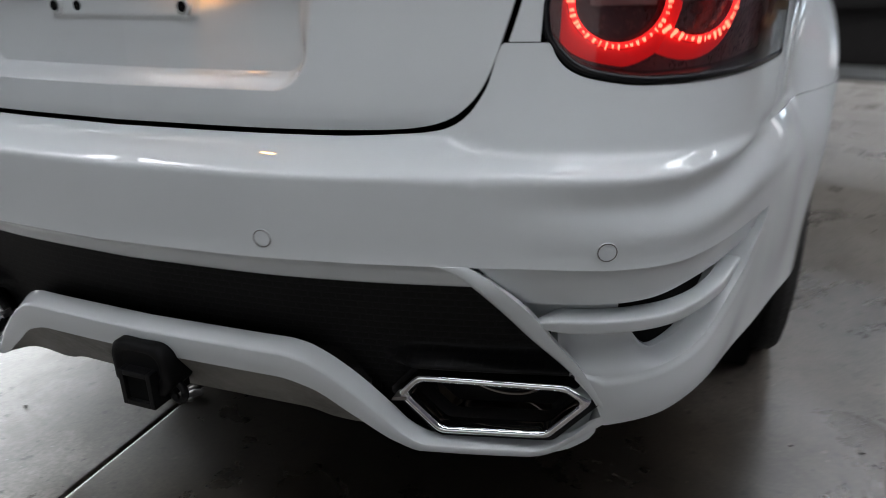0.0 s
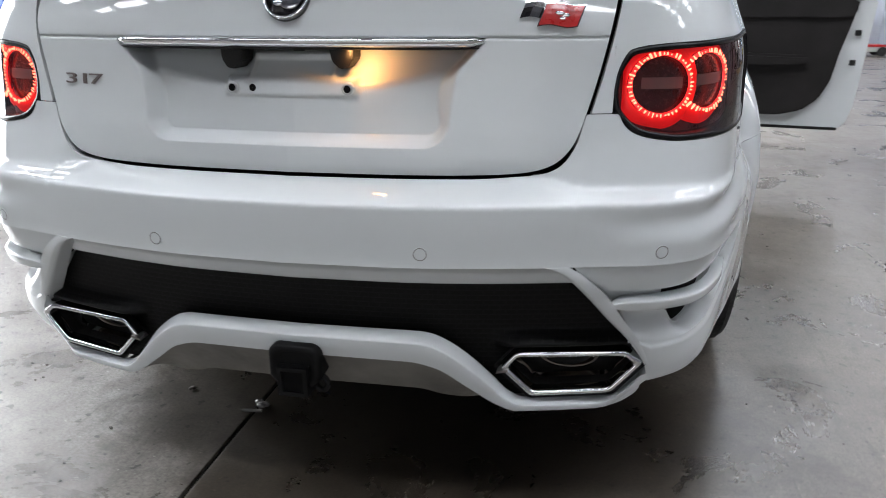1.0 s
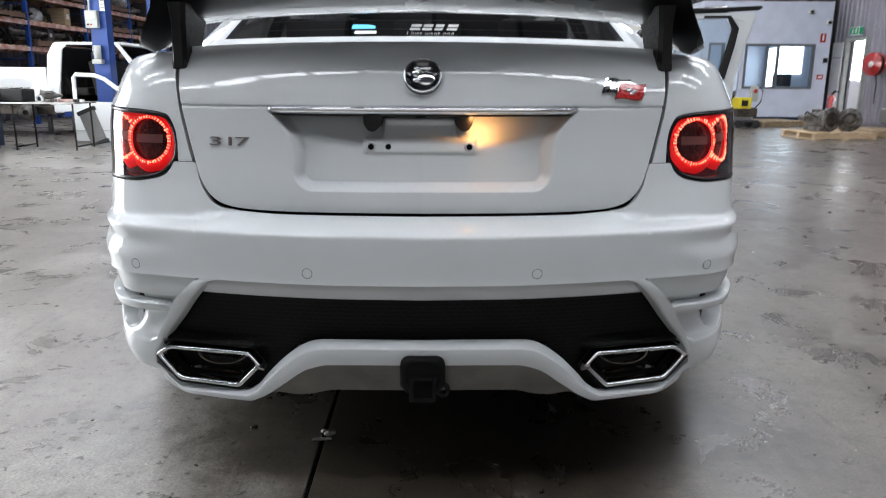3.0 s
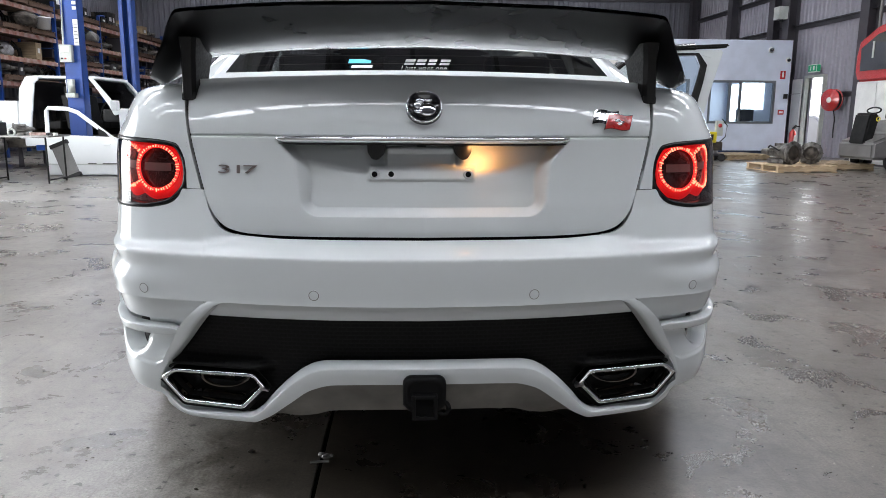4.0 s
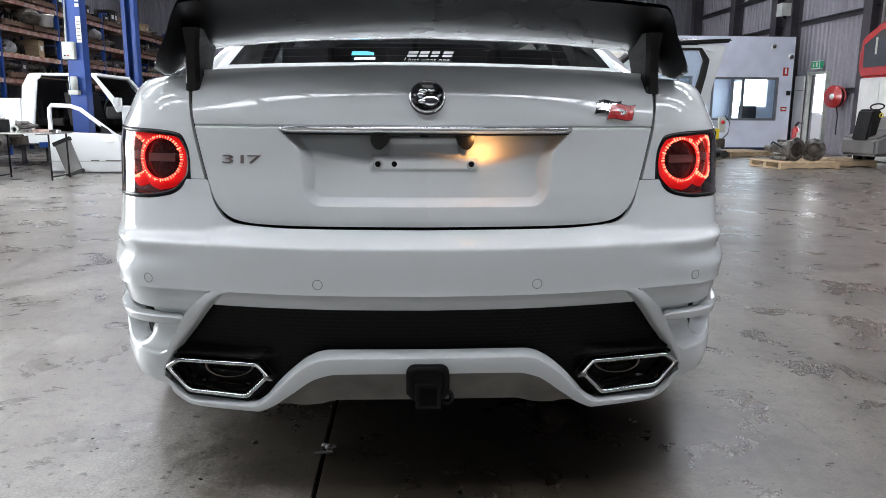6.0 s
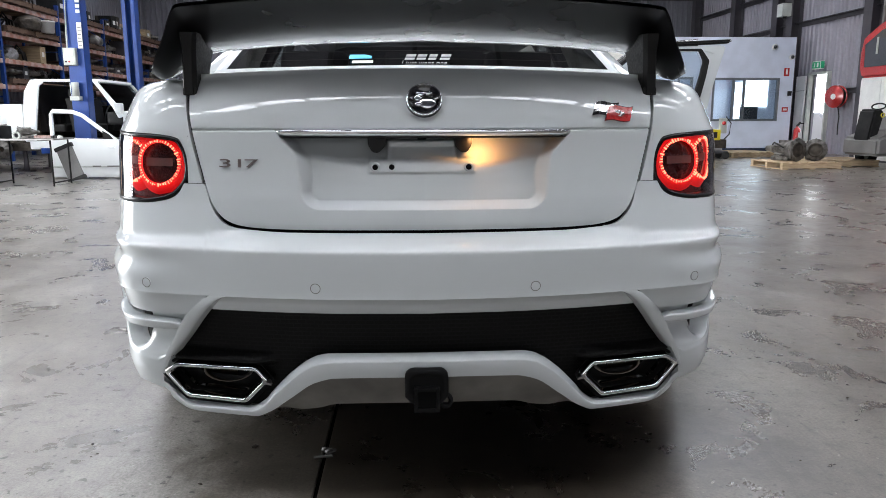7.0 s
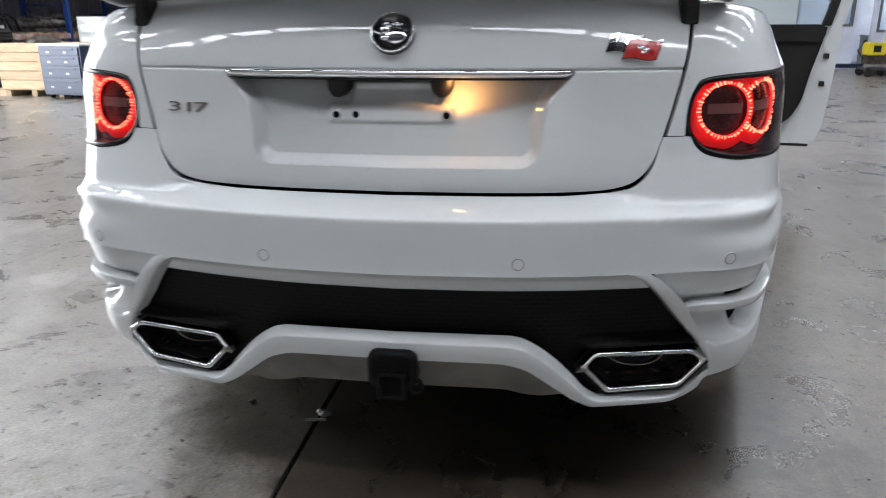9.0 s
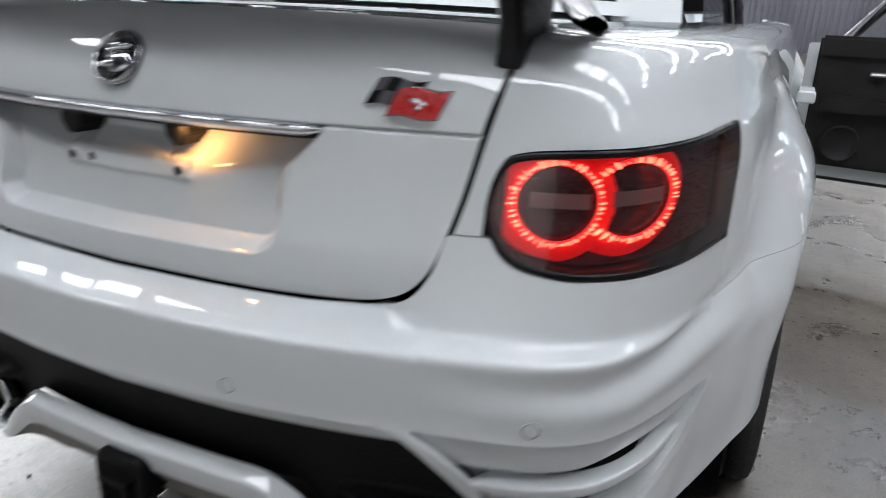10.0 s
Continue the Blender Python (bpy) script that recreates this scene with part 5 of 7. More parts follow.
for x in (-.845, .845):
    wheel_at(x, WHEEL_Y), wheel_at(x, FRONT_Y)
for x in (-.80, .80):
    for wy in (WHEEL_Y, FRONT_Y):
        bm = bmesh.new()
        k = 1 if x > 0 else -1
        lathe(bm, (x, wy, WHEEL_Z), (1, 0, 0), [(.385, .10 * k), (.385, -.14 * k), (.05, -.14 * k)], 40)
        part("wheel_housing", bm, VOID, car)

# ---- open driver's door ----
HINGE, D_Y = (.93, 3.42), 3.22
door_edge = curve([.33, .36, .45, .70, 1.03, 1.30, 1.49], [1.93, 1.965, 1.99, 2.01, 2.03, 2.09, 2.14])


def door_y(x):
    return D_Y + .20 * (2.05 - x) / 1.1


def flat_part(name, outline, y_off, thick, mat, parent, label="", bevel=.006):
    bm = bmesh.new()
    prism(bm, [(x, door_y(x) + y_off, z) for x, z in outline], (0, thick, 0))
    if bevel:
        bmesh.ops.bevel(bm, geom=bm.edges[:], offset=bevel, segments=2, affect="EDGES")
    return part(name, bm, mat, parent, label)


lower = [(.95, .33)] + [(door_edge(z), z) for z in (.33, .36, .45, .58, .70, .85, 1.0, 1.03)] + [(.95, 1.0)]
door = flat_part("front_door", lower, .02, .11, PAINT, car, "white driver's door standing wide open")
inner = [(1.0, .40), (1.60, .40), (1.72, .43), (1.80, .50), (1.845, .60), (1.87, .75), (1.905, .90), (1.925, 1.0), (1.00, 1.0)]
trim = flat_part("door_trim", inner, -.035, .05, TRIM, door, "charcoal inner door trim with speaker", .012)
flat_part("door_armrest", [(1.05, .66), (1.66, .68), (1.72, .70), (1.70, .74), (1.05, .76)], -.085, .05, TRIM, door, "", .014)
flat_part("door_shoulder", [(1.0, .93), (1.90, .93), (1.925, 1.0), (1.92, 1.04), (1.0, 1.04)], -.055, .06, TRIM, door, "", .014)
bm = bmesh.new()
lathe(bm, (1.17, door_y(1.17) - .040, .52), (0, -1, 0), [(.095, 0), (.092, .010), (.080, .010), (.076, .004), (.001, .008)], 36)
part("speaker", bm, PLASTIC, trim, "round door speaker")
bm = bmesh.new()
box(bm, (1.30, door_y(1.30) - .05, .87), (.13, .03, .022), .008)
part("inner_handle", bm, CHROME, trim, "bright inner door handle")
bm = bmesh.new()
pipe(bm, [(1.10, door_y(1.1) + .05, 1.0), (1.28, door_y(1.3) + .05, 1.22), (1.50, door_y(1.5) + .05, 1.40), (1.75, door_y(1.75) + .05, 1.465), (1.95, door_y(1.95) + .05, 1.48)], .028)
part("window_frame", bm, GLOSS_BLACK, door, "black upper window frame")
flat_part("door_pillar", [(1.925, 1.0), (door_edge(1.03), 1.03), (door_edge(1.2), 1.2), (door_edge(1.35), 1.35), (2.13, 1.46), (2.02, 1.46), (1.96, 1.44), (2.015, 1.36), (2.0, 1.25), (1.965, 1.10)], .02, .05, PAINT, door, "", .01)
flat_part("frame_inner", [(1.62, 1.415), (1.97, 1.425), (2.05, 1.40), (2.10, 1.462), (1.62, 1.455)], .015, .05, PAINT, door, "", .006)
flat_part("frame_top", [(1.70, 1.455), (2.15, 1.475), (2.16, 1.50), (1.70, 1.485)], .0, .07, PLASTIC, door, "", .01)
flat_part("door_seal", [(1.955, 1.03), (2.002, 1.25), (2.018, 1.36), (1.962, 1.44), (1.80, 1.44), (1.80, 1.425), (1.95, 1.425), (1.98, 1.355), (1.96, 1.25), (1.905, 1.03)], -.004, .03, PLASTIC, door, "", .004)
flat_part("door_glass", [(1.30, 1.03), (1.93, 1.03), (1.98, 1.25), (1.99, 1.36), (1.95, 1.43), (1.70, 1.43), (1.48, 1.36), (1.32, 1.18)], .06, .004, GLASS, door, "clear door window", 0)
flat_part("sill_seal", [(.95, .318), (1.93, .318), (1.93, .335), (.95, .335)], .02, .08, PLASTIC, door, "", .004)
for x, z in ((1.955, .86), (1.95, .70)):
    bm = bmesh.new()
    box(bm, (x, door_y(x) + .012, z), (.026, .03, .030), .004)
    part("door_latch", bm, PLASTIC, door)

# ---- west side: racks, hoist, stripped ute, benches ----
rng = random.Random(7)
RACK_X = -8.8
BAYS = [9.3 + 2.75 * k for k in range(7)]
LEVELS = (0.85, 1.62, 2.17, 2.74, 3.35)


def rack_frame(y):
    f = thing("rack_frame", "blue steel upright frame of the pallet racking", "rack frame", (RACK_X - .45, y, 0), "pallet racking")
    for x in (RACK_X, RACK_X - .9):
        bm = bmesh.new()
        box(bm, (x, y, 1.85), (.085, .075, 3.7), .008)
        part("upright", bm, BLUE, f)
    for k in range(6):
        bm = bmesh.new()
        z = .25 + .58 * k
        rod(bm, (RACK_X, y, z), (RACK_X - .9, y, z + (.55 if k % 2 else 0)), .014, 6)
        part("brace", bm, BLUE, f)
    return f


first = rack_frame(BAYS[0])
for y in BAYS[1:]:
    copy_thing(first, pose(RACK_X - .45, y, 0))


def rack_beam(y, z):
    b = thing("rack_beam", "orange steel rack beam, chipped and dusty", "rack beam", (RACK_X + .02, y + 1.375, z), "pallet racking")
    bm = bmesh.new()
    box(bm, (RACK_X + .02, y + 1.375, z), (.045, 2.66, .095), .006)
    part("beam", bm, ORANGE, b)
    bm = bmesh.new()
    box(bm, (RACK_X - .92, y + 1.375, z), (.045, 2.66, .095), .006)
    part("beam", bm, ORANGE, b)
    for k in range(11):
        bm = bmesh.new()
        box(bm, (RACK_X - .45, y + .18 + .24 * k, z + .058), (.95, .11, .018), .002)
        part("shelf_board", bm, OLD_PINE, b)
    return b


beam = rack_beam(BAYS[0], LEVELS[0])
for i, y in enumerate(BAYS[:-1]):
    for z in LEVELS:
        if i or z != LEVELS[0]:
            copy_thing(beam, pose(RACK_X + .02, y + 1.375, z))


def carton(at, size, mat, label, turn=0):
    b = thing("storage_box", label, "box", (at[0], at[1], at[2]), "stored parts", "", turn)
    bm = bmesh.new()
    box(bm, (0, 0, size[2] / 2), size, .008)
    box(bm, (0, 0, size[2] + .006), (size[0] + .01, size[1] + .01, .014), .003)
    bmesh.ops.transform(bm, matrix=pose(*at, 0, 0, turn), verts=bm.verts)
    part("carton", bm, mat, b)
    bm = bmesh.new()
    box(bm, (size[0] / 2 + .004, 0, size[2] * .55), (.006, size[1] * .4, size[2] * .3), .001)
    bmesh.ops.transform(bm, matrix=pose(*at, 0, 0, turn), verts=bm.verts)
    part("box_label", bm, WHITE, b)


def gearbox(at, scale=1.0, turn=0.0, name="gearbox", label="grimy cast aluminium gearbox", group="stored parts"):
    """A bell housing, ribbed case, tail shaft and pan."""
    g = thing(name, label, "gearbox", at, group, "", turn)
    m = pose(*at, 0, 0, turn) @ Matrix.Scale(scale, 4)

    def add(pname, bm, mat):
        bmesh.ops.transform(bm, matrix=m, verts=bm.verts)
        part(pname, bm, mat, g)
    bm = bmesh.new()
    lathe(bm, (-.22, 0, .19), (1, 0, 0), [(.10, -.005), (.185, 0), (.19, .02), (.175, .03), (.15, .12), (.12, .17), (.11, .30), (.09, .42), (.06, .50), (.045, .62), (.02, .63)], 24)
    for k in range(8):
        a = 2 * math.pi * k / 8
        rod(bm, (-.225, .18 * math.cos(a), .19 + .18 * math.sin(a)), (-.19, .18 * math.cos(a), .19 + .18 * math.sin(a)), .018, 8)
    for k in range(6):
        a = 2 * math.pi * k / 6 + .4
        d = Vector((0, math.cos(a), math.sin(a)))
        box(bm, Vector((.0, 0, .19)) + d * .125, (.30, .014, .05), .003, Matrix.Rotation(a + math.pi / 2, 4, "X"))
    add("housing", bm, CAST)
    bm = bmesh.new()
    lathe(bm, (-.235, 0, .19), (1, 0, 0), [(.001, .01), (.12, .01), (.125, .02), (.06, -.02), (.001, -.02)], 24)
    add("flexplate", bm, SOOTY)
    bm = bmesh.new()
    box(bm, (.05, 0, .045), (.34, .20, .07), .015)
    add("oil_pan", bm, CAST)
    bm = bmesh.new()
    pipe(bm, [(-.05, .12, .22), (.02, .17, .27), (.12, .15, .30), (.22, .08, .26)], .013)
    add("cable", bm, RUBBER)
    return g


def tub(at, r, h, mat, label):
    t = thing("plastic_tub", label, "tub", at, "stored parts")
    bm = bmesh.new()
    lathe(bm, at, (0, 0, 1), [(.001, 0), (r * .85, 0), (r, h), (r * 1.04, h), (r * 1.04, h * .95), (r * .97, h * .94)], 20)
    part("tub", bm, mat, t)
    bm = bmesh.new()
    lathe(bm, (at[0], at[1], at[2] + h), (0, 0, 1), [(r * 1.05, -.01), (r * 1.05, .012), (.001, .02)], 20)
    part("lid", bm, mat, t)


def bundle(at, label):
    """A crumpled, plastic-wrapped lump of parts."""
    bm = bmesh.new()
    r = rng.uniform(.16, .24)
    ball(bm, (0, 0, 0), r, (1.1, 1.35, .95), 0, 3)
    lean = [(rng.uniform(-1, 1), rng.uniform(-1, 1), rng.uniform(-1, 1), rng.uniform(6, 22)) for k in range(7)]
    for v in bm.verts:
        c = v.co
        v.co = c * (1 + sum(.055 * math.sin((c.x * p + c.y * q + c.z * w) * f + f) for p, q, w, f in lean))
        v.co.z = max(v.co.z, -r * .55) + r * .55
        v.co += Vector(at)
    for f in bm.faces:
        f.smooth = False
    single("wrapped_parcel", bm, rng.choice((FILM, FILM, GREY_PLASTIC, SOOTY)), label, "parcel", "stored parts")


def hoses(at):
    h = thing("rubber_hose_pile", "tangled black rubber hoses on the rack", "hoses", at, "stored parts")
    for k in range(4):
        bm = bmesh.new()
        y = at[1] + rng.uniform(-.2, .2)
        pipe(bm, [(at[0] - .1, y - .25, at[2] + .03), (at[0], y - .1, at[2] + .20 + .06 * k), (at[0] + .05, y + .05, at[2] + .22), (at[0], y + .2, at[2] + .03)], .022, 8)
        part("hose", bm, RUBBER, h)


COLOURS = [(GREY_PLASTIC, "dusty grey plastic crate of parts"), (SOOTY, "grimy dark steel box of parts"), (PLASTIC, "black plastic parts bin"), (DARK_STEEL, "dark steel parts box"), (OLD_PINE, "brown timber box on the rack"), (NAVY, "dark blue parts bin"), (PLASTIC, "black plastic parts bin"), (DARK_STEEL, "dark steel parts box")]
shelf_pallets = []
for i, y0 in enumerate(BAYS[:-1]):
    for j, z in enumerate(LEVELS):
        y = y0 + .30
        top = z + .068
        if j > 0 and rng.random() < .65:
            for dy in (.75, 1.98):
                shelf_pallets.append((RACK_X - .44, y0 + dy, top))
            top += .130
        while y < y0 + 2.5:
            kind = rng.random()
            x = RACK_X - .38 + rng.uniform(-.12, .08)
            room = .40 if j < 3 else .5
            if kind < .22:
                w, h = rng.uniform(.22, .5), rng.uniform(.16, room)
                m, lab = rng.choice(COLOURS)
                carton((x, y + w / 2, top), (rng.uniform(.35, .6), w, h), m, lab, rng.uniform(-6, 6))
                y += w + .03
            elif kind < .66:
                gearbox((x, y + .22, top), rng.uniform(.75, 1.0), rng.uniform(-60, 60))
                y += .40
            elif kind < .74:
                r = rng.uniform(.10, .16)
                tub((x + .1, y + r, top), r, rng.uniform(.18, .32), rng.choice((WHITE, PALE, BLUE, PLASTIC)), "dusty plastic tub on the rack")
                y += 2 * r + .08
            elif kind < .90:
                bundle((x, y + .25, top), "plastic-wrapped bundle of car parts")
                y += .50
            else:
                hoses((x, y + .25, top))
                y += .6


def hoist_post(x, y, face):
    p = thing("hoist_post", "blue steel two-post vehicle hoist column", "hoist", (x, y, 0), "two-post hoist")
    bm = bmesh.new()
    box(bm, (x, y - face * .10, 2.15), (.26, .02, 4.3), .004)
    for s in (-1, 1):
        box(bm, (x + s * .12, y, 2.15), (.02, .22, 4.3), .004)
        box(bm, (x + s * .085, y + face * .105, 2.15), (.07, .015, 4.3), .004)
    part("column", bm, BLUE, p)
    bm = bmesh.new()
    box(bm, (x, y, .012), (.46, .42, .024), .004)
    part("base_plate", bm, BLUE, p)
    bm = bmesh.new()
    box(bm, (x, y + face * .09, .62), (.20, .20, .50), .012)
    part("carriage", bm, DARK_STEEL, p)
    for s in (-1, 1):
        bm = bmesh.new()
        box(bm, (x + s * .42, y + face * .40, .42), (.95, .09, .09), .008, Matrix.Rotation(face * s * -.6, 4, "Z"))
        part("lift_arm", bm, BLUE, p)
    return p


post = hoist_post(-5.33, 10.55, 1)
bm = bmesh.new()
box(bm, (-5.40, 10.40, 1.92), (.19, .10, .27), .012)
ctl = part("control_box", bm, PALE, post, "pale grey hoist control box")
bm = bmesh.new()
box(bm, (-5.40, 10.345, 1.98), (.13, .006, .09), .004)
part("cover", bm, WHITE, ctl)
for k, z in enumerate((1.84, 1.88)):
    bm = bmesh.new()
    rod(bm, (-5.45 + .05 * k, 10.35, 1.84), (-5.45 + .05 * k, 10.335, 1.84), .013, 12)
    part("button", bm, RED if k else PLASTIC, ctl)
bm = bmesh.new()
rod(bm, (-5.36, 10.38, 1.30), (-5.36, 10.38, 1.52), .055, 16)
box(bm, (-5.36, 10.38, 1.27), (.15, .12, .07), .01)
part("pump_motor", bm, PALE, post, "grey hydraulic pump motor")
bm = bmesh.new()
pipe(bm, [(-5.44, 10.40, 2.06), (-5.43, 10.42, 2.5), (-5.41, 10.42, 3.0), (-5.46, 10.42, 3.6), (-5.46, 10.42, 4.2)], .014)
part("conduit", bm, PALE, post)
bm = bmesh.new()
box(bm, (-5.24, 10.43, 2.25), (.075, .012, .40), .002)
for k in range(5):
    box(bm, (-5.24, 10.43, 2.62 + .08 * k), (.06, .012, .05), .002)
part("notice", bm, WHITE, post, "white warning notice stuck on the column")
bm = bmesh.new()
for k in range(6):
    box(bm, (-5.24, 10.422, 2.10 + .055 * k), (.055, .004, .014))
part("notice_lines", bm, GREY_PLASTIC, post)
hoist_post(-5.62, 13.75, -1)
bm = bmesh.new()
box(bm, (-5.475, 12.15, 4.30), (.16, 3.4, .16), .01)
single("hoist_crossbeam", bm, BLUE, "blue overhead beam joining the hoist columns", "hoist beam", "two-post hoist")


def ute():
    """A stripped white dual-cab ute along x, nose east, front doors and wheels off."""
    u = thing("stripped_ute", "stripped white pickup ute without wheels or front doors", "ute", (-6.6, 12.1, 0))
    y0, y1 = 11.25, 12.95

    def side_shape(name, outline, mat, label=""):
        made = None
        for y, lift in ((y0, .05), (y1, -.05)):
            bm = bmesh.new()
            prism(bm, [(x, y, z) for x, z in outline], (0, lift, 0))
            bmesh.ops.bevel(bm, geom=bm.edges[:], offset=.012, segments=2, affect="EDGES")
            made = part(name, bm, mat, u, label)
        return made
    bm = bmesh.new()
    box(bm, (-7.38, y0 + .03, .94), (1.42, .06, .50), .02, segments=3)
    box(bm, (-7.38, y1 - .03, .94), (1.42, .06, .50), .02, segments=3)
    box(bm, (-8.07, 12.1, .94), (.06, y1 - y0, .50), .02, segments=3)
    box(bm, (-7.38, 12.1, .72), (1.42, y1 - y0 - .1, .04), .01)
    part("tray", bm, PAINT_FAR, u, "white pickup tray")
    side_shape("rear_pillar", [(-6.68, .55), (-6.50, .55), (-6.42, 1.10), (-6.36, 1.50), (-6.28, 1.55), (-6.34, 1.615), (-6.50, 1.60), (-6.62, 1.40), (-6.66, 1.1)], PAINT_FAR)
    side_shape("centre_pillar", [(-5.80, .50), (-5.68, .50), (-5.72, 1.1), (-5.74, 1.56), (-5.84, 1.56), (-5.82, 1.1)], PAINT_FAR)
    side_shape("front_pillar", [(-5.06, .95), (-4.96, .98), (-5.05, 1.16), (-5.28, 1.45), (-5.38, 1.58), (-5.46, 1.58), (-5.34, 1.42), (-5.14, 1.12)], PAINT_FAR)
    side_shape("sill", [(-6.60, .42), (-4.95, .42), (-4.95, .56), (-6.60, .56)], PAINT_FAR)
    side_shape("guard", [(-4.98, .45), (-4.72, .45), (-4.60, .75), (-4.25, .86), (-3.95, .75), (-3.85, .5), (-3.70, .5), (-3.68, .95), (-4.2, 1.05), (-4.98, 1.05)], PAINT_FAR)
    bm = bmesh.new()
    box(bm, (-5.90, 12.1, 1.595), (1.06, 1.50, .05), .022, segments=3)
    part("roof", bm, PAINT_FAR, u)
    bm = bmesh.new()
    box(bm, (-5.90, 12.1, 1.560), (1.0, 1.44, .012), .003)
    part("headlining", bm, TRIM, u)
    bm = bmesh.new()
    box(bm, (-5.80, y1 - .07, .85), (1.40, .03, .66), .01)
    part("far_door_trim", bm, TRIM, u)
    bm = bmesh.new()
    box(bm, (-6.47, 12.1, 1.28), (.03, 1.42, .52), .01)
    part("rear_bulkhead", bm, TRIM, u)
    bm = bmesh.new()
    box(bm, (-4.35, 12.1, 1.03), (1.25, 1.6, .05), .02, Matrix.Rotation(.03, 4, "Y"))
    part("bonnet", bm, PAINT_FAR, u)
    bm = bmesh.new()
    prism(bm, [(-5.02, y0 + .08, 1.04), (-5.40, y0 + .15, 1.57), (-5.40, y1 - .15, 1.57), (-5.02, y1 - .08, 1.04)], (.008, 0, .006))
    part("windscreen", bm, GLASS, u)
    bm = bmesh.new()
    box(bm, (-5.15, 12.1, .95), (.28, 1.5, .22), .04)
    part("dashboard", bm, PLASTIC, u)
    bm = bmesh.new()
    pipe(bm, [(-5.38 + .04 * math.cos(a), 11.72 + .18 * math.sin(a), 1.02 + .17 * math.cos(a)) for a in [2 * math.pi * k / 20 for k in range(21)]], .014)
    part("steering_wheel", bm, PLASTIC, u)
    for x in (-5.75, -6.30):
        for y in (11.72, 12.48):
            bm = bmesh.new()
            box(bm, (x, y, .78), (.45, .48, .14), .05, segments=3)
            box(bm, (x - .20, y, 1.05), (.13, .46, .52), .05, Matrix.Rotation(-.15, 4, "Y"), segments=3)
            box(bm, (x - .24, y, 1.39), (.09, .24, .14), .035, segments=3)
            part("seat", bm, TRIM, u)
    bm = bmesh.new()
    box(bm, (-6.3, 12.1, .52), (4.0, .9, .14), .02)
    for y in (11.6, 12.6):
        box(bm, (-6.0, y, .45), (4.6, .09, .14), .01)
    box(bm, (-6.52, 12.1, 1.0), (.04, 1.45, .9), .01)
    part("chassis", bm, SOOTY, u, "grimy chassis rails")
    for x in (-7.12, -4.25):
        for y in (y0 + .10, y1 - .10):
            bm = bmesh.new()
            s = -1 if y < 12 else 1
            lathe(bm, (x, y, .42), (0, s, 0), [(.05, .07), (.06, .05), (.145, .04), (.15, 0), (.15, -.04), (.07, -.06), (.05, -.16)], 28)
            part("brake_drum", bm, CAST, u, "bare brake drum with no wheel")
    bm = bmesh.new()
    for y in (y0 + .10, y1 - .10):
        rod(bm, (-7.12, y, .42), (-7.12, 12.1, .42), .05, 12)
        rod(bm, (-4.25, y, .42), (-4.25, 12.1, .42), .045, 12)
    part("axle", bm, SOOTY, u)
    for x in (-6.9, -4.9):
        for y in (11.65, 12.55):
            bm = bmesh.new()
            rod(bm, (x, y, 0), (x, y, .40), .05, 12, .03)
            box(bm, (x, y, .012), (.22, .22, .024), .004)
            part("stand_pad", bm, DARK_STEEL, u)
    bm = bmesh.new()
    box(bm, (-4.98, 11.12, 1.12), (.10, .16, .17), .03, segments=3)
    part("mirror", bm, PAINT_FAR, u)


ute()

# the ute's front door, standing on the floor against the hoist
dr = thing("loose_ute_door", "white ute front door standing on the floor", "car door", (-5.2, 10.15, 0))
bm = bmesh.new()
prism(bm, [(x, 10.12, z) for x, z in [(-5.72, .02), (-4.62, .02), (-4.60, .50), (-4.66, .62), (-5.72, .66)]], (0, .12, 0))
bmesh.ops.bevel(bm, geom=bm.edges[:], offset=.012, segments=2, affect="EDGES")
part("door_skin", bm, PAINT_FAR, dr)
bm = bmesh.new()
pts = [(-5.70, .64), (-5.69, 1.02), (-5.655, 1.065), (-5.36, 1.055), (-5.21, 1.00), (-4.92, .77), (-4.70, .60)]
pipe(bm, [(x, 10.18, z) for x, z in pts], .034, 8)
part("window_frame", bm, PAINT_FAR, dr)
bm = bmesh.new()
prism(bm, [(-4.90, 10.14, .63), (-4.72, 10.14, .61), (-4.80, 10.14, .70), (-4.90, 10.14, .76)], (0, .08, 0))
part("mirror_corner", bm, PLASTIC, dr)
bm = bmesh.new()
box(bm, (-4.76, 10.105, .50), (.10, .03, .03), .008)
part("door_handle", bm, PAINT_FAR, dr)
bm = bmesh.new()
for k, w in enumerate((.16, .34)):
    box(bm, (-5.02 + .30 * k, 10.115, .20), (w * .8, .006, .018))
part("door_badge", bm, GREY_PLASTIC, dr, "door script drawn as bars")
bm = bmesh.new()
box(bm, (-5.17, 10.118, .19), (1.05, .008, .012), .002)
part("rubbing_strip", bm, PALE, dr)

# steel work table with junk on it
tb = thing("work_table", "long thin-topped steel work table with folding legs", "table", (-5.95, 9.1, 0))
bm = bmesh.new()
box(bm, (-5.95, 9.1, .665), (1.85, .65, .022), .004)
part("tabletop", bm, DULL_METAL, tb)
for x in (-6.75, -5.95, -5.10):
    for y in (8.83, 9.37):
        bm = bmesh.new()
        rod(bm, (x, y, 0), (x, y, .655), .013, 8)
        part("leg", bm, PLASTIC, tb)
    bm = bmesh.new()
    rod(bm, (x, 8.83, .05), (x, 9.37, .05), .011, 8)
    part("foot_bar", bm, PLASTIC, tb)
bm = bmesh.new()
box(bm, (-6.10, 9.10, .766), (.52, .34, .18), .02)
single("toolbox", bm, PLASTIC, "open black toolbox heaped with tools", "toolbox")
bm = bmesh.new()
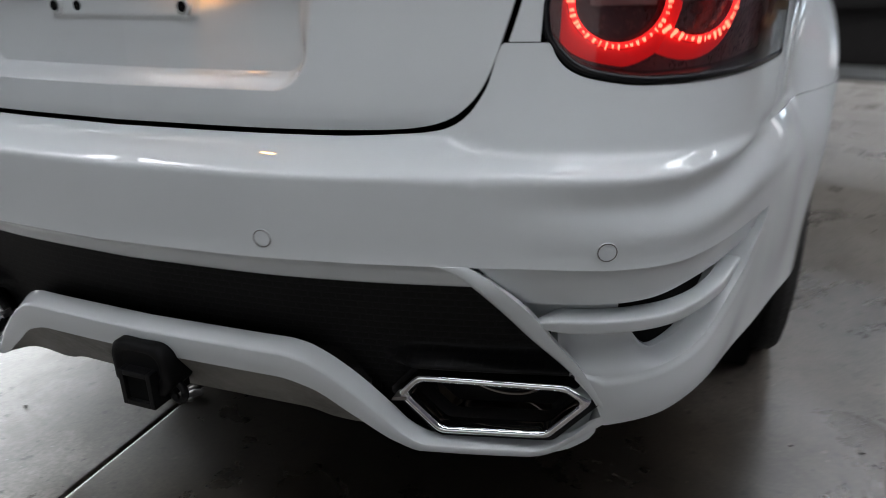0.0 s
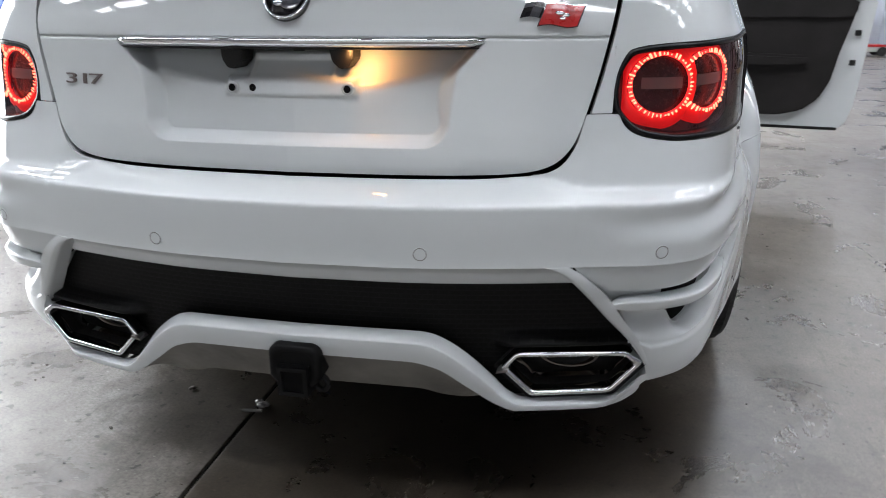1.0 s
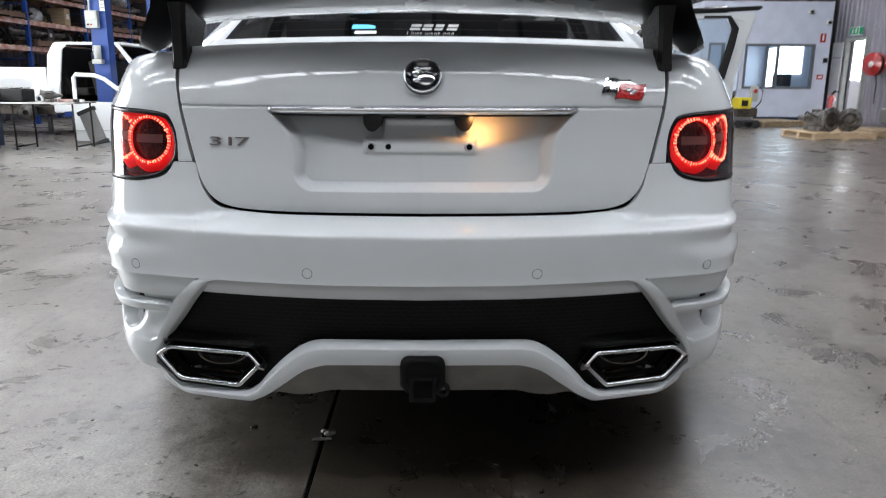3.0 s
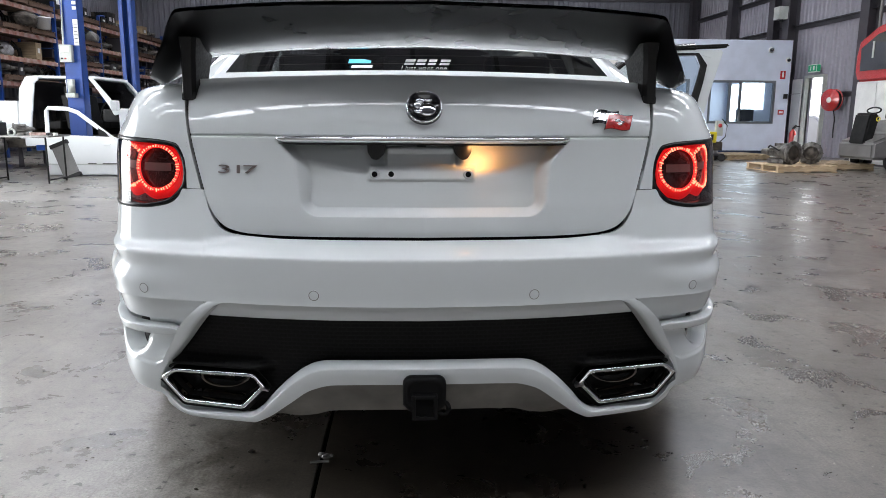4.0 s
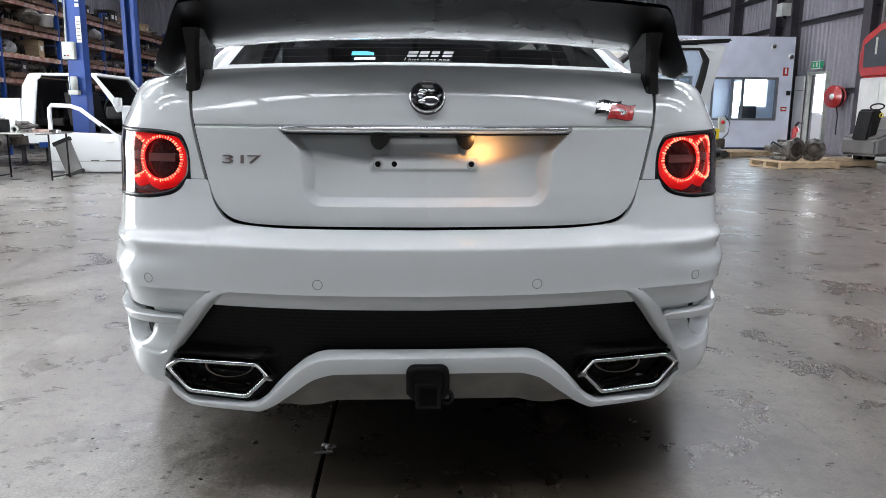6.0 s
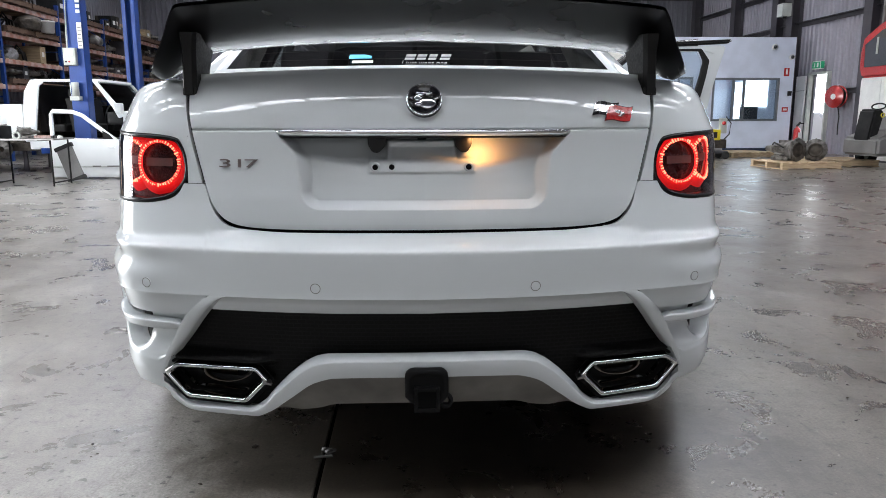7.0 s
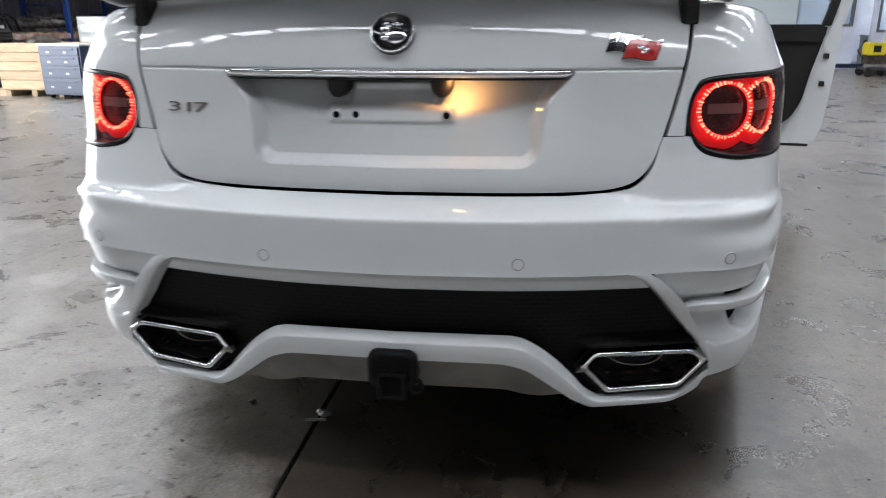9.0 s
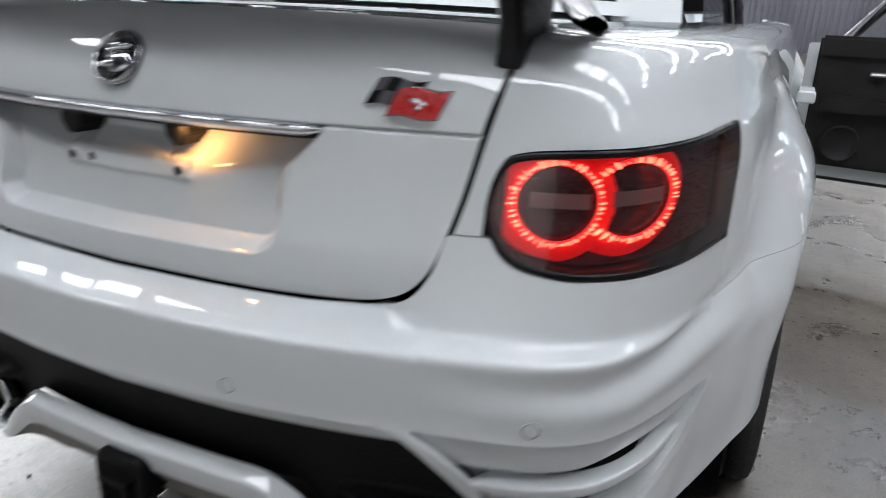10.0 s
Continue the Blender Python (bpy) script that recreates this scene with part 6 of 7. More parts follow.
for k in range(16):
    x, y = -6.1 + rng.uniform(-.22, .22), 9.1 + rng.uniform(-.12, .12)
    rod(bm, (x, y, .860), (x + rng.uniform(-.12, .12), y + rng.uniform(-.1, .1), .872), .011, 6)
single("hand_tools", bm, DULL_METAL, "loose steel hand tools heaped in the toolbox", "tools")
bm = bmesh.new()
box(bm, (-6.22, 8.915, .775), (.11, .012, .09), .003)
single("paper_label", bm, WHITE, "white paper label leaning on the toolbox", "label")
bm = bmesh.new()
lathe(bm, (-5.62, 8.96, .676), (0, -.25, 1), [(.055, .0), (.06, .015), (.058, .03), (.036, .03), (.034, .0), (.055, 0)], 24)
bmesh.ops.transform(bm, matrix=Matrix.Translation((-5.62, 8.96, .72)) @ Matrix.Rotation(radians(75), 4, "X") @ Matrix.Translation((5.62, -8.96, -.69)), verts=bm.verts)
single("tape_roll", bm, PALE, "roll of pale masking tape on the table", "tape roll")
gearbox((-5.62, 9.22, .676), .45, 20, "small_motor", "small dirty electric motor on the table", "junk on the table")
for k in range(8):
    bm = bmesh.new()
    x, y = -5.5 + .07 * k, 9.0 + rng.uniform(-.12, .2)
    box(bm, (x, y, .676 + .02), (rng.uniform(.04, .10), rng.uniform(.04, .1), .04), .008, Matrix.Rotation(rng.uniform(0, 3), 4, "Z"))
    single("small_part", bm, rng.choice((PLASTIC, WHITE, CAST, ORANGE)), "small loose car part on the table", "car part", "junk on the table")

# navy tool chest
ch = thing("tool_chest", "navy blue steel tool chest with drawers", "tool chest", (-6.62, 8.80, 0), "", "", -12)
M = pose(-6.62, 8.80, 0, 0, 0, -12)


def chest_part(name, at, size, mat, parent, bevel=.006, label=""):
    bm = bmesh.new()
    box(bm, at, size, bevel)
    bmesh.ops.transform(bm, matrix=M, verts=bm.verts)
    return part(name, bm, mat, parent, label)


chest_part("carcass", (0, 0, .41), (.78, .48, .70), NAVY, ch, .012)
chest_part("top_tray", (0, -.01, .775), (.80, .50, .03), WHITE, ch, .004, "white worn top edge")
for k, (h, z) in enumerate(((.11, .68), (.13, .545), (.16, .385), (.19, .195))):
    d = chest_part("drawer", (0, -.25, z), (.72, .02, h), NAVY, ch, .006)
    chest_part("handle", (.0, -.268, z + h * .32), (.56, .014, .018), NAVY, d, .005)
    for x in (-.2, .12):
        chest_part("sticker", (x, -.2625, z - h * .1), (.06, .003, .022), PALE, d, .001)
for x in (-.32, .32):
    for y in (-.17, .17):
        bm = bmesh.new()
        rod(bm, M @ Vector((x - .018, y, .035)), M @ Vector((x + .018, y, .035)), .034, 16)
        part("castor", bm, RUBBER, ch)

# radiator leaning on a stand beside the table
rd = thing("radiator", "old car radiator leaning on the table leg", "radiator", (-5.15, 9.45, 0))
R = Matrix.Translation((-5.10, 9.60, 0)) @ Matrix.Rotation(radians(-22), 4, "Y") @ Matrix.Rotation(radians(-8), 4, "X")
for nm, at, size, mat in (("core", (0, 0, .30), (.24, .05, .48), GREY_PLASTIC), ("top_tank", (0, 0, .565), (.28, .07, .06), PLASTIC), ("bottom_tank", (0, 0, .04), (.28, .07, .06), PLASTIC)):
    bm = bmesh.new()
    box(bm, at, size, .008, Matrix())
    bmesh.ops.transform(bm, matrix=R, verts=bm.verts)
    for v in bm.verts:
        v.co.z = max(v.co.z, 0.0)
    part(nm, bm, mat, rd)

# timber crate and a stack of tyres by the racks
cr = thing("timber_crate", "pale pine crate on a pallet base", "crate", (-7.42, 9.35, 0))
for k in range(5):
    bm = bmesh.new()
    z = .175 + .137 * k
    box(bm, (-7.42, 8.92, z), (1.06, .022, .128), .004)
    part("plank", bm, PINE, cr)
    bm = bmesh.new()
    box(bm, (-7.42, 9.78, z), (1.06, .022, .128), .004)
    part("plank", bm, PINE, cr)
    for x in (-7.94, -6.90):
        bm = bmesh.new()
        box(bm, (x, 9.35, z), (.022, .84, .128), .004, Matrix())
        part("plank", bm, PINE, cr)
for x in (-7.86, -7.42, -6.98):
    bm = bmesh.new()
    box(bm, (x, 9.35, .05), (.09, .88, .10), .004)
    part("bearer", bm, OLD_PINE, cr)
bm = bmesh.new()
box(bm, (-7.42, 9.35, .105), (1.04, .86, .018), .003)
part("base_board", bm, OLD_PINE, cr)
bundle((-7.45, 9.35, .115 + .50), "heap of wrapped parts filling the crate")


def tyre(at, tilt=0):
    t = thing("loose_tyre", "used black tyre lying in a stack", "tyre", at, "stack of tyres")
    bm = bmesh.new()
    c = (at[0], at[1], at[2] + .11)
    lathe(bm, c, (0, 0, 1), [(.20, -.085), (.27, -.11), (.315, -.095), (.33, -.05), (.33, .05), (.315, .095), (.27, .11), (.20, .085), (.215, .03), (.215, -.03), (.20, -.085)], 36)
    for z in (-.05, 0, .05):
        lathe(bm, (c[0], c[1], c[2] + z), (0, 0, 1), [(.325, -.018), (.337, -.015), (.337, .015), (.325, .018)], 36)
    part("tread", bm, RUBBER, t)
    return t


bm = bmesh.new()
PAL = thing("small_pallet", "pale timber pallet under the tyres", "pallet", (-8.32, 9.30, 0))
for y in (9.0, 9.3, 9.6):
    bm = bmesh.new()
    box(bm, (-8.32, y, .05), (.75, .07, .10), .004)
    part("bearer", bm, PINE, PAL)
for k in range(5):
    bm = bmesh.new()
    box(bm, (-8.62 + .15 * k, 9.3, .108), (.11, .72, .016), .003)
    part("slat", bm, PINE, PAL)
t0 = tyre((-8.32, 9.3, .116))
for k in range(1, 4):
    copy_thing(t0, pose(-8.32 + .02 * (-1) ** k, 9.3, .116 + .222 * k))

# ---- east side: exit, hose reel, forklift, pallets, welder ----
ex = thing("exit_sign", "green and white running-figure exit sign box", "exit sign", (EAST - .22, 17.05, 2.17))
bm = bmesh.new()
box(bm, (EAST - .18, 17.05, 2.25), (.10, .40, .20), .012)
part("case", bm, WHITE, ex)
bm = bmesh.new()
box(bm, (EAST - .18, 16.846, 2.25), (.09, .008, .17), .002)
box(bm, (EAST - .234, 17.05, 2.25), (.008, .36, .16), .002)
part("face", bm, GREEN, ex)
bm = bmesh.new()
for dy, dz, sy, sz in ((.06, .0, .035, .10), (.08, -.03, .03, .05), (-.08, 0, .07, .11)):
    box(bm, (EAST - .240, 17.05 + dy, 2.25 + dz), (.004, sy, sz), .001)
part("symbol", bm, WHITE, ex)
bm = bmesh.new()
box(bm, (EAST - .06, 17.05, 2.25), (.16, .06, .06), .004)
part("bracket", bm, PALE, ex)

hr = thing("hose_reel", "red fire hose reel on the wall", "hose reel", (EAST - .35, 15.85, 1.15))
bm = bmesh.new()
lathe(bm, (EAST - .40, 15.85, 1.42), (-.95, -.30, 0), [(.001, .02), (.10, .02), (.11, 0), (.26, 0), (.27, -.012), (.27, -.03), (.10, -.03)], 32)
lathe(bm, (EAST - .28, 15.89, 1.42), (-.95, -.30, 0), [(.10, .0), (.26, 0), (.27, -.012), (.27, -.03), (.10, -.03)], 32)
part("flange", bm, RED, hr)
bm = bmesh.new()
lathe(bm, (EAST - .28, 15.89, 1.42), (-.95, -.30, 0), [(.10, -.0), (.245, .0), (.25, .02), (.25, .10), (.245, .12)], 32)
part("hose_coil", bm, RUBBER, hr)
bm = bmesh.new()
lathe(bm, (EAST - .415, 15.845, 1.42), (-.95, -.30, 0), [(.072, 0), (.068, .012), (.001, .016)], 28)
part("hub_disc", bm, WHITE, hr, "white hub disc")
bm = bmesh.new()
pipe(bm, [(EAST - .30, 15.80, 1.18), (EAST - .28, 15.75, .95), (EAST - .26, 15.80, .7), (EAST - .22, 15.85, .5)], .014)
part("hose_tail", bm, RUBBER, hr)
bm = bmesh.new()
box(bm, (EAST - .14, 15.96, 1.42), (.26, .08, .08), .006)
part("bracket", bm, RED, hr)

fe = thing("fire_extinguisher", "red fire extinguisher under a grimy plastic cover", "extinguisher", (10.14, 16.93, 0))
bm = bmesh.new()
lathe(bm, (10.14, 16.93, .18), (0, 0, 1), [(.001, 0), (.08, 0), (.085, .02), (.085, .40), (.06, .46), (.03, .48), (.025, .52)], 24)
part("cylinder", bm, RED, fe)
bm = bmesh.new()
box(bm, (10.14, 16.93, .09), (.22, .22, .18), .01)
part("stand", bm, RED, fe)
bm = bmesh.new()
rod(bm, (10.14, 16.93, .70), (10.14, 16.80, .78), .03, 12)
box(bm, (10.24, 16.93, .76), (.14, .03, .03), .006)
part("valve", bm, PLASTIC, fe)
bm = bmesh.new()
box(bm, (10.14, 16.762, .46), (.10, .006, .14), .002)
part("label", bm, WHITE, fe)


def sign(at, w, h, mat, label, marks):
    s = thing("wall_sign", label, "sign", at)
    bm = bmesh.new()
    box(bm, (at[0], at[1], at[2] + h / 2), (w, .008, h), .002)
    part("plate", bm, mat, s)
    bm = bmesh.new()
    for dx, dz, sx, sz in marks:
        box(bm, (at[0] + dx, at[1] - .006, at[2] + h / 2 + dz), (sx, .004, sz), .001)
    part("mark", bm, WHITE if mat is RED else RED, s)


sign((9.82, OFF_Y - .008, 1.97), .14, .21, RED, "red fire extinguisher location sign", ((0, .0, .045, .12), (.0, .07, .03, .03)))
sign((9.85, OFF_Y - .008, 1.06), .16, .12, RED, "small red and white fire notice", ((0, 0, .10, .05),))
for x, z in ((9.45, 2.70), (9.93, 2.45)):
    cm = thing("dome_camera", "white dome security camera on the office wall", "camera", (x, OFF_Y - .08, z))
    bm = bmesh.new()
    lathe(bm, (x, OFF_Y, z), (0, -1, 0), [(.07, 0), (.07, .03), (.055, .045)], 20)
    part("base", bm, WHITE, cm)
    bm = bmesh.new()
    ball(bm, (x, OFF_Y - .045, z), .045)
    part("dome", bm, GLOSS_BLACK, cm)
bm = bmesh.new()
box(bm, (9.93, OFF_Y - .03, 1.53), (.09, .06, .12), .01)
single("keypad", bm, PLASTIC, "small dark keypad on the office wall", "keypad")

lp = thing("high_bay_box", "grey electrical box high on a column", "electrical box", (EAST - .45, 18.45, 3.60))
bm = bmesh.new()
box(bm, (EAST - .48, 18.45, 3.80), (.26, .30, .34), .012)
part("case", bm, PALE, lp)
bm = bmesh.new()
rod(bm, (EAST - .48, 18.40, 3.64), (EAST - .48, 18.40, 3.56), .05, 12)
part("lamp_base", bm, PLASTIC, lp)


def pallet(at, turn, label, mat=PINE):
    p = thing("timber_pallet", label, "pallet", at, "floor pallets", "", turn)
    m = pose(*at, 0, 0, turn)
    for y in (-.5, 0, .5):
        bm = bmesh.new()
        box(bm, (0, y, .065), (1.16, .08, .09), .004)
        bmesh.ops.transform(bm, matrix=m, verts=bm.verts)
        part("bearer", bm, mat, p)
    for k in range(7):
        for z in (.010, .119):
            if z < .1 and k % 3:
                continue
            bm = bmesh.new()
            box(bm, (-.53 + .177 * k, 0, z), (.11, 1.12, .018), .003)
            bmesh.ops.transform(bm, matrix=m, verts=bm.verts)
            part("slat", bm, mat, p)
    return p


bundle((-8.75, 16.0, LEVELS[3] + .20), "large heap wrapped in clear plastic film on the rack")
tub((-8.62, 16.62, LEVELS[3] + .20), .17, .26, WHITE, "white plastic bucket on the rack")
bundle((-8.75, 19.7, LEVELS[3] + .20), "large heap wrapped in clear plastic film on the rack")
base = pallet((*shelf_pallets[0][:2], shelf_pallets[0][2]), 90, "dusty brown timber pallet on the racking", RACK_TIMBER)
for at in shelf_pallets[1:]:
    copy_thing(base, pose(*at, 0, 0, 90))
pallet((7.33, 11.75, 0), 4, "pale timber pallet carrying two gearboxes")
gearbox((7.12, 11.70, .128), 1.15, 110, "gearbox", "grimy aluminium gearbox on the pallet", "gearboxes on the pallet")
gearbox((7.70, 11.80, .128), 1.10, 68, "gearbox", "dirty transfer case on the pallet", "gearboxes on the pallet")
pallet((8.45, 12.35, 0), -3, "worn timber pallet beside the forklift", OLD_PINE)
pallet((7.95, 15.4, 0), 12, "worn timber pallet near the office", OLD_PINE)
bundle((7.2, 15.2, 0), "heap of dark scrap parts on the floor")


def forklift(at, turn):
    f = thing("ride_on_machine", "grey and black battery forklift with a seat", "forklift", at, "", "", turn)
    m = pose(*at, 0, 0, turn)

    def add(name, bm, mat, label="", parent=None):
        bmesh.ops.transform(bm, matrix=m, verts=bm.verts)
        return part(name, bm, mat, parent or f, label)
    bm = bmesh.new()
    prism(bm, [(-.62, -.46, .22), (.95, -.46, .22), (.98, -.46, .55), (.90, -.46, .88), (.55, -.46, .98), (-.05, -.46, .94), (-.20, -.46, .70), (-.62, -.46, .55)], (0, .92, 0))
    bmesh.ops.bevel(bm, geom=bm.edges[:], offset=.05, segments=3, affect="EDGES")
    body = add("body", bm, GREY_PLASTIC)
    bm = bmesh.new()
    prism(bm, [(-.30, -.475, .25), (.80, -.475, .25), (.85, -.475, .40), (.60, -.475, .52), (-.25, -.475, .40)], (0, .95, 0))
    add("skirt", bm, PLASTIC)
    bm = bmesh.new()
    box(bm, (.42, 0, 1.04), (.48, .48, .12), .04, segments=3)
    box(bm, (.68, 0, 1.22), (.12, .46, .36), .05, Matrix.Rotation(.15, 4, "Y"), segments=3)
    add("seat", bm, PLASTIC, "black vinyl seat")
    bm = bmesh.new()
    prism(bm, [(-.62, -.20, .50), (-.42, -.20, .50), (-.30, -.20, 1.02), (-.40, -.20, 1.10), (-.52, -.20, 1.08)], (0, .40, 0))
    bmesh.ops.bevel(bm, geom=bm.edges[:], offset=.03, segments=2, affect="EDGES")
    add("steering_console", bm, PLASTIC)
    bm = bmesh.new()
    pipe(bm, [(-.28 + .02 * math.cos(a), .17 * math.sin(a), 1.14 + .16 * math.cos(a) * .35) for a in [2 * math.pi * k / 20 for k in range(21)]], .015)
    add("steering_wheel", bm, PLASTIC)
    bm = bmesh.new()
    lathe(bm, (-.36, -.21, .98), (0, -1, 0), [(.045, 0), (.045, .012), (.03, .012), (.03, 0)], 20)
    add("key_switch", bm, YELLOW, "yellow ring switch")
    for x, r in ((-.08, .20), (.70, .20)):
        for y in (-.42, .42):
            bm = bmesh.new()
            lathe(bm, (x, y, r), (0, 1, 0), [(r * .6, -.08), (r * .95, -.08), (r, -.06), (r, .06), (r * .95, .08), (r * .6, .08)], 32)
            w = add("wheel", bm, RUBBER, "grey solid tyre")
            bm = bmesh.new()
            s = -1 if y < 0 else 1
            lathe(bm, (x, y, r), (0, s, 0), [(r * .62, .07), (r * .5, .05), (r * .2, .06), (.001, .065)], 24)
            add("rim", bm, PALE, "", w)
    bm = bmesh.new()
    for k, z in enumerate((.66, .61)):
        box(bm, (.12 + .04 * k, -.472, z), (.26 - .1 * k, .006, .022))
    add("decal", bm, WHITE, "white maker's script drawn as bars")


forklift((9.18, 11.85, 0), 8)

# white cupboard with a red car shell stored on top
cb = thing("white_cupboard", "tall white steel cupboard by the wall", "cupboard", (10.15, 13.15, 0))
bm = bmesh.new()
box(bm, (10.15, 13.15, .90), (.70, 1.40, 1.72), .01)
part("carcass", bm, WHITE, cb)
for s in (-1, 1):
    bm = bmesh.new()
    box(bm, (9.79, 13.15 + s * .345, .90), (.02, .67, 1.64), .006)
    dd = part("door", bm, WHITE, cb)
    bm = bmesh.new()
    rod(bm, (9.765, 13.15 + s * .06, .85), (9.765, 13.15 + s * .06, 1.0), .009, 8)
    part("handle", bm, PLASTIC, dd)
bm = bmesh.new()
box(bm, (10.15, 13.15, .02), (.68, 1.38, .04), .004)
part("plinth", bm, DARK_STEEL, cb)
rb = thing("red_car_shell", "red car body end stored on top of the cupboard", "car body", (10.15, 13.15, 1.76))
bm = bmesh.new()
prism(bm, [(9.74, 12.45, 1.76), (9.74, 13.82, 1.76), (9.80, 13.95, 1.95), (9.78, 13.98, 2.30), (9.76, 13.86, 2.62), (9.74, 13.3, 2.86), (9.74, 12.45, 2.98)], (.75, 0, 0))
bmesh.ops.bevel(bm, geom=bm.edges[:], offset=.05, segments=3, affect="EDGES")
part("panel", bm, RED, rb)
bm = bmesh.new()
prism(bm, [(9.725, 12.5, 1.98), (9.725, 13.70, 1.98), (9.725, 13.72, 2.45), (9.725, 13.2, 2.70), (9.725, 12.5, 2.80)], (.03, 0, 0))
part("window", bm, GLOSS_BLACK, rb, "dark window area")
bm = bmesh.new()
box(bm, (9.72, 13.30, 2.40), (.02, .05, .34), .004)
part("wiper", bm, PALE, rb)
bm = bmesh.new()
pipe(bm, [(10.45, 14.30, 0.0), (10.45, 14.30, 2.0), (10.45, 14.30, 4.2), (10.45, 14.30, 6.4)], .035)
structure("downpipe", bm, GREY_PLASTIC, "grey drain pipe on the wall", "pipe")


def welder(at):
    w = thing("welding_trolley", "yellow welder on a black wheeled trolley", "welder", at)
    x, y, z = at
    for nm, bmx, mat in (
        ("case", box(bmesh.new(), (x - .08, y, .54), (.30, .34, .24), .015), YELLOW),
        ("front_panel", box(bmesh.new(), (x - .08, y - .175, .54), (.14, .01, .13), .004), PLASTIC),
        ("gauge_panel", box(bmesh.new(), (x + .18, y, .74), (.16, .10, .34), .02), PALE),
        ("engine", box(bmesh.new(), (x, y, .34), (.44, .34, .20), .03), SOOTY),
        ("frame", box(bmesh.new(), (x, y, .15), (.52, .36, .05), .01), DARK_STEEL)):
        part(nm, bmx, mat, w)
    for dx in (-.2, .2):
        for dy in (-.2, .2):
            bm = bmesh.new()
            lathe(bm, (x + dx, y + dy, .085), (0, 1, 0), [(.001, -.025), (.06, -.025), (.085, -.02), (.085, .02), (.06, .025), (.001, .025)], 24)
            part("wheel", bm, RUBBER, w)
    bm = bmesh.new()
    lathe(bm, (x + .18, y - .055, .80), (0, -1, 0), [(.045, 0), (.045, .012), (.001, .012)], 20)
    part("dial", bm, RED, w)
    bm = bmesh.new()
    pipe(bm, [(x + .24, y, .95), (x + .36, y - .02, .80), (x + .34, y, .55), (x + .22, y + .02, .42)], .012)
    part("lead", bm, RUBBER, w)
    bm = bmesh.new()
    pipe(bm, [(x - .22, y + .1, .7), (x - .34, y + .1, .5), (x - .2, y + .08, .3)], .014)
    part("lead", bm, RUBBER, w)


welder((6.95, 14.6, 0))
cr2 = thing("mechanics_creeper", "low trolley with a red top and small wheels", "trolley", (5.6, 15.1, 0))
bm = bmesh.new()
box(bm, (5.6, 15.1, .20), (1.10, .45, .04), .012)
part("board", bm, RED, cr2)
bm = bmesh.new()
box(bm, (5.6, 15.1, .13), (1.15, .40, .09), .01)
part("frame", bm, PALE, cr2)
for dx in (-.5, .5):
    for dy in (-.2, .2):
        bm = bmesh.new()
        rod(bm, (5.6 + dx, 15.1 + dy - .03, .09), (5.6 + dx, 15.1 + dy + .03, .09), .09, 18)
        part("wheel", bm, RUBBER, cr2)
sf = thing("black_cabinet", "low black cabinet against the office wall", "cabinet", (5.95, 16.9, 0))
bm = bmesh.new()
box(bm, (5.95, 16.9, .46), (.80, .5, .84), .02)
part("carcass", bm, PLASTIC, sf)
bm = bmesh.new()
box(bm, (5.95, 16.64, .46), (.72, .02, .74), .006)
part("door", bm, GLOSS_BLACK, sf)
bm = bmesh.new()
box(bm, (5.95, 16.9, .02), (.74, .44, .04), .004)
part("plinth", bm, DARK_STEEL, sf)

# white hatchback parked outside the exit
def shift(bm):
    bmesh.ops.translate(bm, vec=(1.2, 2.4, -.25), verts=bm.verts)


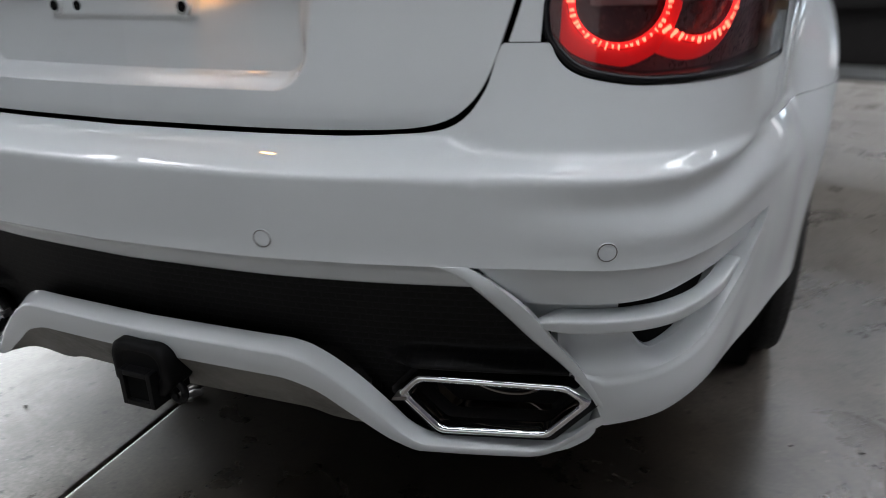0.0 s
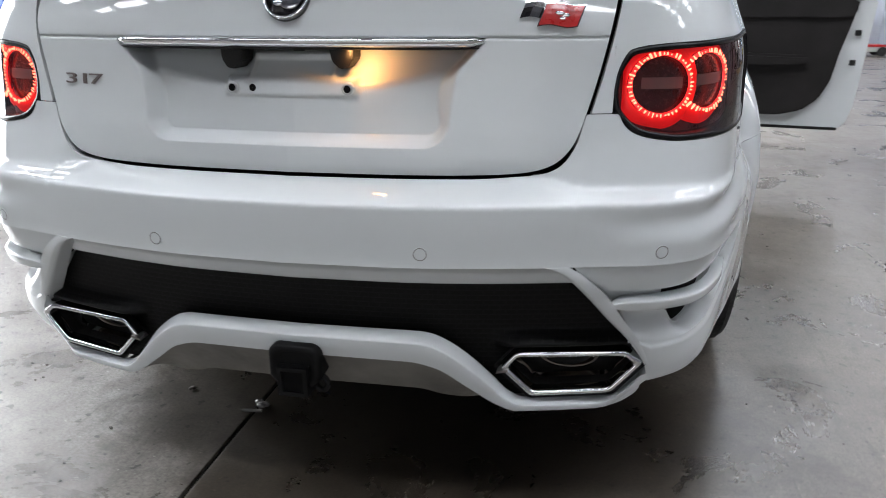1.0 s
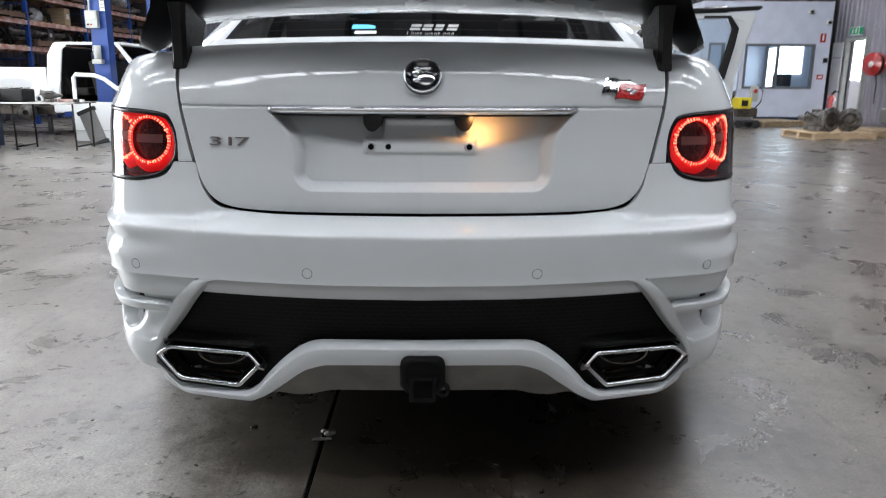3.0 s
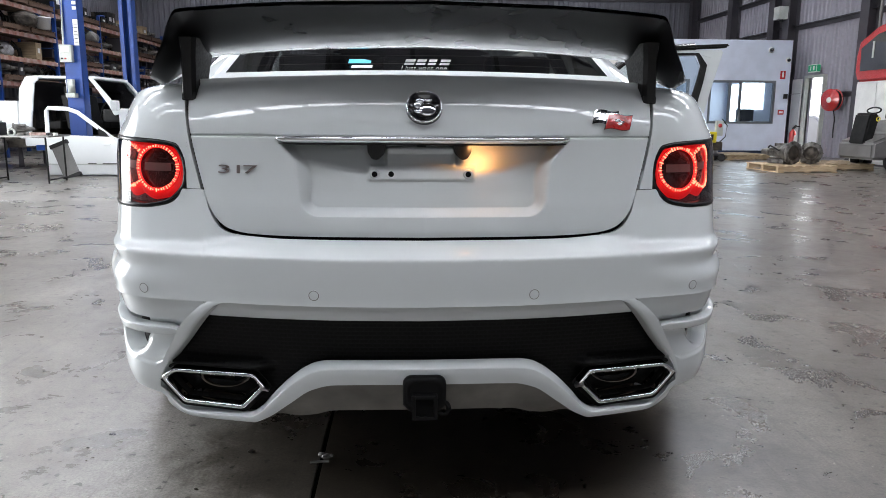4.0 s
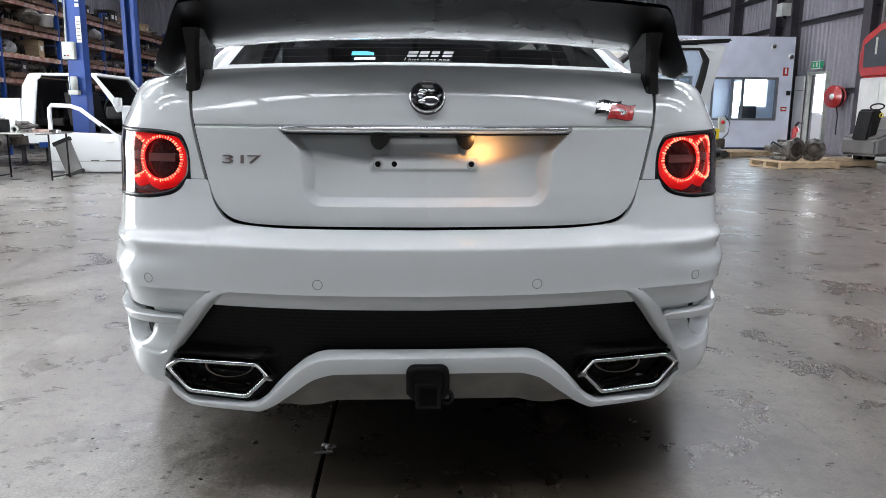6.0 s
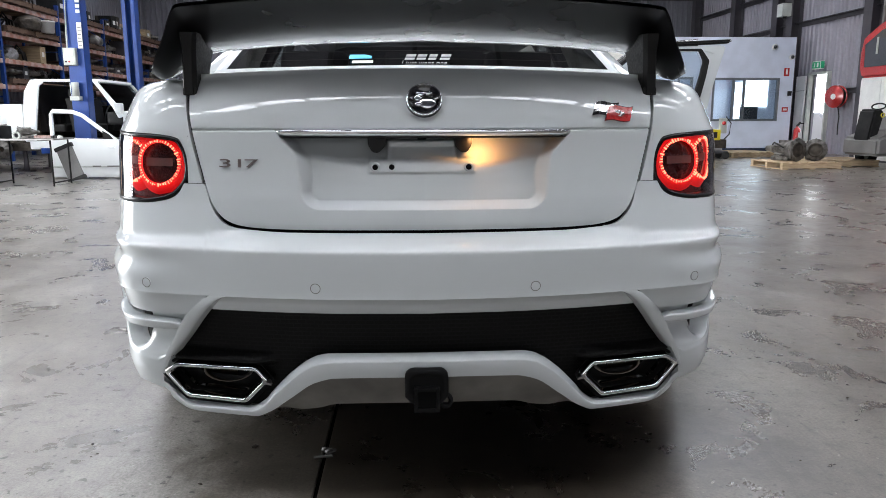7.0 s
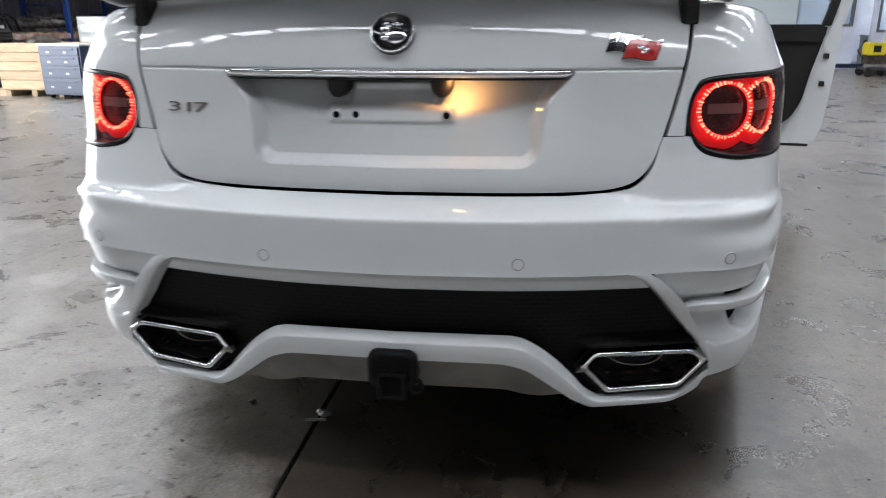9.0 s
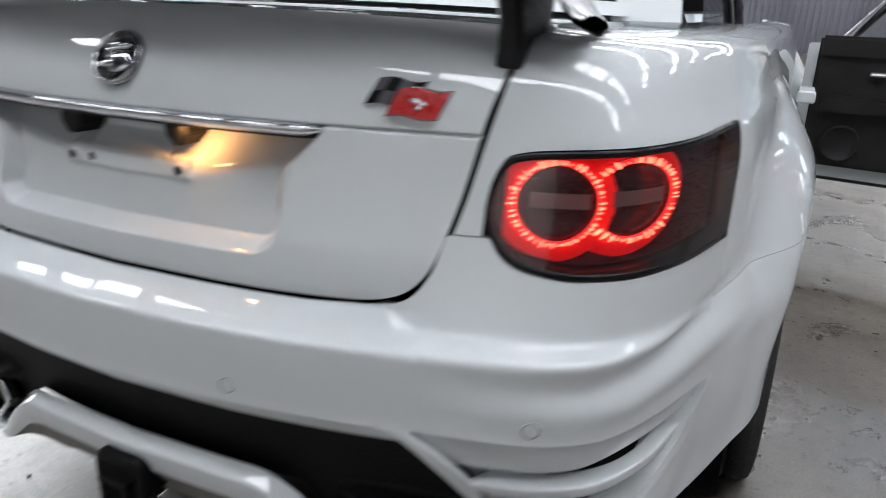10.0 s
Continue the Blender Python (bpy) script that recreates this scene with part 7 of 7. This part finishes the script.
pc = thing("parked_car", "white hatchback parked outside the exit door", "car", (14.4, 23.4, -.2))
bm = bmesh.new()
prism(bm, [(12.4, 19.00, .15), (12.4, 23.00, .15), (12.4, 23.10, .6), (12.4, 22.10, .85), (12.4, 21.20, 1.30), (12.4, 19.60, 1.30), (12.4, 19.05, .95), (12.4, 18.95, .5)], (1.7, 0, 0))
bmesh.ops.bevel(bm, geom=bm.edges[:], offset=.06, segments=3, affect="EDGES")
shift(bm)
part("body", bm, PAINT_FAR, pc)
bm = bmesh.new()
box(bm, (12.48, 18.98, .80), (.22, .10, .26), .03)
shift(bm)
part("tail_light", bm, RED, pc)
for x in (12.5, 14.0):
    for y in (19.7, 22.3):
        bm = bmesh.new()
        rod(bm, (x - .1, y, .11), (x + .1, y, .11), .31, 24)
        shift(bm)
        part("wheel", bm, RUBBER, pc)

# ---- small litter on the floor ----
lf = rng
for x, y, s in ((-.285, .295, 1.0), (-.52, .34, .6), (-1.3, .2, .35), (-.62, .12, .3), (-1.7, .6, .35)):
    bm = bmesh.new()
    for k in range(4):
        ball(bm, (x + lf.uniform(-.012, .012) * s, y + lf.uniform(-.008, .008) * s, .008 * s), .012 * s, (1.3, .9, .6), 0, 1)
    for v in bm.verts:
        v.co.z = max(v.co.z, 0)
    single("crumb", bm, SOOTY if s < 1 else GREY_PLASTIC, "small crumb of dirt on the concrete floor", "debris", "floor litter")
bm = bmesh.new()
box(bm, (-.300, .262, .005), (.055, .011, .005), .002, Matrix.Rotation(.12, 4, "Z"))
single("wood_chip", bm, GREY_PLASTIC, "pale splinter lying across the floor joint", "debris", "floor litter")
bm = bmesh.new()
for k in range(420):
    r, a = lf.uniform(.6, 6.0), lf.uniform(-.6, 3.7)
    x, y = r * math.cos(a) * 1.1, .4 + r * math.sin(a)
    if abs(x) < .95 and -.1 < y < 5:
        continue
    s = lf.uniform(.0015, .0045)
    ball(bm, (x, y, s * .4), s, (lf.uniform(.8, 1.8), 1, .5), 0, 1)
tagged(new("floor_grit", finish("floor_grit", bm, SOOTY)), "scattered dark grit and crumbs on the floor", "grit", "", "stuff")
